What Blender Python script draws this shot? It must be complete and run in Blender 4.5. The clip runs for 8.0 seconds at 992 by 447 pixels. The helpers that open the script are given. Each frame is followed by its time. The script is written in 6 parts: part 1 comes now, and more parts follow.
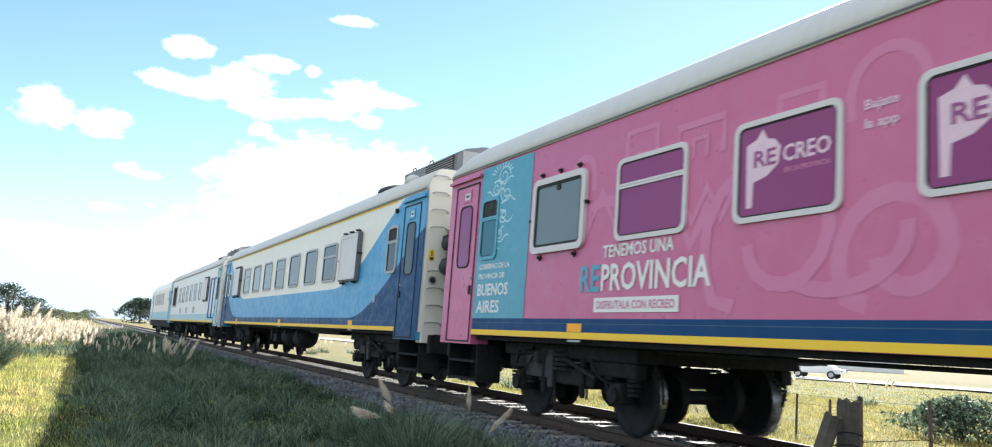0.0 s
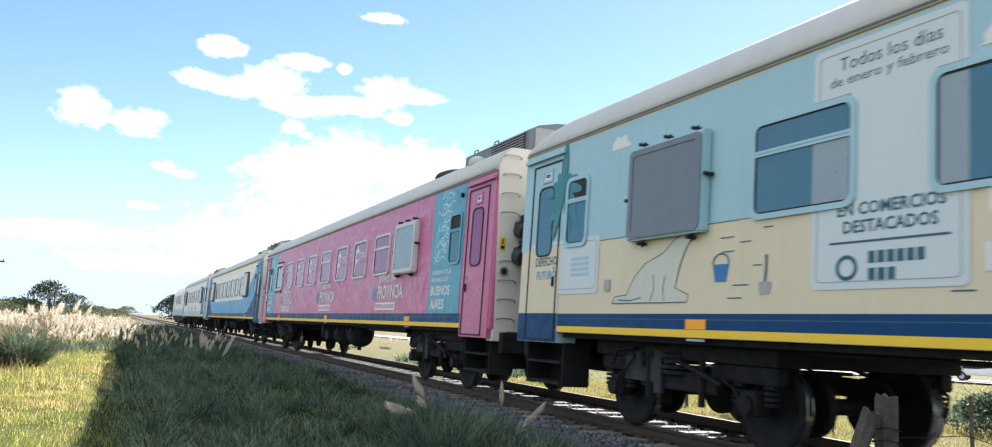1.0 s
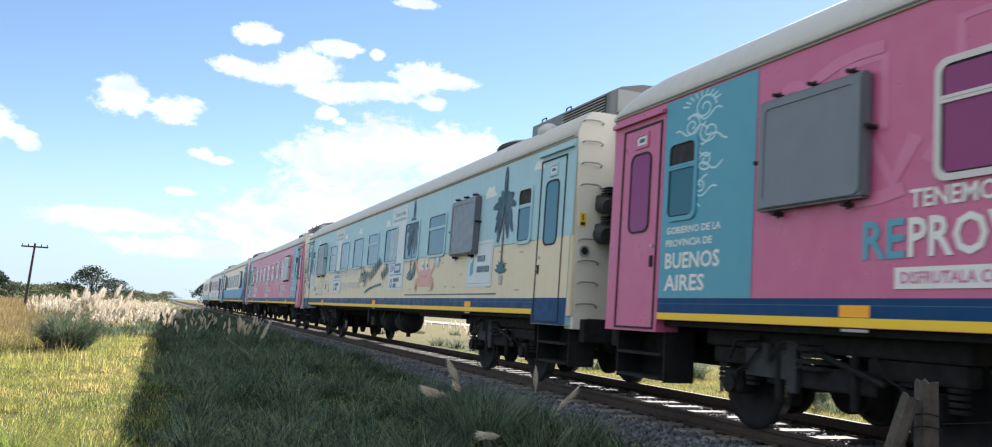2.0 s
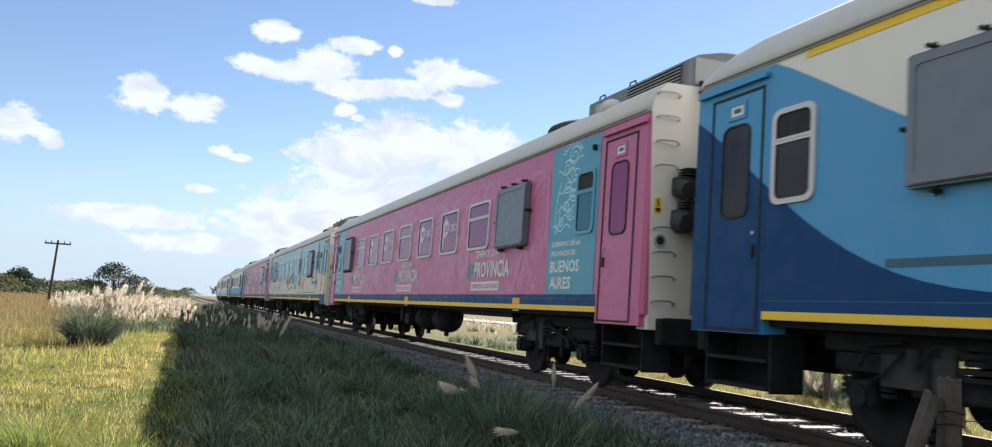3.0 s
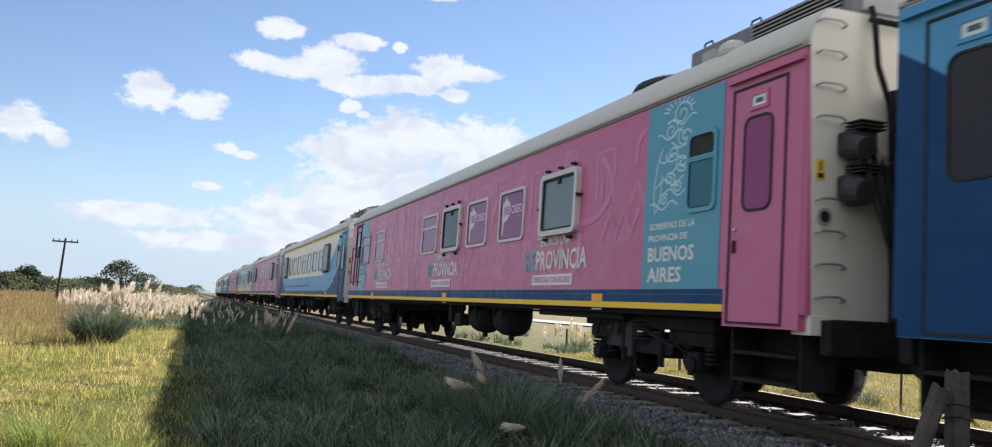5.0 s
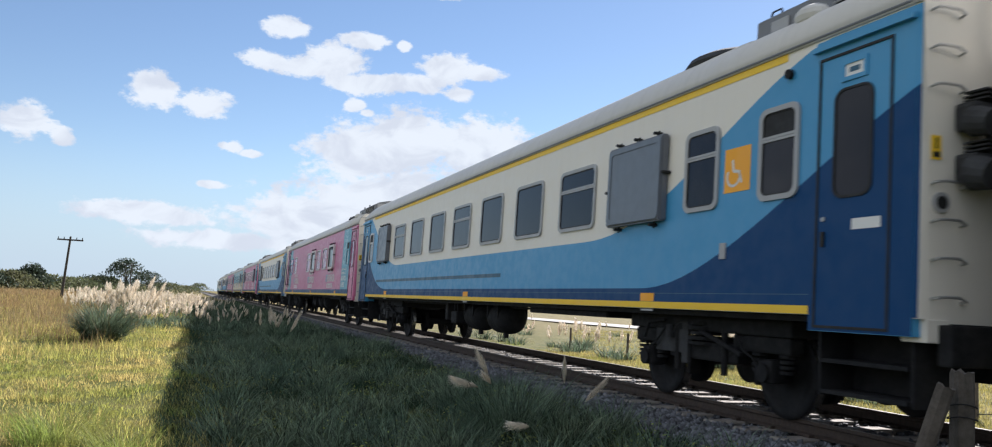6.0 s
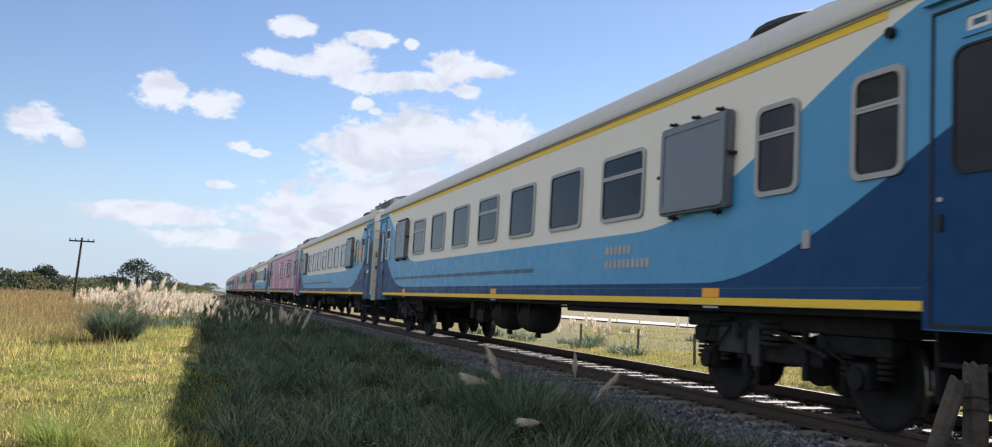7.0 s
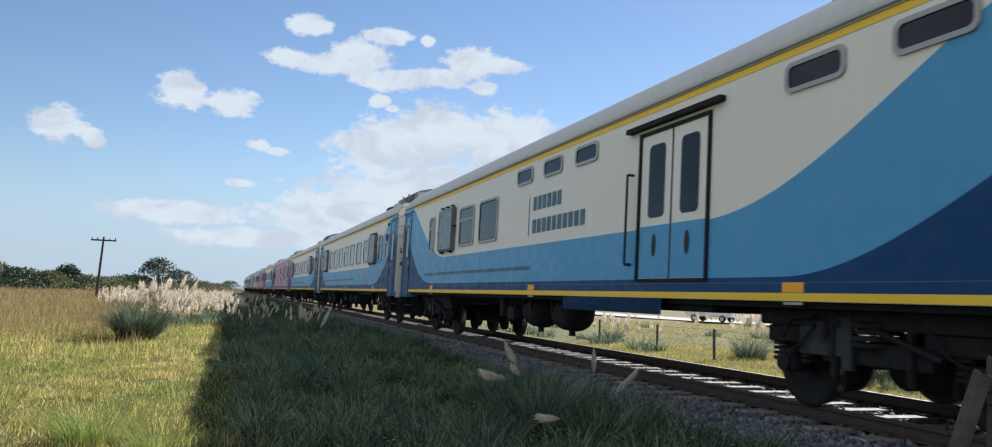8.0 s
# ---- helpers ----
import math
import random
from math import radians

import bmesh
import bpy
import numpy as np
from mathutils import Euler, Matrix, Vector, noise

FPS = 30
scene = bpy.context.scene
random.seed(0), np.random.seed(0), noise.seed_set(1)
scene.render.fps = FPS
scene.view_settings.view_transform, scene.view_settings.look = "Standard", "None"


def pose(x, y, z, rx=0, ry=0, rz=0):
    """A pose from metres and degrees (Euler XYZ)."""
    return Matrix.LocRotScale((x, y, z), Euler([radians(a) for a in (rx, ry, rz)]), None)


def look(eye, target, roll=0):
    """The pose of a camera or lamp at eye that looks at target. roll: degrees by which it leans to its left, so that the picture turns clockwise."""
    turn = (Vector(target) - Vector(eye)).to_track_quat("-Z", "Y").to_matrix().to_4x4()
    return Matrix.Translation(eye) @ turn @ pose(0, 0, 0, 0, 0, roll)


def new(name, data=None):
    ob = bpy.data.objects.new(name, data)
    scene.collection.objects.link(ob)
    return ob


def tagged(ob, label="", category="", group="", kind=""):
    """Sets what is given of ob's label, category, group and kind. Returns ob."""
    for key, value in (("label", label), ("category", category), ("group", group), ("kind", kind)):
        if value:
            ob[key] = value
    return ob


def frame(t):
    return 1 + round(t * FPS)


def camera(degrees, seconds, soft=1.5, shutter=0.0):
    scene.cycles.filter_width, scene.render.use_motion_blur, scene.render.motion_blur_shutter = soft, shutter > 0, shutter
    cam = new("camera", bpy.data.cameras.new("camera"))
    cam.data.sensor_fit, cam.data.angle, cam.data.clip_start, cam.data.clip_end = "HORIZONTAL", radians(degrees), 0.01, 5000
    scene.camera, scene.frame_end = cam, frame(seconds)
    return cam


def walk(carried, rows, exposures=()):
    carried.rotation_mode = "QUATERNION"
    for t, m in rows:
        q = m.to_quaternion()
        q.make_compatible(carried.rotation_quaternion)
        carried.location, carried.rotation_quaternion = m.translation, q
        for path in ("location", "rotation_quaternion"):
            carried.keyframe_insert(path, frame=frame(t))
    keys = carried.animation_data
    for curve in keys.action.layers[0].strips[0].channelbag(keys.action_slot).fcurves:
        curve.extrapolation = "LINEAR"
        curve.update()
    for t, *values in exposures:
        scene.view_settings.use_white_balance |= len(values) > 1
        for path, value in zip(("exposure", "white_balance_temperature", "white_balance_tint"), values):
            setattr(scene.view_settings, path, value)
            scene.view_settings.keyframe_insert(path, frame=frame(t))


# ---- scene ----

# Metres: the track runs along y, rail head at z = 0, track centre at x = 7. The camera stands at x = y = 0.
CAR_X, CAR_PITCH, CAR_LEN = 7.0, 25.5, 24.4
TRAIN_Y, TRAIN_V, TRAIN_A = 38.907, 23.692, 0.0921

cam = camera(60.1, 8.0, soft=1.1, shutter=0.06)
EYE = (0.0, 0.0, 1.027)
TURNS = [
    (0.0, -25.67, 7.73, -3.20), (0.5, -24.49, 7.56, -2.98), (1.0, -23.53, 7.30, -3.07), (1.5, -22.34, 6.61, -3.09),
    (3.0, -20.08, 5.85, -3.11), (3.5, -19.91, 5.76, -3.09), (4.0, -19.89, 5.71, -2.99), (4.5, -19.78, 5.59, -2.81),
    (6.0, -19.40, 5.44, -2.91), (6.5, -19.03, 5.27, -2.52), (7.0, -18.74, 5.20, -2.36), (7.5, -18.40, 5.03, -2.06),
    (8.0, -17.52, 4.90, -2.03)]
walk(cam, [(t, pose(*EYE, 90 + p, r, y)) for t, y, p, r in TURNS],
     exposures=[(0.0, 1.84, 6000, 10), (0.5, 1.77, 6000, 10), (1.0, 1.68, 6080, 12), (1.5, 1.55, 6080, 12), (2.2, 1.39, 6150, 14),
                (3.0, 1.24, 6250, 15), (4.5, 1.20, 6320, 17), (5.9, 1.07, 6180, 15), (6.5, 1.08, 6320, 18), (7.4, 1.02, 6150, 16), (8.0, 0.89, 6030, 13)])

# ---- sky and sun ----
SUN_WAY = Vector((1.0, 1.0, 0.785)).normalized()


class Nodes:
    """Short hand for building node trees."""

    def __init__(self, tree):
        self.tree = tree
        tree.nodes.clear()

    def add(self, kind, **inputs):
        n = self.tree.nodes.new(kind)
        for key, value in inputs.items():
            self.put(n, key, value)
        return n

    def put(self, n, key, value):
        key = key.replace("_", " ")
        sock = n.inputs[int(key[1:])] if key[0] == "i" and key[1:].isdigit() else n.inputs[key]
        if isinstance(value, bpy.types.NodeSocket):
            self.tree.links.new(value, sock)
        else:
            sock.default_value = value

    def math(self, op, a, b=0.0, c=0.0, clamp=False):
        n = self.add("ShaderNodeMath", i0=a, i1=b, i2=c)
        n.operation, n.use_clamp = op, clamp
        return n.outputs[0]

    def smooth(self, value, low, high, to_low=0.0, to_high=1.0):
        n = self.add("ShaderNodeMapRange", Value=value)
        n.interpolation_type = "SMOOTHSTEP"
        for key, v in (("From Min", low), ("From Max", high), ("To Min", to_low), ("To Max", to_high)):
            n.inputs[key].default_value = v
        return n.outputs[0]

    def mix(self, fac, a, b, blend="MIX"):
        n = self.tree.nodes.new("ShaderNodeMix")
        n.data_type, n.blend_type = "RGBA", blend
        for i, v in ((0, fac), (6, a), (7, b)):
            if isinstance(v, bpy.types.NodeSocket):
                self.tree.links.new(v, n.inputs[i])
            else:
                n.inputs[i].default_value = v if i == 0 else (*v[:3], 1)
        return n.outputs[2]

    def noise(self, vector, scale, detail=4.0, rough=0.55, distort=0.0):
        n = self.add("ShaderNodeTexNoise", Scale=scale, Detail=detail, Roughness=rough, Distortion=distort)
        if vector is not None:
            self.tree.links.new(vector, n.inputs["Vector"])
        return n.outputs["Fac"]


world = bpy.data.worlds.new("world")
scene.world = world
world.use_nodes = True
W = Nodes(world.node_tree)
sky = W.add("ShaderNodeTexSky")
sky.sky_type, sky.sun_disc = "NISHITA", False
sky.sun_elevation, sky.sun_rotation = math.asin(SUN_WAY.z), radians(45)
sky.air_density, sky.dust_density, sky.ozone_density = 1.0, 0.05, 2.2
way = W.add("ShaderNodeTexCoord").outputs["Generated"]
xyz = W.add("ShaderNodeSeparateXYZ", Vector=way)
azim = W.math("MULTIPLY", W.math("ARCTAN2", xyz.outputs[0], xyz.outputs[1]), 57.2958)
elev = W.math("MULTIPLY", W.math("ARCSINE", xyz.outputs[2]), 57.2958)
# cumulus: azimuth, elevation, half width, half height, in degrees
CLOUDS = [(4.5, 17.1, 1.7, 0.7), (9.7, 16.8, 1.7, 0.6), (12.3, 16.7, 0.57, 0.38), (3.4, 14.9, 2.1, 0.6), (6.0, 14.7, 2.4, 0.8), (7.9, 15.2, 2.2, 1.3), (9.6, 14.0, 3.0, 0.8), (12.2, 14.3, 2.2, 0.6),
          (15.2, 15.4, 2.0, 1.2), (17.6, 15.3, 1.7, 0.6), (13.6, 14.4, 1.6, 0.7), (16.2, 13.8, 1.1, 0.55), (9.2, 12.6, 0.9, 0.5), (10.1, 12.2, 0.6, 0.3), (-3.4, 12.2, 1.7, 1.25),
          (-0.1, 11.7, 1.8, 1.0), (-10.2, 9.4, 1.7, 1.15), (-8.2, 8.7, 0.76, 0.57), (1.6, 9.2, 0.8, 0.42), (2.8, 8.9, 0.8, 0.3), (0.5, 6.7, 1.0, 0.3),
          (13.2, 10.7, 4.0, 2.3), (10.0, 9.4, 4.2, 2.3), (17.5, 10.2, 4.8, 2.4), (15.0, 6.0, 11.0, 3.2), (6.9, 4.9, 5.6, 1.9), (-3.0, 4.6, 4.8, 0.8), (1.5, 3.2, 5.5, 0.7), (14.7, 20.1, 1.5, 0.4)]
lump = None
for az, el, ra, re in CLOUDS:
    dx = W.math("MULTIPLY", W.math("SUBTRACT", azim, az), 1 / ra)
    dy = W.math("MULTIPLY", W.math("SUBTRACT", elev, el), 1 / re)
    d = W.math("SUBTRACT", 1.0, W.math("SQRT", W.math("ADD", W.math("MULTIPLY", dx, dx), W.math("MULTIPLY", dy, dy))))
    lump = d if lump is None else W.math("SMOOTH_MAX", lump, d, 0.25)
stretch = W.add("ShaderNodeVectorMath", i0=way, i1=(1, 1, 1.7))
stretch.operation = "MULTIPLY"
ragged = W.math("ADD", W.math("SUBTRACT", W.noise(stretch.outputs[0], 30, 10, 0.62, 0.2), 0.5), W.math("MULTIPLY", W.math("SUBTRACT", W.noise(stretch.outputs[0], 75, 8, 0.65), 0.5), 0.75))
# scattered fair-weather cumulus over the unseen rest of the sky, added as fill light
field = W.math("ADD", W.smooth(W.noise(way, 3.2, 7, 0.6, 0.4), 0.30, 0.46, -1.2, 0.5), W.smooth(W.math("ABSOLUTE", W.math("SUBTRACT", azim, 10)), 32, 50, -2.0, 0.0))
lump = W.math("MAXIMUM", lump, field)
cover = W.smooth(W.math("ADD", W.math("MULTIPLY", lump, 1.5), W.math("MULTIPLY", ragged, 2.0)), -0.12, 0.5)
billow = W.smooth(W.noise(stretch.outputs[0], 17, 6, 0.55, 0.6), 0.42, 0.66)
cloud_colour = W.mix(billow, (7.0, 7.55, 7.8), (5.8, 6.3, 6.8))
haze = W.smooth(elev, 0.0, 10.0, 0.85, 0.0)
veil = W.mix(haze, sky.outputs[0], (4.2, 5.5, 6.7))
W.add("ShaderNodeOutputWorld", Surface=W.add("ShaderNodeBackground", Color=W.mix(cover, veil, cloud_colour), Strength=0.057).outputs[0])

sun = new("sun", bpy.data.lights.new("sun", "SUN"))
sun.data.energy, sun.data.angle, sun.data.color = 5.0, radians(0.53), (1.0, 0.94, 0.84)
sun.matrix_world = look((0, 0, 60), Vector((0, 0, 60)) - SUN_WAY)


# ---- materials ----
def material(name, colour, rough=0.6, metal=0.0, second=None, scale=3.0, amount=0.5, fine=40.0, bump=0.0, bump_scale=60.0, specular=0.5,
             vary=0.0, coat=0.0, translucent=0.0, space="Object"):
    """A surface with variation at two scales: broad patches towards second, and fine grain."""
    m = bpy.data.materials.new(name)
    m.use_nodes = True
    N = Nodes(m.node_tree)
    where = N.add("ShaderNodeTexCoord").outputs[space]
    second = second or tuple(c * 0.78 for c in colour)
    broad = N.smooth(N.noise(where, scale, 5, 0.6), 0.35, 0.7, 0, amount)
    tint = N.mix(broad, colour, second)
    grain = N.smooth(N.noise(where, fine, 3, 0.6), 0.25, 0.75, 0.86, 1.1)
    tint = N.mix(1.0, tint, N.add("ShaderNodeCombineColor", Red=grain, Green=grain, Blue=grain).outputs[0], "MULTIPLY")
    if vary:
        info = N.add("ShaderNodeNewGeometry").outputs["Random Per Island"]
        own = N.smooth(info, 0, 1, 1 - vary, 1 + vary)
        tint = N.mix(1.0, tint, N.add("ShaderNodeCombineColor", Red=own, Green=own, Blue=own).outputs[0], "MULTIPLY")
    shine = N.add("ShaderNodeBsdfPrincipled", Base_Color=tint, Metallic=metal, Roughness=N.smooth(N.noise(where, scale * 2.3, 4), 0.3, 0.7, max(0.02, rough - 0.08), min(1, rough + 0.1)))
    shine.inputs["Specular IOR Level"].default_value = specular
    shine.inputs["Coat Weight"].default_value = coat
    shine.inputs["Coat Roughness"].default_value = 0.15
    if bump:
        b = N.add("ShaderNodeBump", Strength=bump, Distance=0.01, Height=N.noise(where, bump_scale, 5, 0.6))
        N.put(shine, "Normal", b.outputs[0])
    out = shine.outputs[0]
    if translucent:
        glow = N.add("ShaderNodeBsdfTranslucent", Color=tint)
        out = N.add("ShaderNodeMixShader", i0=translucent, i1=out, i2=glow.outputs[0]).outputs[0]
    N.add("ShaderNodeOutputMaterial", Surface=out)
    return m


def paint(name, colour, rough=0.38, dirt=0.35, specular=0.4):
    """Coach paint: dusty towards patches, streaked downwards, faintly rippled sheet."""
    m = bpy.data.materials.new(name)
    m.use_nodes = True
    N = Nodes(m.node_tree)
    where = N.add("ShaderNodeTexCoord").outputs["Object"]
    tall = N.add("ShaderNodeVectorMath", i0=where, i1=(1.0, 5.0, 0.35))
    tall.operation = "MULTIPLY"
    streak = N.smooth(N.noise(tall.outputs[0], 1.6, 6, 0.65), 0.42, 0.75, 0, dirt * 0.5)
    patch = N.smooth(N.noise(where, 0.9, 5, 0.6), 0.35, 0.75, 0, dirt * 0.5)
    grey = tuple(0.55 * c + 0.45 * 0.27 for c in colour)
    tint = N.mix(streak, N.mix(patch, colour, tuple(c * 0.84 + 0.01 for c in colour)), grey)
    speck = N.smooth(N.noise(where, 55, 2, 0.5), 0.68, 0.78, 0, 0.25)
    tint = N.mix(speck, tint, tuple(c * 0.55 for c in colour))
    b = N.add("ShaderNodeBump", Strength=0.03, Distance=0.02, Height=N.noise(where, 1.7, 3, 0.5))
    s = N.add("ShaderNodeBsdfPrincipled", Base_Color=tint, Normal=b.outputs[0], Roughness=N.smooth(N.noise(where, 6, 4), 0.3, 0.7, rough - 0.06, rough + 0.14))
    s.inputs["Specular IOR Level"].default_value = specular
    N.add("ShaderNodeOutputMaterial", Surface=s.outputs[0])
    return m


CREAM = paint("cream_paint", (0.78, 0.73, 0.64), 0.4, 0.2)
SKY_BLUE = paint("light_blue_paint", (0.056, 0.285, 0.52), 0.36, 0.13)
NAVY = paint("deep_blue_paint", (0.003, 0.048, 0.150), 0.42, 0.04, 0.16)
YELLOW = paint("yellow_paint", (0.86, 0.55, 0.03), 0.5, 0.2)
ORANGE = paint("orange_paint", (0.92, 0.40, 0.02), 0.5, 0.12)
PINK = paint("pink_film", (0.52, 0.115, 0.245), 0.33, 0.2, 0.5)
PINK_PALE = paint("pale_pink_film", (0.57, 0.165, 0.31), 0.35, 0.2, 0.5)
TEAL = paint("teal_film", (0.066, 0.30, 0.41), 0.34, 0.25, 0.5)
TEAL_PALE = paint("pale_teal_film", (0.48, 0.68, 0.74), 0.42)
PLUM = paint("plum_film", (0.27, 0.05, 0.19), 0.3)
LETTER_PINK = paint("pink_white_film", (0.72, 0.50, 0.60), 0.3)
PALE_BLUE = paint("pale_blue_film", (0.36, 0.55, 0.62), 0.42)
SAND = paint("sand_film", (0.70, 0.60, 0.42), 0.42)
WHITE = paint("white_film", (0.74, 0.73, 0.70), 0.42)
CORAL = paint("coral_film", (0.66, 0.33, 0.29), 0.42)
PALM = paint("night_blue_film", (0.008, 0.055, 0.095), 0.42)
TEAL_DEEP = paint("deep_teal_film", (0.03, 0.21, 0.25), 0.42)
NOTICE = paint("pale_grey_notice_film", (0.60, 0.65, 0.67), 0.38, 0.2)
SEAL_GREY = paint("pale_sand_grey_film", (0.60, 0.59, 0.50), 0.42)
STEM = paint("plum_stem_film", (0.16, 0.08, 0.12), 0.42)
POSTER_TINT = paint("greyed_notice_film", (0.27, 0.33, 0.38), 0.3)
PINE = paint("dark_green_film", (0.012, 0.105, 0.14), 0.42)
SLATE = paint("slate_line_film", (0.03, 0.10, 0.16), 0.42)
SIGN_BLUE = paint("sign_blue_film", (0.03, 0.16, 0.42), 0.42)
ROOF = paint("grey_roof_paint", (0.57, 0.55, 0.51), 0.5, 0.6)
ROOF_DARK = paint("grey_unit_paint", (0.17, 0.175, 0.185), 0.5, 0.4)
TAUPE = paint("window_frame_metal", (0.36, 0.36, 0.36), 0.4)
PALE_FRAME = paint("pale_window_frame", (0.62, 0.58, 0.57), 0.4, 0.25)
GUARD = paint("dull_guard_sheet", (0.15, 0.175, 0.21), 0.34, 0.35)
PALE_PANE = paint("pale_blue_grey_sheet", (0.24, 0.32, 0.38), 0.3, 0.3)
GUARD_RIM = paint("dark_guard_rim", (0.13, 0.14, 0.16), 0.4, 0.3)
BLACK = material("black_rubber", (0.012, 0.012, 0.012), 0.7)
IRON = material("dark_underframe_iron", (0.0100, 0.0105, 0.0122), 0.8, second=(0.021, 0.0205, 0.0205), scale=5, amount=0.7, bump=0.3, specular=0.25)
TREAD = material("worn_wheel_steel", (0.34, 0.34, 0.35), 0.32, 0.9, second=(0.16, 0.15, 0.14), scale=9)
DUSTY = material("dusty_bogie_plate", (0.036, 0.038, 0.042), 0.8, second=(0.018, 0.017, 0.017), scale=4, amount=0.8, bump=0.3)
STEEL = material("handrail_steel", (0.45, 0.45, 0.44), 0.4, 0.6)
RUST = material("rusty_rail", (0.035, 0.024, 0.018), 0.8, second=(0.07, 0.045, 0.03), scale=12, bump=0.3)
RAIL_TOP = material("polished_rail_head", (0.17, 0.155, 0.14), 0.75, 0.1, fine=200, specular=0.2)
SLEEPER = material("weathered_sleeper", (0.26, 0.235, 0.205), 0.85, second=(0.13, 0.11, 0.095), scale=6, amount=0.8, bump=0.5, bump_scale=30)
STONE = material("ballast_stone", (0.130, 0.135, 0.150), 0.9, second=(0.055, 0.057, 0.064), scale=1.5, amount=0.8, bump=0.4, vary=0.45)
BED = material("ballast_bed", (0.07, 0.068, 0.068), 0.95, second=(0.09, 0.08, 0.07), scale=9, amount=0.9, fine=30, bump=1.0, bump_scale=28)
POST_WOOD = material("grey_weathered_wood", (0.085, 0.072, 0.06), 0.9, second=(0.03, 0.025, 0.02), scale=7, amount=0.8, bump=0.9, bump_scale=26)
BARK = material("dark_bark", (0.05, 0.042, 0.035), 0.9, bump=0.5)
TARMAC = material("pale_road", (0.36, 0.345, 0.33), 0.9, second=(0.30, 0.285, 0.27), scale=0.2)


def glass(name, colour, rough):
    m = bpy.data.materials.new(name)
    m.use_nodes = True
    N = Nodes(m.node_tree)
    where = N.add("ShaderNodeTexCoord").outputs["Object"]
    dust = N.smooth(N.noise(where, 2.2, 5, 0.6), 0.35, 0.75, 0, 0.35)
    tint = N.mix(dust, colour, tuple(c * 0.8 + 0.02 for c in colour))
    s = N.add("ShaderNodeBsdfPrincipled", Base_Color=tint, Roughness=N.smooth(N.noise(where, 3.1, 4), 0.3, 0.7, rough, rough + 0.12))
    s.inputs["IOR"].default_value = 1.29
    N.add("ShaderNodeOutputMaterial", Surface=s.outputs[0])
    return m


DARK_GLASS = glass("dark_tinted_glass", (0.010, 0.012, 0.020), 0.06)
BLUE_GLASS = glass("blue_film_glass", (0.065, 0.185, 0.28), 0.12)
TEAL_GLASS = glass("teal_film_glass", (0.03, 0.14, 0.20), 0.12)
PLUM_GLASS = glass("plum_film_glass", (0.25, 0.045, 0.17), 0.12)
GREY_GLASS = glass("grey_tinted_glass", (0.17, 0.215, 0.235), 0.14)


# ---- mesh helpers ----
MESHES = {}


def part(name, bm, mat, parent=None, label=""):
    """Links a bmesh (or a ready mesh) as one mesh object, under its thing if there is one."""
    if isinstance(bm, bpy.types.Mesh):
        me = bm
    else:
        me = bpy.data.meshes.new(name)
        bm.to_mesh(me)
        bm.free()
    if mat is not None and not me.materials:
        me.materials.append(mat)
    ob = new(name, me)
    ob.parent = parent
    if label:
        ob["label"] = label
    return ob


def shared(key, make, mat):
    """One mesh for all alike pieces."""
    if key not in MESHES:
        bm = make()
        me = bpy.data.meshes.new(str(key[0]) if isinstance(key, tuple) else key)
        bm.to_mesh(me)
        bm.free()
        me.materials.append(mat)
        MESHES[key] = me
    return MESHES[key]


def thing(name, label, category, group="", kind="", at=None):
    ob = tagged(new(name), label, category, group, kind)
    if at is not None:
        ob.matrix_basis = at
    return ob


def add_box(bm, x0, x1, y0, y1, z0, z1, bevel=0.0):
    made = bmesh.ops.create_cube(bm, size=1.0, matrix=Matrix.LocRotScale(((x0 + x1) / 2, (y0 + y1) / 2, (z0 + z1) / 2), None, (abs(x1 - x0), abs(y1 - y0), abs(z1 - z0))))
    if bevel:
        edges = {e for v in made["verts"] for e in v.link_edges}
        bmesh.ops.bevel(bm, geom=list(edges), offset=bevel, segments=2, affect="EDGES", profile=0.6)
    return bm


def box(x0, x1, y0, y1, z0, z1, bevel=0.0):
    return add_box(bmesh.new(), x0, x1, y0, y1, z0, z1, bevel)


def add_tube(bm, a, b, r, r2=None, n=8):
    a, b = Vector(a), Vector(b)
    turn = (b - a).to_track_quat("Z", "Y").to_matrix().to_4x4()
    bmesh.ops.create_cone(bm, cap_ends=True, segments=n, radius1=r, radius2=r if r2 is None else r2, depth=(b - a).length,
                          matrix=Matrix.Translation((a + b) / 2) @ turn)
    return bm


def tube(a, b, r, r2=None, n=8):
    return add_tube(bmesh.new(), a, b, r, r2, n)


def add_path(bm, points, r, n=6):
    for a, b in zip(points, points[1:]):
        add_tube(bm, a, b, r, n=n)
    return bm


# ---- ground, track ----
rng = np.random.default_rng(7)


def bumps(x, y, scale, seed=0.0):
    """Cheap smooth unevenness between -1 and 1."""
    return (np.sin(x * scale + 1.3 + seed) * np.cos(y * scale * 0.83 + seed * 2.1) + 0.6 * np.sin(x * scale * 2.3 - y * scale * 1.7 + seed)
            + 0.35 * np.cos(y * scale * 4.1 + x * scale * 3.3 - seed)) / 1.95


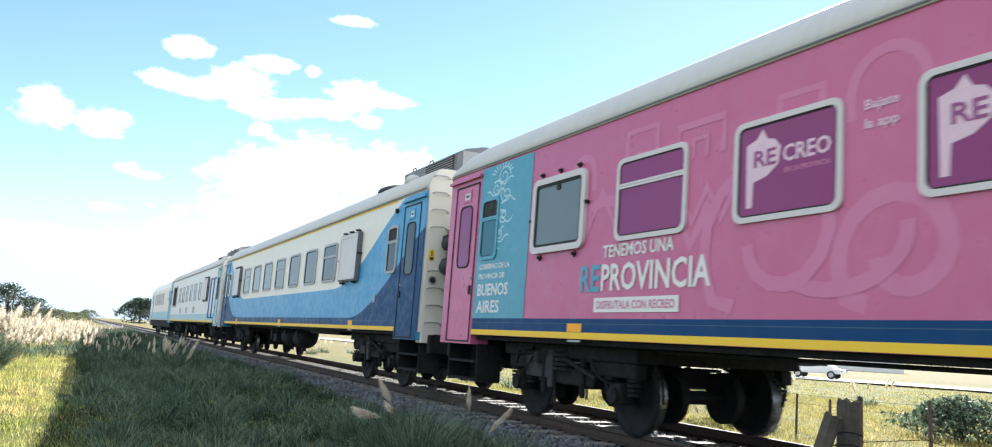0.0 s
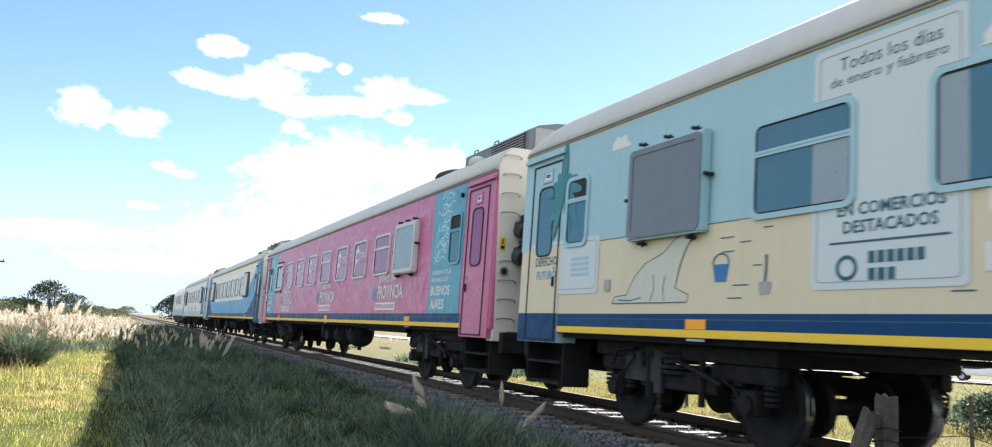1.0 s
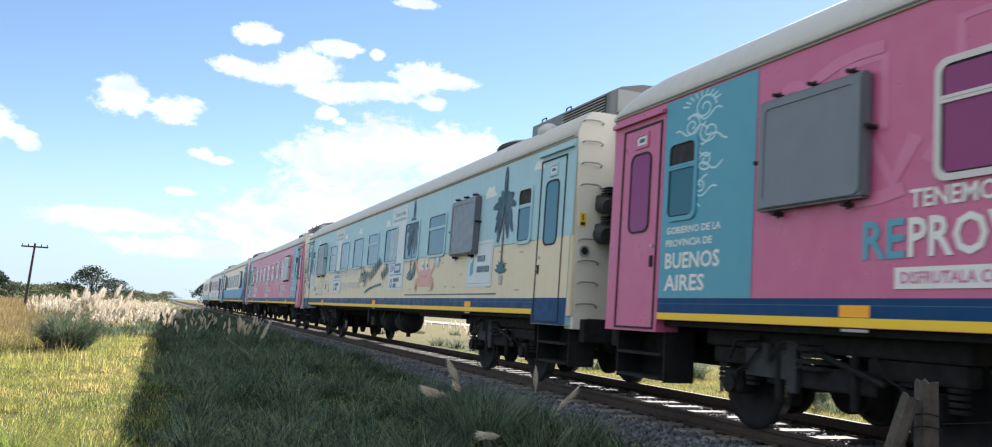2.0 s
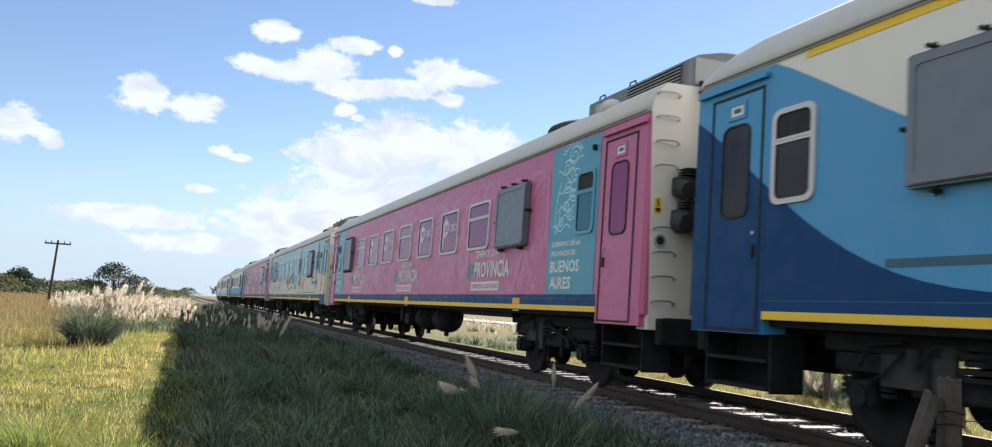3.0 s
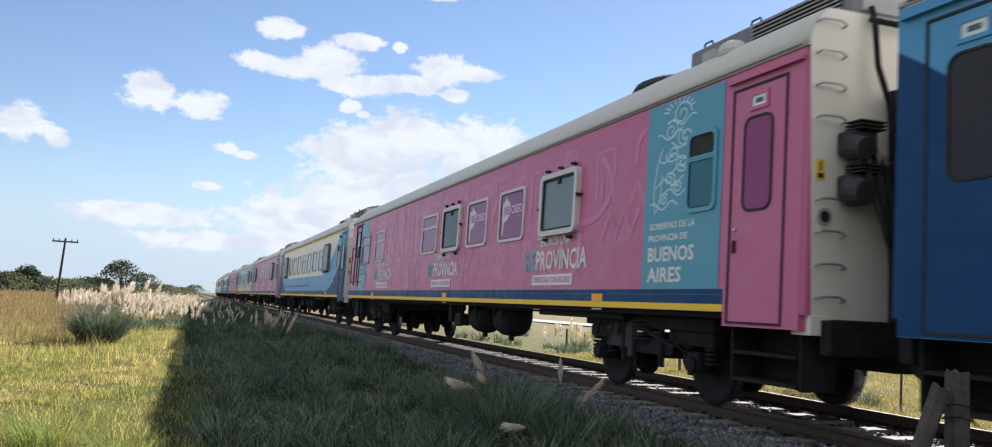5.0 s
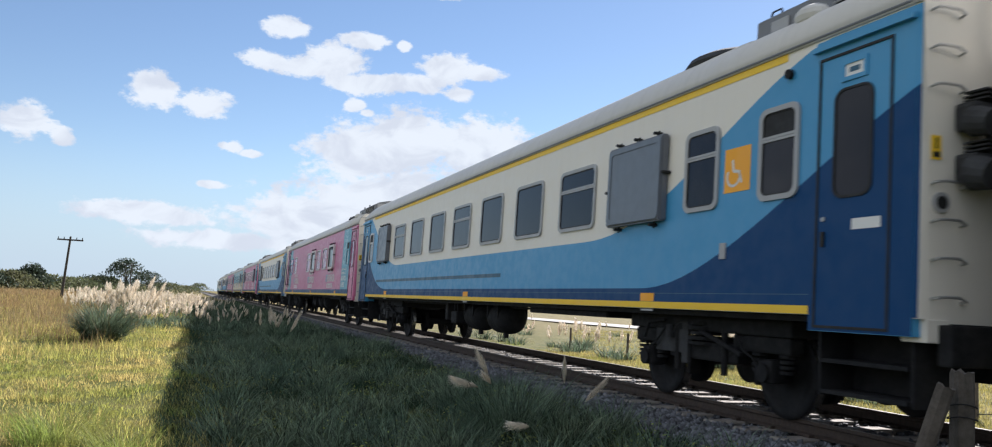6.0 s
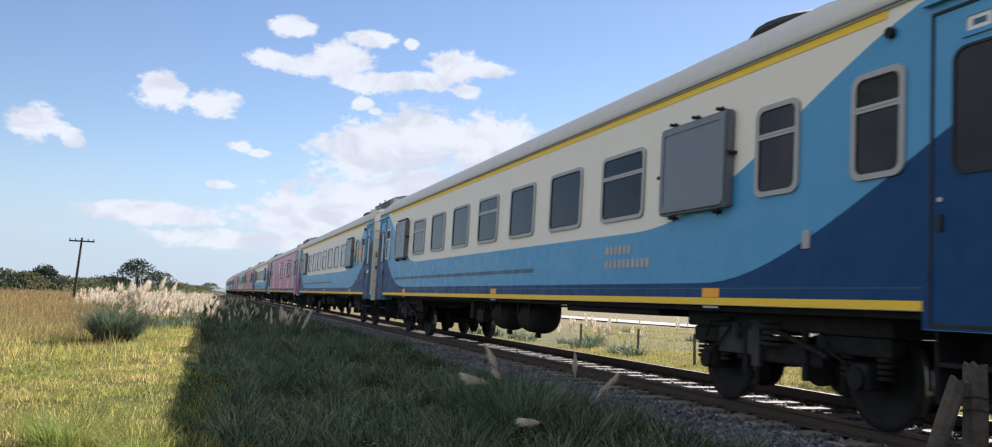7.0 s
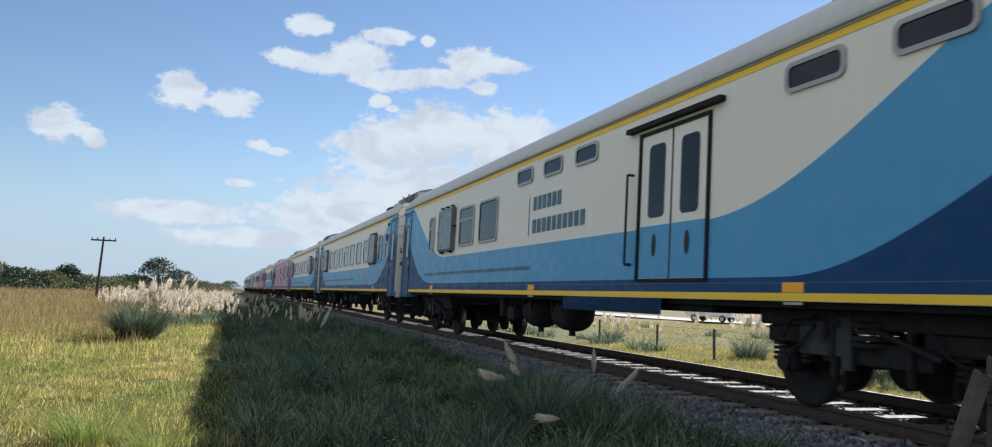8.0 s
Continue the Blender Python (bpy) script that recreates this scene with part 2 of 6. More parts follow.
def ground_z(x, y):
    """Height of the ground: grass shelf beside the line, formation under the ballast, fields beyond."""
    x, y = np.asarray(x, float), np.asarray(y, float)
    base = -0.62 + 0.05 * bumps(x, y, 0.9) + 0.05 * bumps(x, y, 0.23, 2.0)
    base = base + 0.34 * np.clip((x - 0.8) / 4.2, 0, 1) * np.clip((10.5 - x) / 2, 0, 1)
    right = np.clip((x - 10.5) / 4, 0, 1)
    base = base - 0.12 * right + 0.05 * right * bumps(x, y, 0.4, 1.0)
    far = np.clip((np.hypot(x, y) - 120) / 200, 0, 1)
    base = base * (1 - far) + far * -0.75
    bed = np.where(x < 7, np.clip((7.0 - x - 1.75) / 0.35, 0, 1), np.clip((x - 7.0 - 2.4) / 0.9, 0, 1))
    return base * bed + (1 - bed) * np.minimum(base, -0.62)


def lattice(xs, ys, height):
    gx, gy = np.meshgrid(xs, ys)
    gz = height(gx, gy)
    co = np.stack([gx, gy, gz], -1).reshape(-1, 3)
    nx, ny = len(xs), len(ys)
    i = np.arange(nx * ny).reshape(ny, nx)
    quads = np.stack([i[:-1, :-1], i[:-1, 1:], i[1:, 1:], i[1:, :-1]], -1).reshape(-1, 4)
    return co, quads


def sheet_mesh(name, co, quads, mat):
    me = bpy.data.meshes.new(name)
    me.from_pydata(co.tolist(), [], quads.tolist())
    for p in me.polygons:
        p.use_smooth = True
    me.materials.append(mat)
    return me


def spread(lo, near_lo, near_hi, hi, step, ratio=1.28):
    inner = list(np.arange(near_lo, near_hi + step / 2, step))
    left, s, v = [], step, near_lo
    while v > lo:
        s *= ratio
        v -= s
        left.append(max(v, lo))
    right, s, v = [], step, near_hi
    while v < hi:
        s *= ratio
        v += s
        right.append(min(v, hi))
    return np.array(left[::-1] + inner + right)


def earth_material():
    m = bpy.data.materials.new("meadow_soil_and_grass")
    m.use_nodes = True
    N = Nodes(m.node_tree)
    where = N.add("ShaderNodeTexCoord").outputs["Object"]
    a = N.smooth(N.noise(where, 0.35, 5, 0.6), 0.38, 0.66)
    b = N.smooth(N.noise(where, 2.2, 6, 0.65), 0.35, 0.7)
    c = N.smooth(N.noise(where, 30, 4, 0.7), 0.3, 0.75, 0.6, 1.25)
    tint = N.mix(b, N.mix(a, (0.115, 0.125, 0.030), (0.20, 0.165, 0.055)), (0.075, 0.10, 0.025))
    far = N.add("ShaderNodeSeparateXYZ", Vector=where).outputs[1]
    tint = N.mix(N.smooth(far, 25, 80, 0, 0.65), tint, (0.20, 0.15, 0.06))
    tint = N.mix(1.0, tint, N.add("ShaderNodeCombineColor", Red=c, Green=c, Blue=c).outputs[0], "MULTIPLY")
    bump = N.add("ShaderNodeBump", Strength=0.8, Distance=0.08, Height=N.noise(where, 14, 6, 0.7))
    s = N.add("ShaderNodeBsdfPrincipled", Base_Color=tint, Roughness=0.95, Normal=bump.outputs[0])
    s.inputs["Specular IOR Level"].default_value = 0.15
    N.add("ShaderNodeOutputMaterial", Surface=s.outputs[0])
    return m


co, quads = lattice(spread(-3500, -14, 26, 3500, 0.5), spread(-400, -6, 60, 4300, 0.5), ground_z)
tagged(new("ground", sheet_mesh("ground", co, quads, earth_material())), "uneven green and straw-coloured meadow ground", "ground", kind="structure")

# ballast bed: a long trapezoid
bed_profile = [(-2.45, -0.50), (-2.0, -0.275), (-1.65, -0.215), (-1.3, -0.20), (1.3, -0.20), (1.75, -0.235), (2.75, -0.72)]
ys = spread(-60, 0, 60, 900, 0.6, 1.3)
co = np.array([[7 + px + 0.03 * math.sin(y * 5 + px), y, pz + (0.02 * math.sin(y * 3.1 + px * 4))] for y in ys for px, pz in bed_profile])
n = len(bed_profile)
quads = np.array([[r * n + c, r * n + c + 1, (r + 1) * n + c + 1, (r + 1) * n + c] for r in range(len(ys) - 1) for c in range(n - 1)])
tagged(new("ballast_bed", sheet_mesh("ballast_bed", co, quads, BED)), "grey crushed stone ballast bed under the track", "ballast", kind="structure")


def rail_mesh():
    """Flat-bottomed rail, 0.15 high, head at z = 0; its head is a shinier face on top."""
    prof = [(-0.07, -0.152), (-0.07, -0.138), (-0.012, -0.118), (-0.009, -0.045), (-0.036, -0.034), (-0.036, -0.006), (-0.030, 0.0),
            (0.030, 0.0), (0.036, -0.006), (0.036, -0.034), (0.009, -0.045), (0.012, -0.118), (0.07, -0.138), (0.07, -0.152)]
    bm = bmesh.new()
    ends = [[bm.verts.new((x, y, z)) for x, z in prof] for y in (-60, 900)]
    for i in range(len(prof)):
        j = (i + 1) % len(prof)
        f = bm.faces.new((ends[0][i], ends[0][j], ends[1][j], ends[1][i]))
        f.material_index = 1 if i == 6 else 0
    for e in ends:
        bm.faces.new(e)
    bmesh.ops.recalc_face_normals(bm, faces=bm.faces)
    me = bpy.data.meshes.new("rail")
    bm.to_mesh(me)
    bm.free()
    me.materials.append(RUST)
    me.materials.append(RAIL_TOP)
    return me


rail_data = rail_mesh()
for side in (-1, 1):
    r = tagged(new("rail", rail_data), "rusty steel rail with a polished head on sleepers", "rail", "pair of rails", "structure")
    r.location = (7 + side * 0.874, 0, 0)


# ---- the train ----
LEAN = 0.0207
UNITS, STATION = 23.0, 1.061  # a coach is 23 stations of its drawing long


def side_x(z, off=0.0):
    """The near side's x in a coach, leaning in towards the roof."""
    return -(1.6 - LEAN * (z - 1.093)) - off


def on_side(u, z, off=0.0):
    """u stations behind the coach's front, z above the rail on the drawing, off metres proud of the side."""
    z = 1.093 + 0.9728 * (z - 1.085)
    return Vector((side_x(z, off), -u * STATION, z))


def flat(loops, off):
    """Flat shapes lying on the coach side: each loop is a list of (u, z)."""
    bm = bmesh.new()
    for loop in loops:
        f = bm.faces.new([bm.verts.new(on_side(u, z, off)) for u, z in loop])
        f.normal_update()
        if f.normal.x > 0:
            f.normal_flip()
    return bm


def band(u0, u1, low, high, off, steps=1):
    """A painted band between two heights, each a number or a function of u."""
    low_f = low if callable(low) else (lambda u: low)
    high_f = high if callable(high) else (lambda u: high)
    bm = bmesh.new()
    us = [u0 + (u1 - u0) * i / steps for i in range(steps + 1)]
    rows = [(bm.verts.new(on_side(u, low_f(u), off)), bm.verts.new(on_side(u, max(high_f(u), low_f(u) + 0.001), off))) for u in us]
    for (a, b), (c, d) in zip(rows, rows[1:]):
        bm.faces.new((a, b, d, c))
    bmesh.ops.recalc_face_normals(bm, faces=bm.faces)
    for f in bm.faces:
        f.normal_update()
        if f.normal.x > 0:
            f.normal_flip()
    return bm


def rect(u0, u1, z0, z1):
    return [(u0, z0), (u1, z0), (u1, z1), (u0, z1)]


def round_rect(u0, u1, z0, z1, r, n=5):
    pts = []
    for cu, cz, a0 in ((u1 - r, z1 - r, 0), (u0 + r, z1 - r, 90), (u0 + r, z0 + r, 180), (u1 - r, z0 + r, 270)):
        pts += [(cu + r * math.cos(radians(a0 + 90 * i / n)), cz + r * math.sin(radians(a0 + 90 * i / n))) for i in range(n + 1)]
    return pts


def oval(u, z, ru, rz, n=20, turn=0.0):
    c, s = math.cos(turn), math.sin(turn)
    return [(u + ru * math.cos(a) * c - rz * math.sin(a) * s, z + ru * math.cos(a) * s + rz * math.sin(a) * c)
            for a in (2 * math.pi * i / n for i in range(n))]


def stroke(points, w):
    """A ribbon of quads along points (u, z), w wide."""
    loops = []
    for (u0, z0), (u1, z1) in zip(points, points[1:]):
        d = math.hypot(u1 - u0, z1 - z0) or 1e-6
        nu, nz = -(z1 - z0) / d * w / 2, (u1 - u0) / d * w / 2
        eu, ez = (u1 - u0) / d * w * 0.2, (z1 - z0) / d * w * 0.2
        loops.append([(u0 + nu - eu, z0 + nz - ez), (u1 + nu + eu, z1 + nz + ez), (u1 - nu + eu, z1 - nz + ez), (u0 - nu - eu, z0 - nz - ez)])
    return loops


def ribbon(points, w, off):
    """One connected ribbon along points (u, z), w wide, lying on the side."""
    bm = bmesh.new()
    rows = []
    for i, (u, z) in enumerate(points):
        (ua, za), (ub, zb) = points[max(0, i - 1)], points[min(len(points) - 1, i + 1)]
        d = math.hypot(ub - ua, zb - za) or 1e-6
        nu, nz = -(zb - za) / d * w / 2, (ub - ua) / d * w / 2
        rows.append((bm.verts.new(on_side(u + nu, z + nz, off)), bm.verts.new(on_side(u - nu, z - nz, off))))
    for (a, b), (c, d) in zip(rows, rows[1:]):
        f = bm.faces.new((a, b, d, c))
        f.normal_update()
        if f.normal.x > 0:
            f.normal_flip()
    return bm


def ring(outer, inner, o0, o1):
    """A raised frame between two loops with as many points, from o0 to o1 proud."""
    bm = bmesh.new()
    n = len(outer)
    ob = [bm.verts.new(on_side(u, z, o0)) for u, z in outer]
    ot = [bm.verts.new(on_side(u, z, o1)) for u, z in outer]
    it = [bm.verts.new(on_side(u, z, o1)) for u, z in inner]
    ib = [bm.verts.new(on_side(u, z, o0)) for u, z in inner]
    for i in range(n):
        j = (i + 1) % n
        for a, b in ((ob, ot), (ot, it), (it, ib)):
            bm.faces.new((a[i], a[j], b[j], b[i]))
    bmesh.ops.recalc_face_normals(bm, faces=bm.faces)
    return bm


def letters(text, size, squeeze=1.0, shear=0.0, bold=0.022):
    """The outline of a text as a mesh in the xy plane, lower left at the origin."""
    key = ("letters", text, size, squeeze, shear, bold)
    if key not in MESHES:
        curve = bpy.data.curves.new("letters", "FONT")
        curve.body, curve.size, curve.shear, curve.resolution_u = text, size, shear, 2
        curve.offset = bold
        tmp = new("letters", curve)
        me = bpy.data.meshes.new_from_object(tmp.evaluated_get(bpy.context.evaluated_depsgraph_get()))
        bpy.data.objects.remove(tmp)
        bpy.data.curves.remove(curve)
        for v in me.vertices:
            v.co.x *= squeeze
        MESHES[key] = me
    return MESHES[key]


def write(name, text, u, z, width, height, mat, parent, off=0.008, shear=0.0, label="", bold=0.022):
    """Lettering on the near side, seen from outside: width and height of the whole line, its lower front corner at u, z."""
    src = letters(text, 1.0, 1.0, shear, bold)
    xs = [v.co.x for v in src.vertices]
    ys_ = [v.co.y for v in src.vertices]
    x0, x1, y0, y1 = min(xs), max(xs), min(ys_), max(ys_)
    me = src.copy()
    for v in me.vertices:
        v.co = on_side(u + (v.co.x - x0) / (x1 - x0) * width, z + (v.co.y - y0) / (y1 - y0) * height, off)
    me.materials.clear()
    me.materials.append(mat)
    return part(name, me, mat, parent, label)


def loft_body():
    """Coach shell below the roof: both sides and both ends, with slightly rounded corners in plan."""
    bm = bmesh.new()
    prof = [(1.088, 0.0), (1.093, 0.0), (3.70, 0.0)]
    plan = []
    r = 0.06
    for sx, sy, a0 in ((1, 0, 0), (-1, 0, 90), (-1, -1, 180), (1, -1, 270)):
        cx, cy = sx * (1.6 - r), (-r if sy == 0 else -CAR_LEN + r)
        for i in range(4):
            a = radians(a0 + 30 * i)
            plan.append((cx + r * math.cos(a), cy + r * math.sin(a)))
    rings = []
    for z, _ in prof:
        k = LEAN * (z - 1.093)
        rings.append([bm.verts.new((x - math.copysign(k, x), y, z)) for x, y in plan])
    n = len(plan)
    for a, b in zip(rings, rings[1:]):
        for i in range(n):
            bm.faces.new((a[i], a[(i + 1) % n], b[(i + 1) % n], b[i]))
    bm.faces.new(rings[0][::-1])
    bm.faces.new(rings[-1])
    bmesh.ops.recalc_face_normals(bm, faces=bm.faces)
    return bm


DECK_Z = 4.10  # the roof is cut down to a flat deck over the last metres, under the air conditioner


def roof_arc(a, k=1.0):
    return -1.565 * math.cos(a), 3.69 + 0.745 * k * math.sin(a) ** 0.9


def loft_roof():
    """Curved roof: its front rounded down, its rear part lowered to a flat deck."""
    bm = bmesh.new()
    rear = -CAR_LEN + 2.95
    ys_ = [0.0, -0.04, -0.15, -0.4, -0.9] + [-0.9 + (rear + 0.9) * i / 8 for i in range(1, 9)] + [rear - 0.001, -CAR_LEN]
    rows = []
    for y in ys_:
        k = 1.0 if y < -0.9 else 0.45 + 0.55 * math.sqrt(1 - (1 + y / 0.9) ** 2)
        pts = []
        for i in range(25):
            x, z = roof_arc(math.pi * i / 24, k)
            pts.append(bm.verts.new((x, y, min(z, DECK_Z) if y < rear else z)))
        rows.append(pts)
    for a, b in zip(rows, rows[1:]):
        for i in range(24):
            f = bm.faces.new((a[i], a[i + 1], b[i + 1], b[i]))
            f.smooth = True
        bm.faces.new((a[24], a[0], b[0], b[24]))
    bm.faces.new(rows[0])
    bm.faces.new(rows[-1][::-1])
    bmesh.ops.recalc_face_normals(bm, faces=bm.faces)
    return bm


def end_wall(y0, y1, deck):
    """The end sheet of a coach, up to the roof's edge."""
    bm = bmesh.new()
    arc = [roof_arc(math.pi * i / 24, 1.0 if deck else 0.45) for i in range(25)]
    prof = [(-1.50, 1.06), (1.50, 1.06)] + [(x * 0.985, min(z, DECK_Z) - 0.006) for x, z in arc[::-1]]
    ends = [[bm.verts.new((x, y, z)) for x, z in prof] for y in (y0, y1)]
    for i in range(len(prof)):
        j = (i + 1) % len(prof)
        bm.faces.new((ends[0][i], ends[0][j], ends[1][j], ends[1][i]))
    bm.faces.new(ends[0])
    bm.faces.new(ends[1][::-1])
    bmesh.ops.recalc_face_normals(bm, faces=bm.faces)
    return bm


def wheel_mesh():
    """Wheel: tyre with flange, thinner web and hub, axle along x, 0.91 across."""
    prof = [(-0.07, 0.0), (-0.07, 0.11), (-0.03, 0.13), (-0.02, 0.36), (-0.065, 0.38), (-0.065, 0.452), (0.045, 0.458), (0.055, 0.482), (0.075, 0.482), (0.075, 0.38), (0.03, 0.36), (0.02, 0.13), (0.07, 0.11), (0.07, 0.0)]
    bm = bmesh.new()
    n = 28
    rows = [[bm.verts.new((x, r * math.cos(2 * math.pi * i / n), r * math.sin(2 * math.pi * i / n))) for i in range(n)] if r else [bm.verts.new((x, 0, 0))] for x, r in prof]
    for k, (a, b) in enumerate(zip(rows, rows[1:])):
        for i in range(n):
            j = (i + 1) % n
            f = bm.faces.new((a[0], b[i], b[j]) if len(a) == 1 else ((a[i], b[0], a[j]) if len(b) == 1 else (a[i], b[i], b[j], a[j])))
            f.smooth = True
            f.material_index = 1 if k in (5, 6) else 0
    bmesh.ops.recalc_face_normals(bm, faces=bm.faces)
    me = bpy.data.meshes.new("wheel")
    bm.to_mesh(me)
    bm.free()
    me.materials.append(IRON)
    me.materials.append(TREAD)
    return me


def bogie_frame():
    """Fabricated bogie frame, centre at the origin, rail at z = 0: side beams, axle boxes, springs, bolster, brake gear."""
    bm = bmesh.new()
    for s in (-1, 1):
        x0, x1 = s * 1.02, s * 1.20
        add_box(bm, x0, x1, -0.72, 0.72, 0.50, 0.72, 0.03)
        for e in (-1, 1):
            add_box(bm, x0, x1, e * 0.62, e * 1.62, 0.66, 0.84, 0.03)
            add_tube(bm, (s * 1.11, e * 0.55, 0.58), (s * 1.11, e * 0.80, 0.76), 0.1)
            add_box(bm, s * 1.0, s * 1.24, e * 1.25 - 0.13, e * 1.25 + 0.13, 0.35, 0.60, 0.05)
            add_tube(bm, (s * 1.24, e * 1.25, 0.455), (s * 1.28, e * 1.25, 0.455), 0.10, n=14)
            for d in (-0.24, 0.24):
                for i in range(4):
                    add_tube(bm, (s * 1.12, e * 1.25 + d, 0.46 + 0.055 * i), (s * 1.12, e * 1.25 + d, 0.495 + 0.055 * i), 0.085, n=10)
            add_tube(bm, (s * 1.22, e * 0.50, 0.36), (s * 1.22, e * 0.50, 0.92), 0.04)
            add_box(bm, s * 0.78, s * 0.94, e * 0.66, e * 0.74, 0.28, 0.65, 0.02)
            add_path(bm, [(s * 0.9, e * 1.62, 0.78), (s * 0.93, e * 1.78, 0.62), (s * 0.9, e * 1.76, 0.40)], 0.018)
            add_path(bm, [(s * 1.26, e * 0.75, 0.86), (s * 1.28, e * 0.95, 0.66), (s * 1.27, e * 1.10, 0.60), (s * 1.26, e * 1.16, 0.50)], 0.014)
        for i in range(5):
            add_tube(bm, (s * 1.12, 0, 0.68 + 0.06 * i), (s * 1.12, 0, 0.72 + 0.06 * i), 0.24 if i % 2 else 0.21, n=16)
        add_tube(bm, (s * 1.28, -0.9, 0.62), (s * 1.28, 0.1, 0.90), 0.03)
        add_path(bm, [(s * 1.3, 1.2, 0.72), (s * 1.33, 1.05, 0.92), (s * 1.3, 0.7, 0.95)], 0.02)
    add_box(bm, -1.05, 1.05, -0.24, 0.24, 0.5, 0.78, 0.04)
    for e in (-1, 1):
        add_tube(bm, (-0.95, e * 1.25, 0.455), (0.95, e * 1.25, 0.455), 0.085, n=10)
        for x in (-0.42, 0.42):
            add_tube(bm, (x - 0.05, e * 1.25, 0.455), (x + 0.05, e * 1.25, 0.455), 0.32, n=18)
    return bm


def bogie_plate():
    """Dusty side plate with a bowed hose and a damper bracket, ahead of the air spring."""
    bm = box(-1.235, -1.21, 0.30, 1.02, 0.56, 0.93, 0.01)
    add_box(bm, -1.26, -1.20, 0.22, 0.36, 0.44, 0.95, 0.015)
    add_tube(bm, (-1.27, 0.62, 0.74), (-1.27, 0.62, 0.90), 0.055, n=10)
    add_path(bm, [(-1.25, 0.34 + 0.22 * math.cos(a), 0.80 + 0.14 * math.sin(a)) for a in [0.4 * i for i in range(13)]], 0.013, 5)
    return bm


def frame_ring_window(u0, u1, z0, z1):
    r = min(0.11, (u1 - u0) * 0.2)
    w = 0.055
    return ring(round_rect(u0, u1, z0, z1, r), round_rect(u0 + w, u1 - w, z0 + w, z1 - w, r - 0.03), 0.0, 0.028)


def window(car, u0, u1, frame_mat, pane_mat, split=False, z0=2.24, z1=3.225, drop=False):
    win = part("window", shared(("window", u0, u1, z0, z1, frame_mat.name), lambda: frame_ring_window(u0, u1, z0, z1), frame_mat), None, car)
    g = 0.052
    seal_ring = shared(("gasket", u0, u1, z0, z1), lambda: ring(round_rect(u0 + g, u1 - g, z0 + g, z1 - g, 0.05), round_rect(u0 + g + 0.02, u1 - g - 0.02, z0 + g + 0.02, z1 - g - 0.02, 0.035), 0.002, 0.018), BLACK)
    part("gasket", seal_ring, None, win)
    if split:
        zs = z0 + 0.66 * (z1 - z0)
        part("pane", flat([round_rect(u0 + 0.05, u1 - 0.05, z0 + 0.05, zs - 0.015, 0.05)], 0.011), pane_mat, win)
        if drop:
            # not glass: a black sheet stands for the dark inside behind the open light
            top = flat([round_rect(u0 + 0.05, u1 - 0.05, zs + 0.015, z1 - 0.05, 0.05)], 0.0105)
            part("pane", top, BLACK, win, "open top light of the window")
        else:
            part("pane", flat([round_rect(u0 + 0.05, u1 - 0.05, zs + 0.015, z1 - 0.05, 0.05)], 0.015), pane_mat, win)
        part("transom", ring(rect(u0 + 0.05, u1 - 0.05, zs - 0.03, zs + 0.03), rect(u0 + 0.06, u1 - 0.06, zs - 0.002, zs + 0.002), 0.0, 0.026), frame_mat, win)
    else:
        part("pane", flat([round_rect(u0 + 0.05, u1 - 0.05, z0 + 0.05, z1 - 0.05, 0.07)], 0.011), pane_mat, win)
    return win


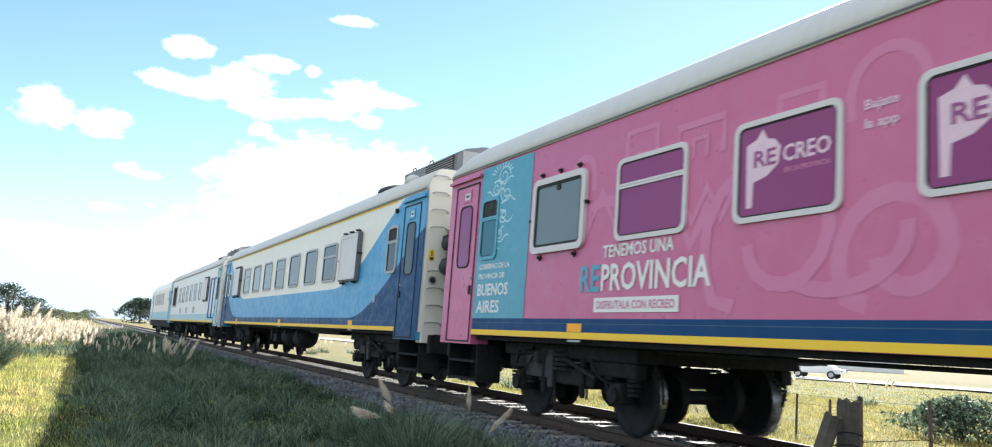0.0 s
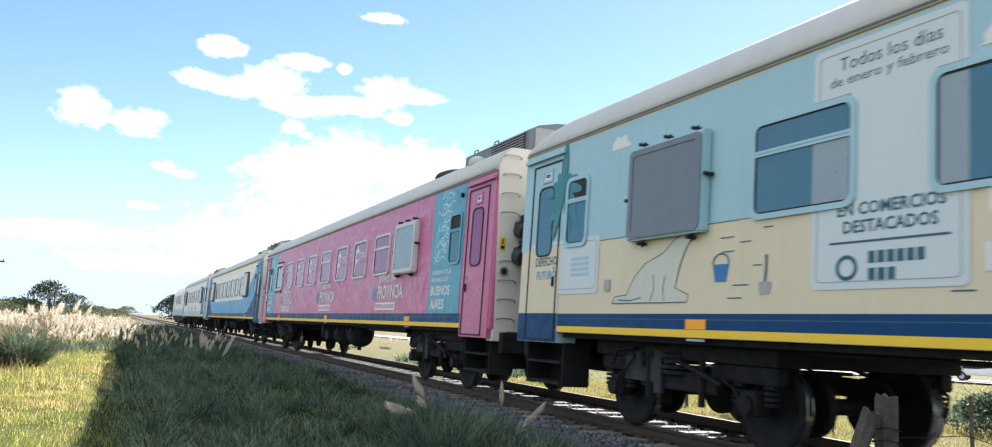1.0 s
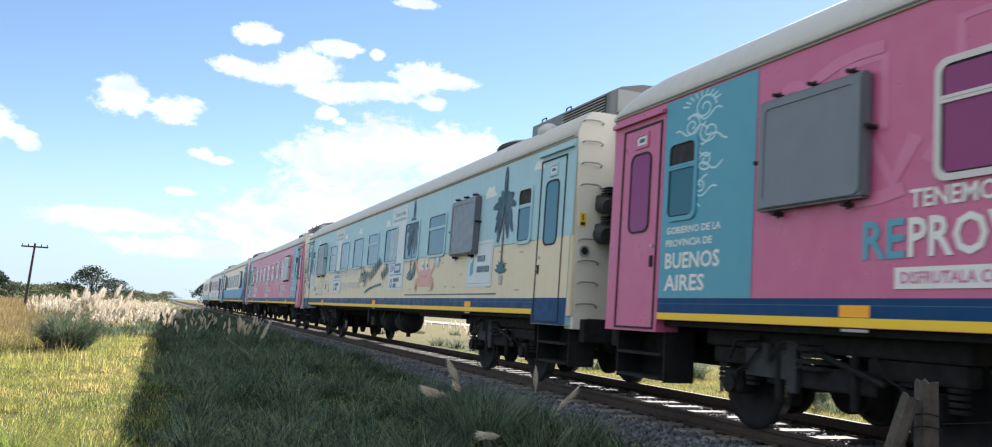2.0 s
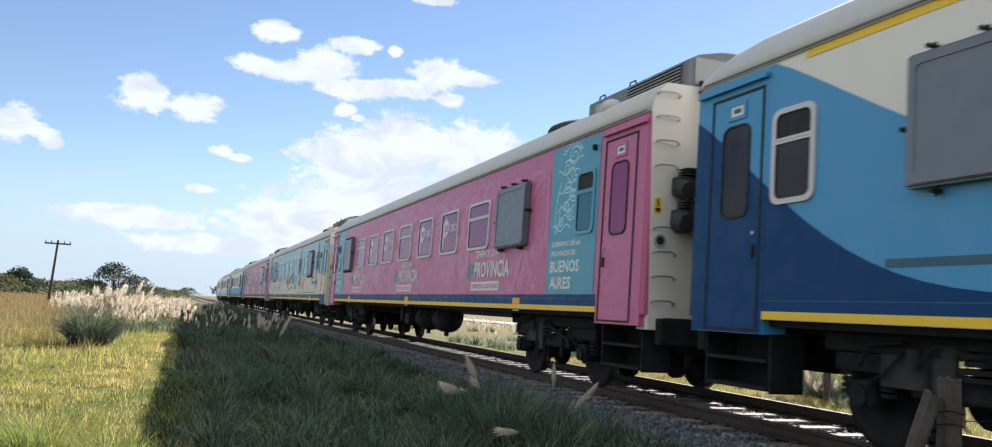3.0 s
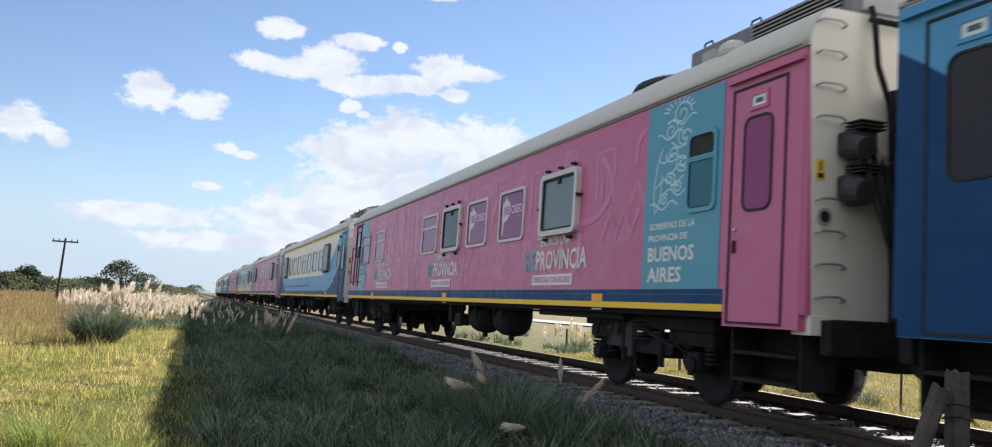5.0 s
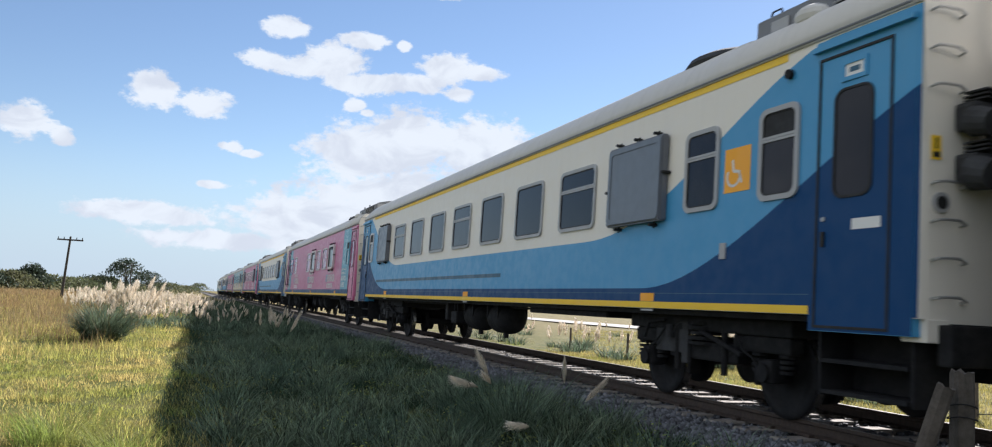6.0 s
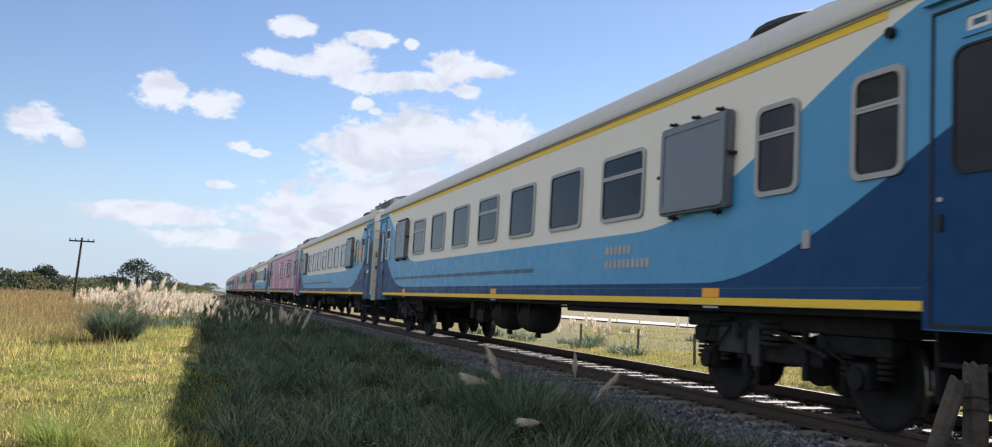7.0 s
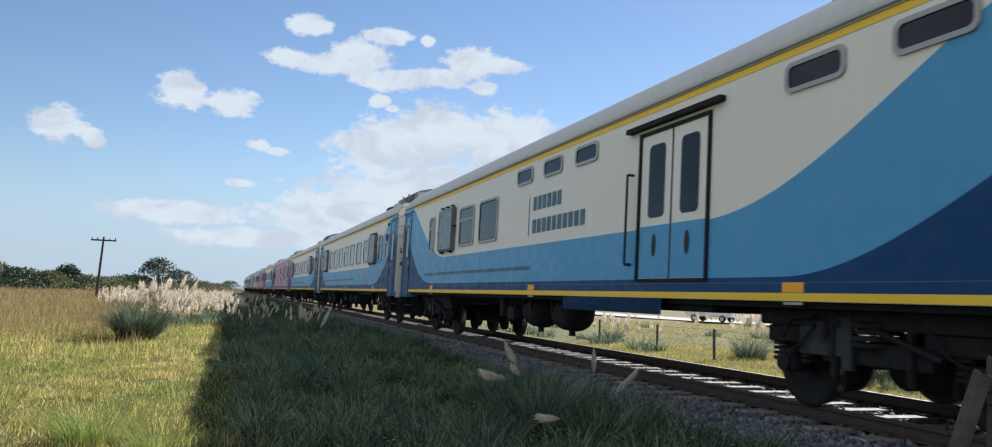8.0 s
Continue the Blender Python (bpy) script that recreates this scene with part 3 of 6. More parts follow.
def window_guard(car, u0, u1, sheet_mat, frame_mat, pane_mat=None, z0=2.19, z1=3.31, depth=0.11):
    """A guard over a window: a bolted sheet box with a rim, or a framed grey pane held by clamps."""
    if pane_mat is None:
        bm = bmesh.new()
        add_box(bm, -0.5, 0.5, -0.5, 0.5, -0.5, 0.5)
        for v in bm.verts:
            u, z = u0 + (v.co.y + 0.5) * (u1 - u0), z0 + (v.co.z + 0.5) * (z1 - z0)
            v.co = on_side(u, z, 0.002 if v.co.x > 0 else depth)
        bmesh.ops.recalc_face_normals(bm, faces=bm.faces)
        bmesh.ops.bevel(bm, geom=bm.edges[:], offset=0.02, segments=2, affect="EDGES")
        guard = part("window_guard", bm, frame_mat, car, "bolted sheet guard over a window")
        rim = ring(round_rect(u0 + 0.03, u1 - 0.03, z0 + 0.03, z1 - 0.03, 0.07), round_rect(u0 + 0.10, u1 - 0.10, z0 + 0.10, z1 - 0.10, 0.05), depth - 0.002, depth + 0.014)
        part("guard_rim", rim, frame_mat if sheet_mat is PALE_PANE else sheet_mat, guard)
        part("guard_sheet", flat([round_rect(u0 + 0.09, u1 - 0.09, z0 + 0.09, z1 - 0.09, 0.05)], depth + 0.004), sheet_mat, guard)
    else:
        outer = round_rect(u0, u1, z0 + 0.03, z1 - 0.05, 0.12)
        guard = part("window_guard", ring(outer, round_rect(u0 + 0.085, u1 - 0.085, z0 + 0.115, z1 - 0.135, 0.06), 0.002, depth), frame_mat, car, "pale framed guard pane clamped over a window")
        part("guard_seal", ring(round_rect(u0 + 0.083, u1 - 0.083, z0 + 0.113, z1 - 0.133, 0.06), round_rect(u0 + 0.12, u1 - 0.12, z0 + 0.15, z1 - 0.17, 0.04), 0.002, depth * 0.8), BLACK, guard)
        part("guard_pane", flat([round_rect(u0 + 0.09, u1 - 0.09, z0 + 0.12, z1 - 0.14, 0.05)], depth * 0.5), pane_mat, guard)
        part("latch", flat_bar((u0 + u1) / 2 - 0.04, (u0 + u1) / 2 + 0.04, z1 - 0.25, z1 - 0.17, depth * 0.85), BLACK, guard)
    h, w = z1 - z0, u1 - u0
    top, low = (z1 - 0.03, z0 + 0.01) if pane_mat is not None else (z1, z0)
    for u, z, du, dz in [(u0 + w * f, top, 0.02, 0.07) for f in (0.15, 0.5, 0.85)] + [(u0 + w * f, low, -0.02, -0.08) for f in (0.2, 0.85)] + [(u0, z0 + h * 0.45, -0.06, 0.0), (u1, z0 + h * 0.55, 0.06, 0.0)]:
        clamp = add_tube(bmesh.new(), on_side(u, z, depth * 0.4), on_side(u + du, z + dz, depth * 0.4), 0.014, n=6)
        add_tube(clamp, on_side(u + du * 0.5, z + dz * 0.5, 0.0), on_side(u + du * 0.5, z + dz * 0.5, depth + 0.01), 0.022, n=8)
        part("clamp", clamp, BLACK, guard)
    return guard


def end_door(car, front, mat, low_mat, trim, pane_mat, low_z=1.34, plate=True):
    """Entrance door at a coach end: bay down to z 0.93, leaf with a tall rounded window, grab rails, frame line, drip bar, steps."""
    sgn = 1 if front else -1
    e = 0.0 if front else UNITS

    def span(a, b):
        return tuple(sorted((e + sgn * a, e + sgn * b)))

    bay = span(0.05, 1.20)
    bm = bmesh.new()
    add_box(bm, -0.5, 0.5, -0.5, 0.5, -0.5, 0.5)
    for v in bm.verts:
        u, z = bay[0] + (v.co.y + 0.5) * (bay[1] - bay[0]), 0.93 + (v.co.z + 0.5) * 2.80
        v.co = on_side(u, z, -0.3 if v.co.x > 0 else 0.006)
    bmesh.ops.recalc_face_normals(bm, faces=bm.faces)
    door = part("door", bm, mat, car, "coach entrance door with a tall rounded window")
    leaf = span(0.28, 1.14)
    line = ring(rect(*leaf, 0.96, 3.55), rect(leaf[0] + 0.025, leaf[1] - 0.025, 0.985, 3.525), 0.004, 0.018)
    part("door_seal", line, BLACK, door)
    pane = span(0.48, 0.94)
    part("door_window", ring(round_rect(*pane, 2.16, 3.20, 0.12), round_rect(pane[0] + 0.025, pane[1] - 0.025, 2.185, 3.175, 0.10), 0.004, 0.02), BLACK, door)
    part("pane", flat([round_rect(*pane, 2.16, 3.20, 0.12)], 0.011), pane_mat, door)
    if low_mat is not None:
        part("lower_panel", flat([rect(bay[0], bay[1], 0.935, low_z)], 0.0105), low_mat, door)
    num = span(0.56, 0.86)
    part("number_frame", ring(rect(*num, 3.26, 3.46), rect(num[0] + 0.04, num[1] - 0.04, 3.30, 3.42), 0.004, 0.022), trim, door)
    part("number_plate", flat([rect(num[0] + 0.04, num[1] - 0.04, 3.30, 3.42)], 0.011), WHITE, door, "white plate with a dark bar")
    part("number_bar", flat([rect(num[0] + 0.09, num[1] - 0.09, 3.335, 3.385)], 0.013), SLATE, door)
    part("drip_bar", flat_bar(bay[0], bay[1], 3.62, 3.67, 0.06), trim, door)
    part("handle", flat_bar(*span(1.02, 1.06), 1.72, 1.86, 0.03), BLACK, door)
    part("lock", tube(on_side(e + sgn * 1.04, 1.98, 0.0), on_side(e + sgn * 1.04, 1.98, 0.025), 0.022), STEEL, door)
    for z in (0.38, 0.66):
        part("step", box(-1.5, -1.05, -span(0.2, 1.15)[1] * STATION, -span(0.2, 1.15)[0] * STATION, z, z + 0.035), IRON, door)
    sp = span(0.16, 1.19)
    part("step_back", box(-1.10, -1.06, -sp[1] * STATION, -sp[0] * STATION, 0.38, 1.0), IRON, door)
    for u in sp:
        part("step_hanger", box(-1.48, -1.08, -u * STATION - 0.015, -u * STATION + 0.015, 0.36, 0.95), IRON, door)
    return door


def flat_bar(u0, u1, z0, z1, depth):
    bm = bmesh.new()
    add_box(bm, -0.5, 0.5, -0.5, 0.5, -0.5, 0.5)
    for v in bm.verts:
        u, z = u0 + (v.co.y + 0.5) * (u1 - u0), z0 + (v.co.z + 0.5) * (z1 - z0)
        v.co = on_side(u, z, 0.0 if v.co.x > 0 else depth)
    bmesh.ops.recalc_face_normals(bm, faces=bm.faces)
    return bm


def coach_end(car, front, mat):
    """End wall fittings: gangway bellows, rungs, jumper box and cables."""
    s = 1 if front else -1
    y = 0.0 if front else -CAR_LEN
    bell = bmesh.new()
    for i in range(4):
        add_box(bell, -0.62 + 0.03 * (i % 2), 0.62 - 0.03 * (i % 2), y + s * (0.02 + 0.115 * i), y + s * (0.125 + 0.115 * i), 1.05, 3.35 - 0.03 * (i % 2), 0.03)
    part("gangway", shared(("gangway", front), lambda: bell, BLACK), None, car, "black folded gangway bellows")
    part("buffer_beam", shared(("beam", front), lambda: box(-1.4, 1.4, y + s * 0.0, y + s * 0.14, 0.72, 1.05, 0.02), IRON), None, car)
    part("coupler", shared(("coupler", front), lambda: box(-0.14, 0.14, y - s * 0.4, y + s * 0.5, 0.72, 0.95, 0.04), IRON), None, car)
    if not front:
        for z in (1.25, 1.56, 1.87, 2.18, 2.98, 3.30, 3.62, 3.93):
            def rung():
                return add_path(bmesh.new(), [(-1.47, y, 0), (-1.46, y - 0.07, 0.012), (-1.38, y - 0.075, 0.02), (-1.24, y - 0.075, 0.02), (-1.17, y - 0.07, -0.01), (-1.16, y, -0.02)], 0.012)
            r = part("rung", shared("rung", rung, STEEL), None, car)
            r.location.z = z
        part("end_post", shared("end_post", lambda: box(-1.52, -1.28, y - 0.012, y + 0.25, 0.90, 1.09, 0.01), CREAM), None, car, "cream foot of the corner post")
        for name, z, r_ in (("jumper_plug", 2.72, 0.13), ("jumper_plug", 2.30, 0.15)):
            def plug():
                b = box(-1.24, -0.92, y - 0.22, y - 0.01, z - 0.10, z + 0.14, 0.04)
                add_tube(b, (-1.18, y - 0.16, z - 0.02), (-1.18, y - 0.34, z - 0.06), r_, r_ * 0.8, 14)
                add_tube(b, (-0.92, y - 0.12, z + 0.10), (-0.92, y - 0.12, z + 0.24), 0.06, n=10)
                for j in range(3):
                    add_box(b, -1.15, -0.85, y - 0.25, y - 0.03, z + 0.16 + 0.035 * j, z + 0.175 + 0.035 * j)
                return b
            part(name, shared((name, z), plug, DUSTY), None, car, "dark cast jumper plug")
        part("plug_handle", shared("plug_handle", lambda: add_path(bmesh.new(), [(-1.05, y - 0.36, 2.78), (-1.02, y - 0.38, 2.60), (-0.96, y - 0.36, 2.54), (-0.86, y - 0.3, 2.55)], 0.018), STEEL), None, car)
        for j in range(3):
            low = 1.75 - 0.22 * j
            cable = [(-1.04 + 0.12 * j + 0.35 * (i / 12) ** 2, y - 0.16 - 0.20 * math.sin(i / 12 * math.pi), 2.62 - (2.62 - low) * math.sin(min(1.0, i / 9) * math.pi / 2) + 0.25 * max(0, i - 9) / 3) for i in range(13)]
            part("cable", shared(("jumper_cable", j), lambda: add_path(bmesh.new(), cable, 0.034, 8), BLACK), None, car)
        part("conduit", shared("conduit", lambda: add_path(bmesh.new(), [(-0.86, y - 0.05, 4.16), (-0.86, y - 0.10, 3.98), (-0.84, y - 0.12, 3.55), (-0.70, y - 0.12, 3.2), (-0.66, y - 0.12, 2.9)], 0.03, 8), IRON), None, car)
        part("conduit", shared("conduit_arm", lambda: add_path(bmesh.new(), [(-0.90, y - 0.08, 4.02), (-0.60, y - 0.14, 3.99), (-0.30, y - 0.16, 3.99)], 0.035, 8), IRON), None, car)
        plate = part("warning_plate", shared("warning_plate", lambda: box(-1.47, -1.37, y - 0.012, y, 2.38, 2.58), YELLOW), None, car, "small yellow warning plate")
        part("warning_mark", shared("warning_mark", lambda: add_box(box(-1.455, -1.385, y - 0.015, y - 0.011, 2.40, 2.445), -1.43, -1.41, y - 0.015, y - 0.011, 2.47, 2.56), BLACK), None, plate)
        part("socket", shared("socket", lambda: tube((-1.38, y - 0.03, 2.03), (-1.38, y, 2.03), 0.085, n=18), TAUPE), None, car)
        part("socket_hole", shared("socket_hole", lambda: tube((-1.38, y - 0.034, 2.03), (-1.38, y - 0.002, 2.03), 0.055, n=16), BLACK), None, car)
    else:
        part("corner_pillar", shared("corner_pillar", lambda: box(-1.2, -0.62, y, y + 0.10, 1.06, 3.5, 0.03), BLACK), None, car, "dark rubber buffer beside the gangway")
    part("brake_hose", shared(("brake_hose", front), lambda: add_path(bmesh.new(), [(-0.5, y + s * 0.12, 0.80), (-0.5, y + s * 0.26, 0.60), (-0.46, y + s * 0.42, 0.46), (-0.4, y + s * 0.54, 0.52)], 0.028), BLACK), None, car)
    part("draft_gear", shared(("draft_gear", front), lambda: box(-0.45, 0.45, y - s * 1.0, y - s * 0.05, 0.56, 0.76, 0.03), IRON), None, car)


def roof_unit(car, rear=True):
    """Air conditioner on the roof near the rear end: housing, louvres, fan cowl, and a low fairing before it."""
    y1, y0 = -21.45, -24.38
    prof = [(-1.04, 3.95), (-1.02, 4.46), (-0.85, 4.55), (-0.5, 4.63), (0.0, 4.66), (0.5, 4.63), (0.85, 4.55), (1.02, 4.46), (1.04, 3.95)]

    def housing():
        bm = bmesh.new()
        ends = [[bm.verts.new((x, y, z)) for x, z in prof] for y in (y0, y1)]
        for i in range(len(prof) - 1):
            bm.faces.new((ends[0][i], ends[0][i + 1], ends[1][i + 1], ends[1][i]))
        bm.faces.new(ends[0])
        bm.faces.new(ends[1])
        bmesh.ops.recalc_face_normals(bm, faces=bm.faces)
        bmesh.ops.bevel(bm, geom=bm.edges[:], offset=0.012, segments=1, affect="EDGES")
        return bm
    unit = part("air_conditioner", shared("air_conditioner", housing, ROOF_DARK), None, car, "grey air conditioning unit with louvred sides")
    part("grille_panel", shared("grille_panel", lambda: box(-1.05, -1.03, -24.22, -22.80, 4.13, 4.44), BLACK), None, unit)
    for i in range(7):
        def slat():
            return box(-0.03, 0.012, -24.24, -22.78, -0.008, 0.008, 0.003)
        s = part("louvre", shared("louvre", slat, TAUPE), None, unit)
        s.location = (-1.055, 0, 4.145 + i * 0.046)
        s.rotation_euler = (0, radians(-35), 0)
    part("side_hatch", shared("side_hatch", lambda: box(-1.055, -1.03, -22.05, -21.75, 4.18, 4.38, 0.01), TAUPE), None, unit)
    part("end_panel", shared("end_panel", lambda: box(-0.92, 0.92, -24.40, -24.37, 4.14, 4.50, 0.01), TAUPE), None, unit)
    for y in (-21.6, -22.6):
        part("lifting_eye", shared(("lifting_eye", y), lambda: add_path(bmesh.new(), [(-0.86, y - 0.1, 4.55), (-0.86, y - 0.08, 4.60), (-0.86, y + 0.08, 4.60), (-0.86, y + 0.1, 4.55)], 0.012), IRON), None, unit)

    def dome():
        b = bmesh.new()
        bmesh.ops.create_uvsphere(b, u_segments=16, v_segments=8, radius=1.0, matrix=Matrix.LocRotScale((-1.27, -22.72, 4.11), None, (0.16, 0.22, 0.13)))
        return b
    part("vent_cowl", shared("vent_cowl", dome, ROOF), None, car)

    def fairing():
        b = bmesh.new()
        bmesh.ops.create_uvsphere(b, u_segments=20, v_segments=8, radius=1.0, matrix=Matrix.LocRotScale((-0.80, -20.6, 4.19), None, (0.5, 0.7, 0.17)))
        return b
    part("roof_fairing", shared("roof_fairing", fairing, DUSTY), None, car)


def running_gear(car, shift=0.0, tank_len=0.92):
    """Underframe, two bogies with wheels, air tanks and equipment boxes."""
    part("underframe", shared("underframe", lambda: box(-1.50, 1.50, -24.2, -0.2, 1.02, 1.086, 0.015), IRON), None, car)
    for y in (-3.47, -20.75):
        b = part("bogie", shared("bogie", bogie_frame, IRON), None, car)
        b.location.y = y
        for e in (-1, 1):
            for s in (-1, 1):
                w = part("wheel", WHEEL, None, b)
                w.location = (s * 0.865, e * 1.25, 0.455)
                w.rotation_euler = (0, 0, 0 if s > 0 else math.pi)
        part("side_plate", shared("side_plate", bogie_plate, DUSTY), None, b, "dusty grey bogie side plate")
        part("bolster", shared("bolster", lambda: box(-1.25, 1.25, -1.7, 1.7, 0.84, 1.025, 0.03), IRON), None, b)

    def tank():
        b = bmesh.new()
        n = 20
        rows = [[b.verts.new((r * math.cos(2 * math.pi * i / n) * 1.0, -d, r * math.sin(2 * math.pi * i / n))) for i in range(n)] for d, r in
                [(0.0, 0.02), (0.02, 0.14), (0.07, 0.24), (0.15, 0.295), (0.24, 0.31)] + [(tank_len - d, r) for d, r in ((0.24, 0.31), (0.15, 0.295), (0.07, 0.24), (0.02, 0.14), (0.0, 0.02))]]
        for a, c in zip(rows, rows[1:]):
            for i in range(n):
                f = b.faces.new((a[i], a[(i + 1) % n], c[(i + 1) % n], c[i]))
                f.smooth = True
        b.faces.new(rows[0])
        b.faces.new(rows[-1])
        bmesh.ops.recalc_face_normals(b, faces=b.faces)
        add_box(b, -0.04, 0.04, -tank_len / 2 - 0.06, -tank_len / 2 + 0.06, -0.40, -0.27)
        for d in (0.22, tank_len - 0.22):
            add_box(b, -0.32, 0.32, -d - 0.03, -d + 0.03, 0.0, 0.36)
        return b
    for y in (-11.2 - shift, -12.8 - shift):
        t = part("air_tank", shared(("air_tank", tank_len), tank, IRON), None, car)
        t.location = (-0.98, y, 0.775)
    for name, x0, x1, y0, y1, z0, z1 in (("battery_box", -1.4, -1.24, -10.46, -10.25, 0.63, 1.03), ("battery_box", -1.4, -1.16, -11.16, -10.74, 0.58, 0.84), ("box_hanger", -1.36, -1.30, -10.86, -10.80, 0.82, 1.03), ("box_hanger", -1.36, -1.30, -11.10, -11.04, 0.82, 1.03), ("equipment_tray", -1.4, -0.3, -18.6, -15.6, 0.93, 1.03),
                                         ("brake_cylinder", -1.2, -0.9, -9.9, -9.6, 0.70, 1.03)):
        p = part(name, shared((name, y0), lambda: box(x0, x1, y0, y1, z0, z1, 0.03), IRON), None, car)
        p.location.y = -shift
    part("pipe", shared("brake_pipe", lambda: add_path(bmesh.new(), [(-1.3, -5.6, 1.03), (-1.3, -5.7, 0.995), (-1.3, -10.1, 0.995), (-1.25, -10.2, 1.03)], 0.02), IRON), None, car)
    part("pipe", shared("brake_pipe2", lambda: add_path(bmesh.new(), [(-1.3, -14.4, 1.03), (-1.3, -14.5, 0.995), (-1.3, -18.0, 0.995)], 0.02), IRON), None, car)


def stripes(car, u0=1.21, u1=21.79, dark=True, top=1.335):
    if dark:
        part("blue_band", band(u0, u1, 1.165, top, 0.004), NAVY, car)
        part("blue_band_seam", band(u0, u1, 1.268, 1.276, 0.0062), SLATE, car)
    part("yellow_stripe", flat_bar(u0, u1, 1.085, 1.165, 0.008), YELLOW, car)
    for u in (4.1, 11.7, 18.95):
        part("orange_marker", flat([rect(u - 0.16, u + 0.16, 1.17, 1.275)], 0.009), ORANGE, car)
        part("jacking_pad", flat_bar(u - 0.14, u + 0.14, 1.045, 1.07, 0.004), TAUPE, car)
    part("gutter", shared("gutter", lambda: add_tube(bmesh.new(), (side_x(3.70, 0.012), -0.1, 3.722), (side_x(3.70, 0.012), -CAR_LEN + 0.1, 3.722), 0.015, n=8), ROOF_DARK), None, car)


def smoothstep(a, b, x):
    t = min(1.0, max(0.0, (x - a) / (b - a)))
    return t * t * (3 - 2 * t)


WHEEL = wheel_mesh()
BODY, ROOF_SHELL = None, None
WINDOW_U = [(4.845 + 1.888 * i, 6.066 + 1.888 * i) for i in range(7)]


def coach(k, label, body_mat, shift=0.0, tank_len=0.92):
    """A bare coach: body, roof, running gear and end fittings. Its origin is the front end at rail level."""
    car = thing("passenger_coach", label, "railway coach", "coaches of the train")
    part("body", shared(("body", body_mat.name), loft_body, body_mat), None, car)
    part("roof", shared("roof", loft_roof, ROOF), None, car)
    running_gear(car, shift, tank_len)
    for front in (True, False):
        y = 0.0015 if front else -CAR_LEN - 0.0015
        part("end_sheet", shared(("end_sheet", front), lambda: end_wall(y - 0.0025, y + 0.0025, not front), CREAM), None, car)
        coach_end(car, front, CREAM)
    roof_unit(car)
    COACHES.append((car, k))
    return car


COACHES = []


def wave_light(u):
    """Top of the light blue field."""
    z = max(2.04, 2.04 + 1.805 * smoothstep(17.0, 22.6, u) ** 1.3)
    return min(3.74, max(z, 2.04 + 2.32 * (1 - smoothstep(-0.65, 5.4, u)) ** 1.1))


def wave_dark(u):
    """Top of the deep blue field."""
    return max(1.335, 1.335 + 2.1 * smoothstep(18.8, 24.6, u), 1.335 + 2.4 * (1 - smoothstep(-1.05, 4.35, u)) ** 1.6)


def blue_coach(k, label, extra=False, faded=False):
    car = coach(k, label, CREAM, 0.0, 1.04)
    part("reservoir", tube((1.2, -5.3, 0.965), (1.2, -6.05, 0.965), 0.055, n=12), STEEL, car, "short bare metal reservoir")
    part("light_blue_field", band(0.0, UNITS, 1.335, wave_light, 0.003, 90), SKY_BLUE, car)
    part("deep_blue_sweep", band(0.0, UNITS, 1.087, lambda u: wave_dark(u), 0.005, 90), NAVY, car)
    part("yellow_line", band(1.7, 21.4, 3.715 if faded else 3.672, 3.755, 0.005), YELLOW, car)
    if not faded:
        part("blue_pinstripe", band(2.7, 13.7, 1.56, 1.635, 0.006), SLATE, car)
    stripes(car)
    for front in (True, False):
        d = end_door(car, front, SKY_BLUE, None, SKY_BLUE, DARK_GLASS)
        e = 0.0 if front else UNITS
        lo, hi = sorted((e + (0.05 if front else -0.05), e + (1.20 if front else -1.20)))
        part("lower_panel", band(lo, hi, 0.935, wave_dark, 0.0095, 12), NAVY, d)
    window(car, 1.287, 1.876, PALE_FRAME, DARK_GLASS, True, drop=True)
    window(car, 21.02, 21.61, TAUPE, DARK_GLASS, True, drop=True)
    window_guard(car, 2.96, 4.25, PALE_FRAME if faded else GUARD, GUARD_RIM)
    window_guard(car, 17.93, 19.30, PALE_FRAME if faded else GUARD, GUARD_RIM)
    for i, (a, b) in enumerate(WINDOW_U):
        window(car, a, b, TAUPE, DARK_GLASS, i in (0, 3, 6))
    if extra:
        window(car, 19.68, 20.34, TAUPE, DARK_GLASS, True)
    part("lamp", tube(on_side(21.45, 3.52, 0), on_side(21.45, 3.52, 0.05), 0.05, n=12), IRON, car)
    part("hatch", flat_bar(20.42, 20.52, 1.66, 1.84, 0.02), TAUPE, car)
    return car


# ---- liveries ----
def word_blocks(car, name, u, z, width, height, counts, mat, off=0.008):
    """A line of lettering shown as plain blocks, one for each letter; counts: letters in each word."""
    total = sum(counts) + 0.8 * (len(counts) - 1)
    step = width / total
    at_u, made = u, None
    for n in counts:
        for _ in range(n):
            made = part(name, flat([rect(at_u + step * 0.12, at_u + step * 0.88, z, z + height)], off), mat, car)
            at_u += step
        at_u += step * 0.8
    return made


def doodles(car, u0, u1, mat, seed):
    """Loose pale line drawings over the film: loops, arches, coils and zigzags."""
    r = random.Random(seed)
    lines = []
    u = u0
    while u < u1:
        # a row of towers, arches and windows under the roof
        w, h = r.uniform(0.35, 0.7), r.uniform(0.35, 0.75)
        top = 3.55 - r.uniform(0, 0.2)
        if r.random() < 0.5:
            lines.append(([(u, top - h), (u, top), (u + w, top), (u + w, top - h)], 0.09))
            lines.append(([(u + w * 0.35, top - h), (u + w * 0.35, top - h * 0.45), (u + w * 0.65, top - h * 0.45), (u + w * 0.65, top - h)], 0.07))
        else:
            lines.append(([(u, top - h)] + [(u + w / 2 - w / 2 * math.cos(a), top - w / 2 + w / 2 * math.sin(a)) for a in [i * math.pi / 8 for i in range(9)]] + [(u + w, top - h)], 0.10))
        u += w + r.uniform(0.25, 0.9)
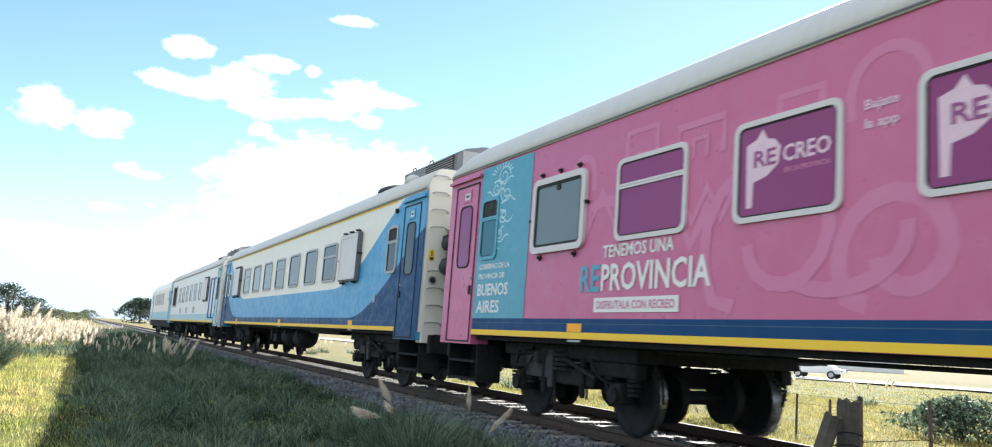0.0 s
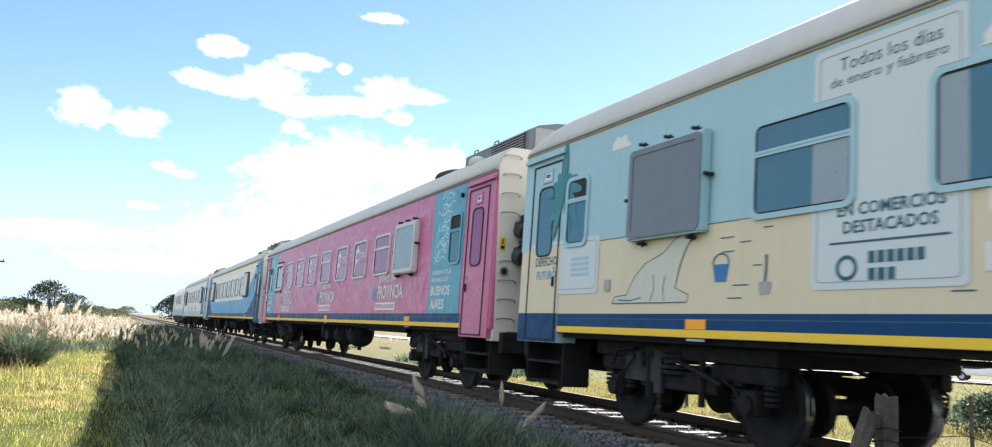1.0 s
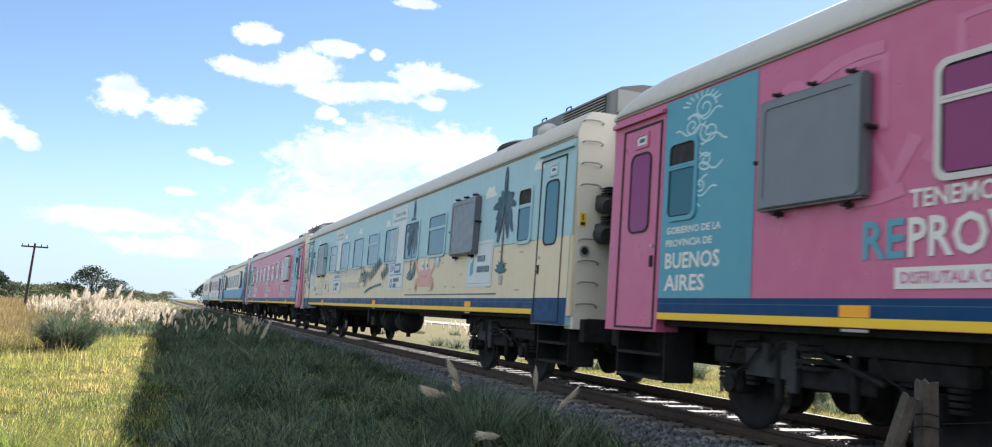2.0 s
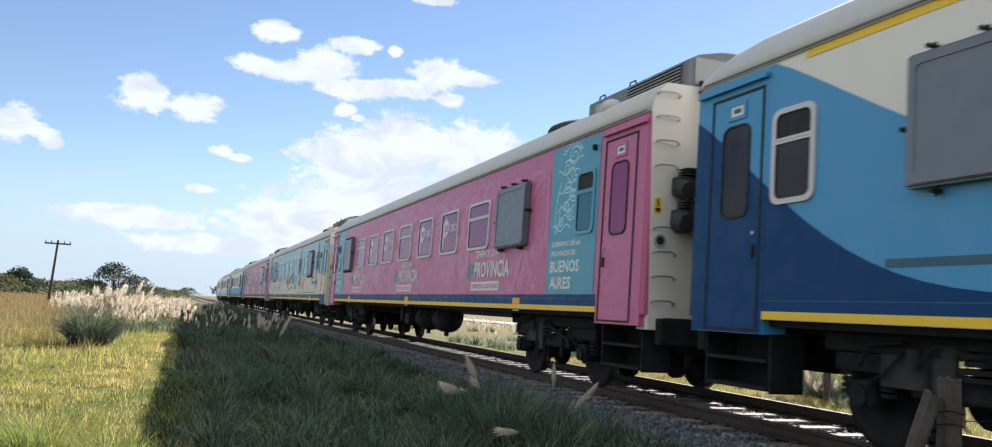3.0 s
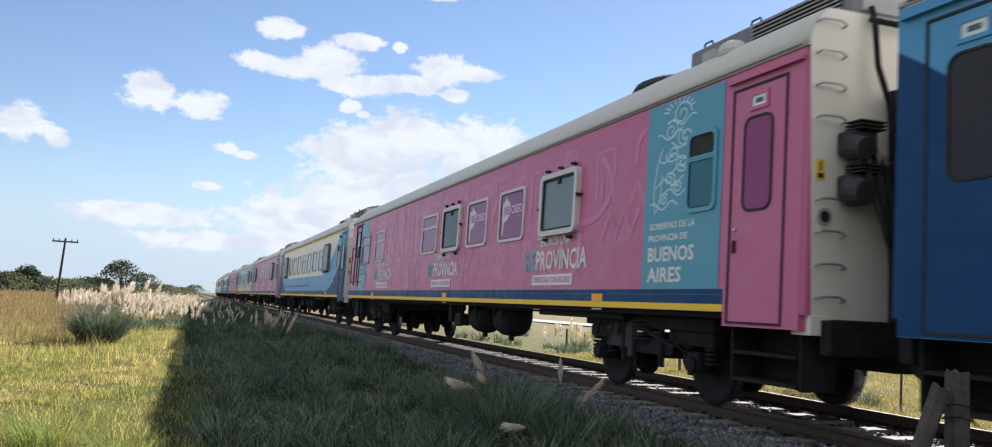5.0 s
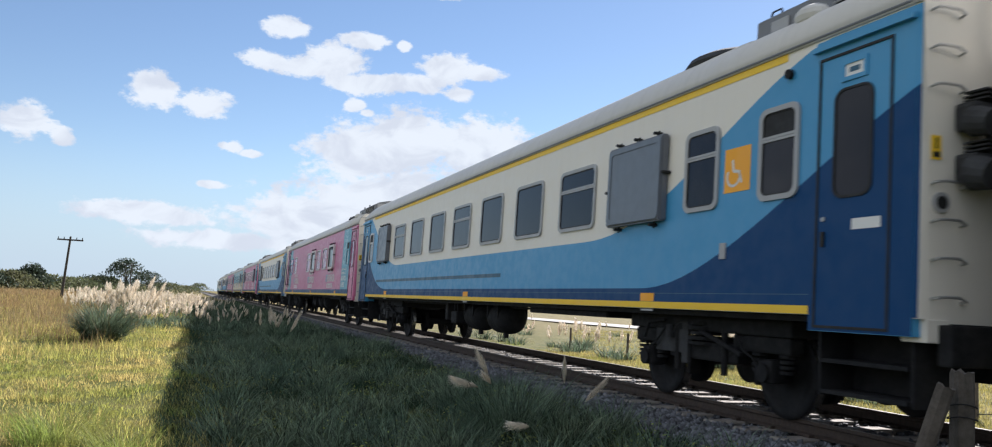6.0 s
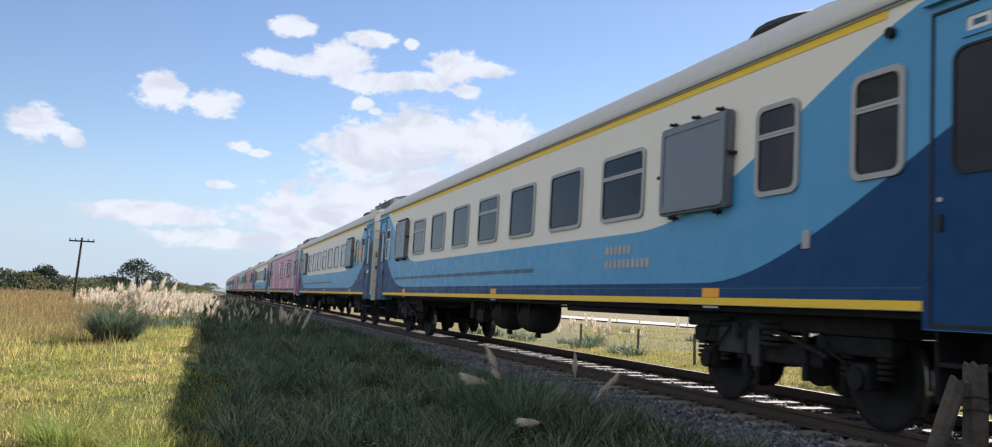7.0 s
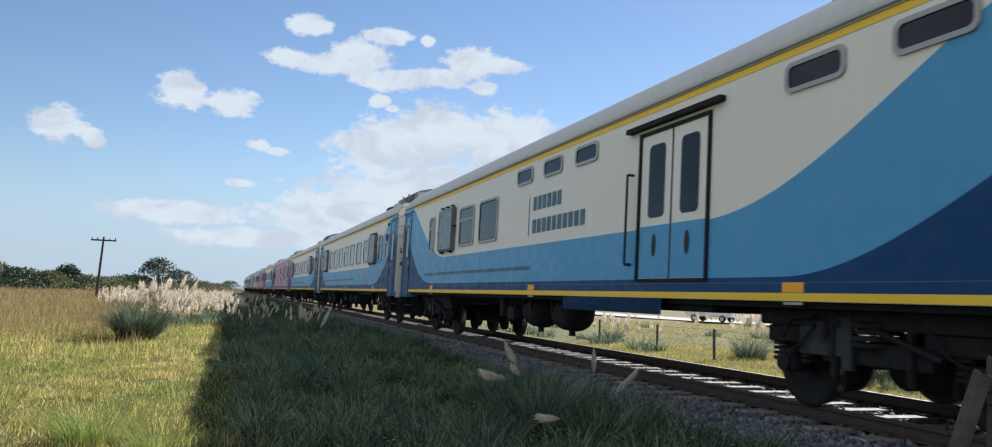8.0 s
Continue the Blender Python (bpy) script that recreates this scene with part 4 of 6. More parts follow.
    u = u0
    while u < u1:
        # broad sweeps, coils and zigzags over the rest
        z, size = r.uniform(1.7, 2.9), r.uniform(0.45, 0.95)
        kind = r.randrange(4)
        if kind == 0:
            a0 = r.uniform(0, 6)
            pts = [(u + size * 1.2 * math.cos(a0 + a), z + size * 0.8 * math.sin(a0 + a)) for a in [i * 0.25 for i in range(r.randrange(8, 18))]]
        elif kind == 1:
            pts = [(u + size * 2.0 * i / 16, z + size * 0.45 * math.sin(i * 0.7)) for i in range(17)]
        elif kind == 2:
            pts = [(u + size * 0.3 * i, z + (size * 0.5 if i % 2 else 0)) for i in range(6)]
        else:
            pts = [(u + size * 0.045 * i * math.cos(i * 0.42), z + size * 0.045 * i * math.sin(i * 0.42)) for i in range(8, 26)]
        lines.append((pts, r.uniform(0.10, 0.16)))
        u += r.uniform(0.5, 1.0)
    # overlapping strokes are set at slightly different depths
    for j, (pts, w) in enumerate(lines):
        pts = [(a, min(3.62, max(1.45, b))) for a, b in pts if u0 < a < u1]
        if len(pts) > 2:
            part("film_drawing", ribbon(pts, w, 0.0022 + 0.0005 * (j % 7)), mat, car, "pale line drawing printed on the film")


def seal(car, u, z, mat):
    """Printed emblem of flowing white lines, tall, pointed below."""
    lines = []
    for i, (cu, cz, size, turn) in enumerate(((0.62, 1.10, 0.20, 1), (0.40, 0.92, 0.17, -1), (0.72, 0.80, 0.18, 1), (0.45, 0.62, 0.15, 1), (0.66, 0.48, 0.15, -1), (0.40, 0.30, 0.13, 1), (0.58, 0.18, 0.11, -1), (0.30, 0.05, 0.10, 1))):
        lines.append([(u + cu + turn * size * (1 - j / 22) * math.cos(j * 0.55 + i), z + cz + 0.8 * size * (1 - j / 22) * math.sin(j * 0.55 + i)) for j in range(19)])
        lines.append([(u + cu - 0.30 + 0.6 * j / 10, z + cz - 0.09 + 0.05 * math.sin(j * 0.9 + i) + 0.03 * i % 0.05) for j in range(11)])
    for j in range(9):
        a = radians(20 + 17.5 * j)
        lines.append([(u + 0.55 + 0.24 * math.cos(a), z + 1.12 + 0.12 * math.sin(a)), (u + 0.55 + 0.36 * math.cos(a), z + 1.12 + 0.19 * math.sin(a))])
    lines.append([(u + 0.10, z - 0.12), (u + 0.06, z + 0.2), (u + 0.12, z + 0.5), (u + 0.22, z + 0.72)])
    lines.append([(u + 0.14, z - 0.10), (u + 0.22, z + 0.10), (u + 0.24, z + 0.36)])
    bm = bmesh.new()
    for i, pts in enumerate(lines):
        for j, loop in enumerate(stroke(pts, 0.021)):
            f = bm.faces.new([bm.verts.new(on_side(a, b, 0.0072 + 0.0002 * (j % 2) + 0.0004 * (i % 5))) for a, b in loop])
            f.normal_update()
            if f.normal.x > 0:
                f.normal_flip()
    part("emblem", bm, mat, car, "white line emblem printed on teal film")


def slogan(car, u):
    write("lettering", "TENEMOS UNA", u + 0.45, 2.06, 1.27, 0.155, WHITE, car, 0.0095)
    write("lettering", "RE", u, 1.66, 0.41, 0.33, TEAL, car, 0.0095)
    write("lettering", "PROVINCIA", u + 0.44, 1.66, 1.84, 0.33, WHITE, car, 0.0095)
    part("caption_bar", flat([rect(u + 0.32, u + 1.83, 1.41, 1.585)], 0.0095), WHITE, car)
    write("lettering", "DISFRUTALA CON RECREO", u + 0.38, 1.45, 1.39, 0.10, PINK_PALE, car, 0.0125)


def flag_logo(win, u0, u1):
    """The campaign print on a window: a province shape on a staff, and its words."""
    w = u1 - u0
    shape = [(u0 + 0.13 * w, 2.38), (u0 + 0.19 * w, 2.38), (u0 + 0.20 * w, 2.62), (u0 + 0.33 * w, 2.66), (u0 + 0.44 * w, 2.76), (u0 + 0.46 * w, 2.92),
             (u0 + 0.40 * w, 3.00), (u0 + 0.33 * w, 3.02), (u0 + 0.28 * w, 3.12), (u0 + 0.22 * w, 3.03), (u0 + 0.12 * w, 2.99)]
    part("emblem", flat([shape], 0.0135), LETTER_PINK, win)
    write("lettering", "RE", u0 + 0.20 * w, 2.76, 0.22 * w, 0.16, PLUM, win, 0.0160)
    write("lettering", "CREO", u0 + 0.48 * w, 2.76, 0.42 * w, 0.16, LETTER_PINK, win, 0.0135)
    write("lettering", "EN LA PROVINCIA", u0 + 0.50 * w, 2.66, 0.40 * w, 0.05, PINK_PALE, win, 0.0135)


def province_panel(car, u0, u1, text_u):
    part("teal_panel", flat([rect(u0, u1, 1.336, 3.73)], 0.0062), TEAL, car)
    seal(car, text_u, 2.42, TEAL_PALE)
    for text, z, h, w in (("GOBIERNO DE LA", 2.09, 0.085, 0.98), ("PROVINCIA DE", 1.94, 0.085, 0.84), ("BUENOS", 1.68, 0.19, 0.98), ("AIRES", 1.42, 0.19, 0.74)):
        write("lettering", text, text_u, z, w, h, WHITE, car, 0.0092)


def pink_coach(k, label, sheet_guards):
    car = coach(k, label, PINK, 0.8)
    stripes(car)
    doodles(car, 3.1, 20.1, PINK_PALE, 11 + k)
    province_panel(car, 1.21, 2.81, 1.33)
    province_panel(car, 20.11, 21.70, 20.25)
    for front in (True, False):
        end_door(car, front, PINK, None, PINK, PLUM_GLASS)
    window(car, 1.287, 1.876, TEAL, TEAL_GLASS, True, drop=True)
    window(car, 21.02, 21.61, TEAL, TEAL_GLASS, True, drop=True)
    if sheet_guards:
        window_guard(car, 2.96, 4.25, GUARD, GUARD_RIM)
        window_guard(car, 17.93, 19.30, GUARD, GUARD_RIM)
    else:
        window_guard(car, 2.93, 4.22, GUARD, PALE_FRAME, GREY_GLASS, depth=0.05)
        window_guard(car, 17.97, 19.33, PALE_PANE, PALE_FRAME)
    for i, (a, b) in enumerate(WINDOW_U):
        win = window(car, a, b, PALE_FRAME, PLUM_GLASS, i in (0, 3, 6))
        if i not in (0, 3, 6):
            flag_logo(win, a, b)
    for u in (8.1, 13.76):
        write("lettering", "Bajate", u + 0.05, 3.02, 0.30, 0.11, LETTER_PINK, car, 0.0085)
        write("lettering", "la app", u + 0.05, 2.86, 0.30, 0.11, LETTER_PINK, car, 0.0085)
    for u in (4.175, 10.27, 16.26):
        slogan(car, u)
    part("lamp", tube(on_side(21.55, 3.52, 0), on_side(21.55, 3.52, 0.05), 0.045, n=12), IRON, car)
    part("hatch", flat_bar(20.45, 20.55, 1.50, 1.62, 0.02), TAUPE, car)
    return car


def pink_kitchen_coach(k):
    car = coach(k, "pink film-wrapped coach with few windows and a loading door", PINK, 1.9)
    stripes(car, 0.05)
    doodles(car, 2.7, 20.1, PINK_PALE, 57)
    part("teal_panel", flat([rect(1.40, 2.83, 1.336, 3.73)], 0.0062), TEAL, car)
    seal(car, 1.45, 2.42, TEAL_PALE)
    for text, z, h, w in (("GOBIERNO DE LA", 2.09, 0.085, 1.02), ("PROVINCIA DE", 1.94, 0.085, 0.9), ("BUENOS", 1.68, 0.19, 0.98), ("AIRES", 1.42, 0.19, 0.74)):
        write("lettering", text, 1.5, z, w, h, WHITE, car, 0.0092)
    door = part("loading_door", ring(rect(0.84, 1.67, 1.50, 3.62), rect(0.865, 1.645, 1.525, 3.595), 0.004, 0.03), BLACK, car, "loading door with black seal and grab rails")
    part("door_window", ring(round_rect(0.98, 1.56, 2.50, 3.42, 0.10), round_rect(1.005, 1.535, 2.525, 3.395, 0.08), 0.004, 0.03), BLACK, door)
    part("pane", flat([round_rect(0.99, 1.55, 2.51, 3.41, 0.09)], 0.012), PLUM_GLASS, door)
    part("film_strip", flat([rect(1.40, 1.53, 2.55, 3.37)], 0.0145), TEAL_GLASS, door)
    part("drip_bar", flat_bar(0.74, 1.80, 3.655, 3.705, 0.07), PINK, door)
    part("sill", flat_bar(0.82, 1.68, 1.46, 1.51, 0.07), STEEL, door)
    for u in (0.71, 1.74):
        part("grab_rail", add_path(bmesh.new(), [on_side(u, 1.62, 0.0), on_side(u, 1.62, 0.09), on_side(u, 2.85, 0.09), on_side(u, 2.85, 0.0)], 0.018), BLACK, door)
    province_panel(car, 20.11, 21.70, 20.25)
    end_door(car, False, PINK, None, PINK, PLUM_GLASS)
    window(car, 1.97, 3.20, TEAL, PLUM_GLASS, True)
    window(car, 21.02, 21.61, TEAL, TEAL_GLASS, True, drop=True)
    window(car, 4.03, 5.28, PALE_FRAME, PLUM_GLASS, True)
    window(car, 9.51, 10.80, PALE_FRAME, PLUM_GLASS, True)
    window_guard(car, 11.27, 12.57, GUARD, PALE_FRAME, DARK_GLASS, depth=0.06)
    for a in (13.0, 14.89):
        flag_logo(window(car, a, a + 1.22, PALE_FRAME, PLUM_GLASS), a, a + 1.22)
    window_guard(car, 16.9, 18.25, GUARD, PALE_FRAME, GREY_GLASS, depth=0.09)
    for u in (5.6, 6.55, 7.6, 8.6, 9.1, 11.05, 12.95):
        part("sheet_seam", band(u, u + 0.014, 1.34, 3.72, 0.0068), PLUM, car)
    part("caption_blocks", flat([rect(8.05, 8.25, 2.35 + 0.07 * i, 2.40 + 0.07 * i) for i in range(9)], 0.0085), PINK_PALE, car)
    for u in (4.2, 10.25, 16.3):
        slogan(car, u)
    part("equipment_box", box(-1.36, -1.02, -0.78, -0.06, 0.44, 1.03, 0.03), IRON, car, "black equipment box under the coach end")
    part("skirt_end", flat_bar(0.05, 0.30, 0.90, 1.08, 0.002), NAVY, car)
    for j, (y0, y1, low) in enumerate(((-0.86, -1.22, 0.52), (-0.95, -1.58, 0.42), (-1.02, -1.70, 0.46), (-0.92, -1.42, 0.56))):
        hose = [(-1.28 + 0.05 * j, y0 + (y1 - y0) * i / 11, 0.98 - (0.98 - low) * math.sin(math.pi * i / 11) ** 0.6) for i in range(12)]
        part("hose", add_path(bmesh.new(), hose, 0.020), BLACK, car, "black hose hanging under the coach")
    for z in (0.55, 0.78):
        part("ladder_bar", tube((-1.40, -0.76, z), (-1.40, -1.06, z), 0.010), IRON, car)
    mesh = bmesh.new()
    for j in range(9):
        add_tube(mesh, (-0.9, -0.72 - 0.08 * j, 0.74), (-0.9, -0.96 - 0.08 * j, 1.02), 0.006, n=4)
        add_tube(mesh, (-0.9, -0.96 - 0.08 * j, 0.74), (-0.9, -0.72 - 0.08 * j, 1.02), 0.006, n=4)
    part("wire_guard", mesh, IRON, car, "wire mesh guard under the coach")
    for y in (-1.86,):
        part("bracket", box(-1.45, -1.3, y - 0.06, y + 0.06, 0.35, 0.95, 0.01), IRON, car)
    return car


def palm(car, u, z0, height, whole=True, crown=None):
    """A printed palm tree: ringed stem, drooping fronds and a tuft at its foot."""
    w = height * 0.022
    if whole:
        part("film_palm_stem", flat([[(u - w, z0), (u + w, z0), (u + w * 0.7, z0 + height * 0.62), (u - w * 0.7, z0 + height * 0.62)]], 0.0135), STEM, car)
    loops = []
    cu, cz = u, z0 + height * 0.68
    for i in range(13):
        a = radians(-62 + 25.3 * i)
        long_ = height * (0.25 + 0.05 * math.sin(i * 2.3)) * (1.35 if i == 6 else 1.0)
        pts = []
        for k in range(7):
            t = k / 6
            droop = 0.07 * height * t * t * (1.2 - 0.6 * math.sin(a))
            pts.append((cu + long_ * t * math.cos(a), cz + long_ * t * math.sin(a) - (droop if i != 6 else 0)))
        side = [0.012, 0.028, 0.036, 0.040, 0.040, 0.034, 0.016]
        nu, nz = -math.sin(a) * height, math.cos(a) * height
        loops.append([(p + w * nu, q + w * nz) for (p, q), w in zip(pts, side)] + [(p - w * nu, q - w * nz) for (p, q), w in zip(pts[::-1], side[::-1])])
    bm = bmesh.new()
    for i, loop in enumerate(loops):
        f = bm.faces.new([bm.verts.new(on_side(a, b, 0.0145 + 0.0006 * i)) for a, b in loop])
        f.normal_update()
        if f.normal.x > 0:
            f.normal_flip()
    part("film_palm_crown", bm, crown or PALM, car)
    foot = []
    for i in range(7 if whole else 0):
        a = radians(10 + 26.6 * i)
        foot.append([(u, z0 - 0.03), (u + 0.14 * math.cos(a - 0.25), z0 + 0.16 * math.sin(a - 0.25)), (u + 0.26 * math.cos(a), z0 + 0.24 * math.sin(a)), (u + 0.14 * math.cos(a + 0.25), z0 + 0.16 * math.sin(a + 0.25))])
    if foot:
        part("film_palm_tuft", flat(foot, 0.0225), PINE, car)


def puff(car, u, z, s):
    part("film_cloud", flat([[(u - s, z), (u + s, z)] + [(u + s * 0.9 * math.cos(a) * (1 + 0.12 * math.cos(5 * a)), z + s * 0.75 * math.sin(a) * (1 + 0.14 * math.cos(6 * a))) for a in [0.15 + i * 0.142 for i in range(21)]]], 0.0068), WHITE, car)


def poster(car, u0, u1, z0, z1):
    p = part("film_poster", flat([round_rect(u0, u1, z0, z1, 0.06)], 0.0075), NOTICE, car, "white printed notice on the film")
    part("poster_line", ring(round_rect(u0 + 0.06, u1 - 0.06, z0 + 0.06, z1 - 0.06, 0.05), round_rect(u0 + 0.07, u1 - 0.07, z0 + 0.07, z1 - 0.07, 0.045), 0.0075, 0.0095), TAUPE, p)
    return p


def beach_coach(k):
    car = coach(k, "sand and pale blue coach with printed seaside drawings", SAND, 0.6)
    part("pale_blue_field", band(0.0, UNITS, 2.28, 3.735, 0.003), PALE_BLUE, car)
    part("horizon_line", band(1.25, 21.75, 2.272, 2.280, 0.0052), SLATE, car)
    stripes(car)
    for front in (True, False):
        d = end_door(car, front, PALE_BLUE, NAVY, PALE_BLUE, BLUE_GLASS)
        lo, hi = (0.05, 1.2) if front else (UNITS - 1.2, UNITS - 0.05)
        part("sand_panel", flat([rect(lo, hi, 1.342, 2.27)], 0.0098), SAND, d)
    window(car, 1.287, 1.876, PALE_BLUE, BLUE_GLASS, True, drop=True)
    window(car, 21.02, 21.61, PALE_BLUE, BLUE_GLASS, True, drop=True)
    for i, (a, b) in enumerate(WINDOW_U):
        window(car, a, b, PALE_BLUE, BLUE_GLASS, i in (0, 3, 6))
    window_guard(car, 2.90, 4.25, GUARD, PALE_BLUE)
    window_guard(car, 17.93, 19.30, GUARD, GUARD_RIM)
    # notices
    for u0, top in ((5.60, 0), (12.92, 1)):
        p = poster(car, u0, u0 + 1.44, 1.54, 3.70)
        write("lettering", "Todos los días", u0 + 0.28, 3.46, 0.95, 0.12, SLATE, p, 0.0100, bold=0.0)
        write("lettering", "de enero y febrero", u0 + 0.18, 3.30, 1.10, 0.12, SLATE, p, 0.0100, bold=0.0)
        if top:
            write("lettering", "EN", u0 + 0.25, 2.02, 0.28, 0.17, SIGN_BLUE, p, 0.0100)
            part("brand_block", flat([rect(u0 + 0.62, u0 + 1.16, 1.98, 2.22)], 0.0100), SIGN_BLUE, p)
            for i in range(3):
                part("brand_letter", flat([rect(u0 + 0.70 + 0.14 * i, u0 + 0.80 + 0.14 * i, 2.04, 2.16)], 0.0125), WHITE, p)
        else:
            write("lettering", "EN COMERCIOS", u0 + 0.28, 2.16, 0.98, 0.11, PINE, p, 0.0100)
            write("lettering", "DESTACADOS", u0 + 0.34, 2.01, 0.86, 0.11, PINE, p, 0.0100)
        part("fine_print", flat([rect(u0 + 0.2, u0 + 1.3, 1.925, 1.945)], 0.0100), SLATE, p)
        part("brand_ring", ring(oval(u0 + 0.38, 1.72, 0.11, 0.11), oval(u0 + 0.38, 1.72, 0.075, 0.075), 0.0075, 0.0105), PINE, p)
        word_blocks(p, "brand_letter", u0 + 0.58, 1.75, 0.52, 0.10, (6,), PINE, 0.0100)
        word_blocks(p, "brand_letter", u0 + 0.58, 1.61, 0.27, 0.10, (3,), PINE, 0.0100)
    p = poster(car, 18.75, 20.05, 1.55, 2.42)
    part("brand_shape", flat([[(18.95, 1.75), (19.12, 1.80), (19.14, 2.12), (18.95, 1.98)]], 0.0100), TEAL, p)
    word_blocks(p, "brand_letter", 19.3, 2.02, 0.4, 0.12, (5,), SLATE, 0.0100)
    word_blocks(p, "brand_letter", 19.3, 1.82, 0.62, 0.12, (9,), SLATE, 0.0100)
    p = poster(car, 0.30, 2.18, 1.60, 2.36)
    write("lettering", "DERECHO", 0.50, 2.02, 0.62, 0.13, PINE, p, 0.0125)
    write("lettering", "FUTURO", 0.56, 1.82, 0.54, 0.13, TEAL, p, 0.0125)
    part("fine_print", flat([rect(1.5, 1.95, 1.84 + 0.07 * i, 1.88 + 0.07 * i) for i in range(4)], 0.0100), PALE_BLUE, p)
    for a, b in ((12.93, WINDOW_U[4][1] - 0.06), (WINDOW_U[5][0] + 0.06, 14.36), (5.60, WINDOW_U[0][1] - 0.06), (WINDOW_U[1][0] + 0.06, 7.04)):
        part("notice_over_pane", flat([rect(a, b, 2.28, 3.24)], 0.0128), POSTER_TINT, car, "notice film across the window pane")
    # lettering
    write("lettering", "HAY VERANO,", 7.18, 2.02, 2.05, 0.25, WHITE, car, 0.0085)
    write("lettering", "HAY BENEFICIOS,", 7.15, 1.60, 2.75, 0.25, WHITE, car, 0.0085)
    write("lettering", "Hay", 9.85, 1.66, 0.95, 0.62, PINE, car, 0.0330, shear=0.25)
    script = []
    for i, (u0, n) in enumerate(((10.95, 6), (12.35, 3))):
        script += stroke([(u0 + 0.2 * j / 4 * 1.0, 1.92 + 0.055 * j * 0.35 + 0.13 * math.sin(j * math.pi / 2)) for j in range(n * 4 + 1)], 0.07)
    part("brand_script", flat(script[::1], 0.0345), PINE, car, "dark green script shown as a plain wavy line")
    part("underline", flat(stroke([(10.5, 1.50), (11.0, 1.60), (11.7, 1.68), (12.3, 1.71)], 0.07), 0.0085), PINE, car)
    # drawings
    palm(car, 14.94, 1.80, 1.78)
    palm(car, 20.45, 1.80, 1.75)
    palm(car, 1.20, 1.86, 1.75, False, TEAL_DEEP)
    for u, z, s in ((7.35, 3.30, 0.24), (9.35, 3.32, 0.25), (12.55, 3.28, 0.25), (2.55, 3.42, 0.22), (19.75, 3.22, 0.28), (21.75, 3.45, 0.2)):
        puff(car, u, z, s)
    part("film_crab_shell", flat([[(15.69, 1.60), (16.49, 1.60), (16.59, 1.78), (16.42, 1.98), (16.09, 2.03), (15.76, 1.98), (15.59, 1.78)]], 0.0085), CORAL, car)
    limbs = []
    for s in (-1, 1):
        limbs += stroke([(16.09 + s * 0.42, 1.88), (16.09 + s * 0.66, 2.06), (16.09 + s * 0.78, 2.20)], 0.09)
        for j in range(4):
            limbs += stroke([(16.09 + s * 0.36, 1.78 - 0.05 * j), (16.09 + s * (0.62 - 0.04 * j), 1.76 - 0.05 * j), (16.09 + s * (0.72 - 0.06 * j), 1.56 - 0.03 * j)], 0.028)
    part("film_crab_limbs", flat(limbs, 0.0075), CORAL, car)
    for cu, cz, ct in ((15.29, 2.16, 0.5), (16.89, 2.24, -0.5)):
        part("film_crab_claw", flat([oval(cu, cz, 0.20, 0.15, turn=ct)], 0.0098), CORAL, car)
    for eu in (15.93, 16.25):
        eye = part("film_crab_eye", flat([oval(eu, 2.08, 0.10, 0.12)], 0.0105), WHITE, car)
        part("film_crab_pupil", flat([oval(eu + 0.02, 2.07, 0.035, 0.045)], 0.0125), BLACK, eye)
    part("film_crab_mouth", flat(stroke([(15.92 + 0.04 * i, 1.86 - 0.05 * math.sin(i * math.pi / 8)) for i in range(9)], 0.014), 0.0105), SLATE, car)
    part("film_bottle", flat([oval(15.24, 2.02, 0.11, 0.20, turn=-0.3)], 0.0115), PINE, car)
    part("film_glass", flat([rect(16.84, 17.06, 2.02, 2.32)], 0.0115), PALE_BLUE, car)
    body = [(2.53, 1.46), (3.93, 1.46), (3.96, 1.54), (3.73, 1.62), (3.80, 1.86), (3.90, 2.06), (4.00, 2.16), (3.88, 2.22), (3.70, 2.16), (3.50, 2.02), (3.18, 1.92), (2.96, 1.76), (2.83, 1.56), (2.58, 1.54)]
    drawing = part("film_seal_drawing", flat([body], 0.0065), SEAL_GREY, car, "pale seal drawing on sand film")
    part("outline", ribbon(body + body[:1], 0.011, 0.0085), SLATE, drawing)
    for pts in ([(3.30, 1.48), (3.36, 1.62), (3.34, 1.78)], [(3.55, 1.48), (3.52, 1.62), (3.56, 1.76)], [(2.66, 1.50), (2.90, 1.49), (3.12, 1.52)]):
        part("outline", ribbon(pts, 0.014, 0.0085), SLATE, drawing)
    part("muzzle", flat([oval(3.95, 2.19, 0.035, 0.03)], 0.0095), BLACK, drawing)
    pail = part("film_pail", flat([[(4.37, 1.66), (4.53, 1.66), (4.57, 1.84), (4.33, 1.84)]], 0.0065), SIGN_BLUE, car, "small blue pail drawing")
    part("pail_handle", ribbon([(4.45 + 0.12 * math.cos(a), 1.84 + 0.11 * math.sin(a)) for a in [i * math.pi / 8 for i in range(9)]], 0.016, 0.0085), SLATE, pail)
    spade = part("film_spade", ribbon([(5.06, 1.64), (5.07, 1.75), (5.07, 1.90)], 0.03, 0.0065), SLATE, car, "small spade drawing")
    part("spade_blade", flat([[(5.00, 1.52), (5.12, 1.52), (5.14, 1.64), (4.98, 1.64)]], 0.0085), TAUPE, spade)
    ticks = random.Random(5)
    part("film_ticks", flat([rect(u, u + ticks.uniform(0.1, 0.22), z, z + 0.012) for u, z in [(ticks.uniform(4.4, 21.5), ticks.uniform(1.45, 2.2)) for _ in range(46)]], 0.0055), SLATE, car)
    part("film_rope", band(14.6, 20.3, 1.40, 1.425, 0.0055), SLATE, car)
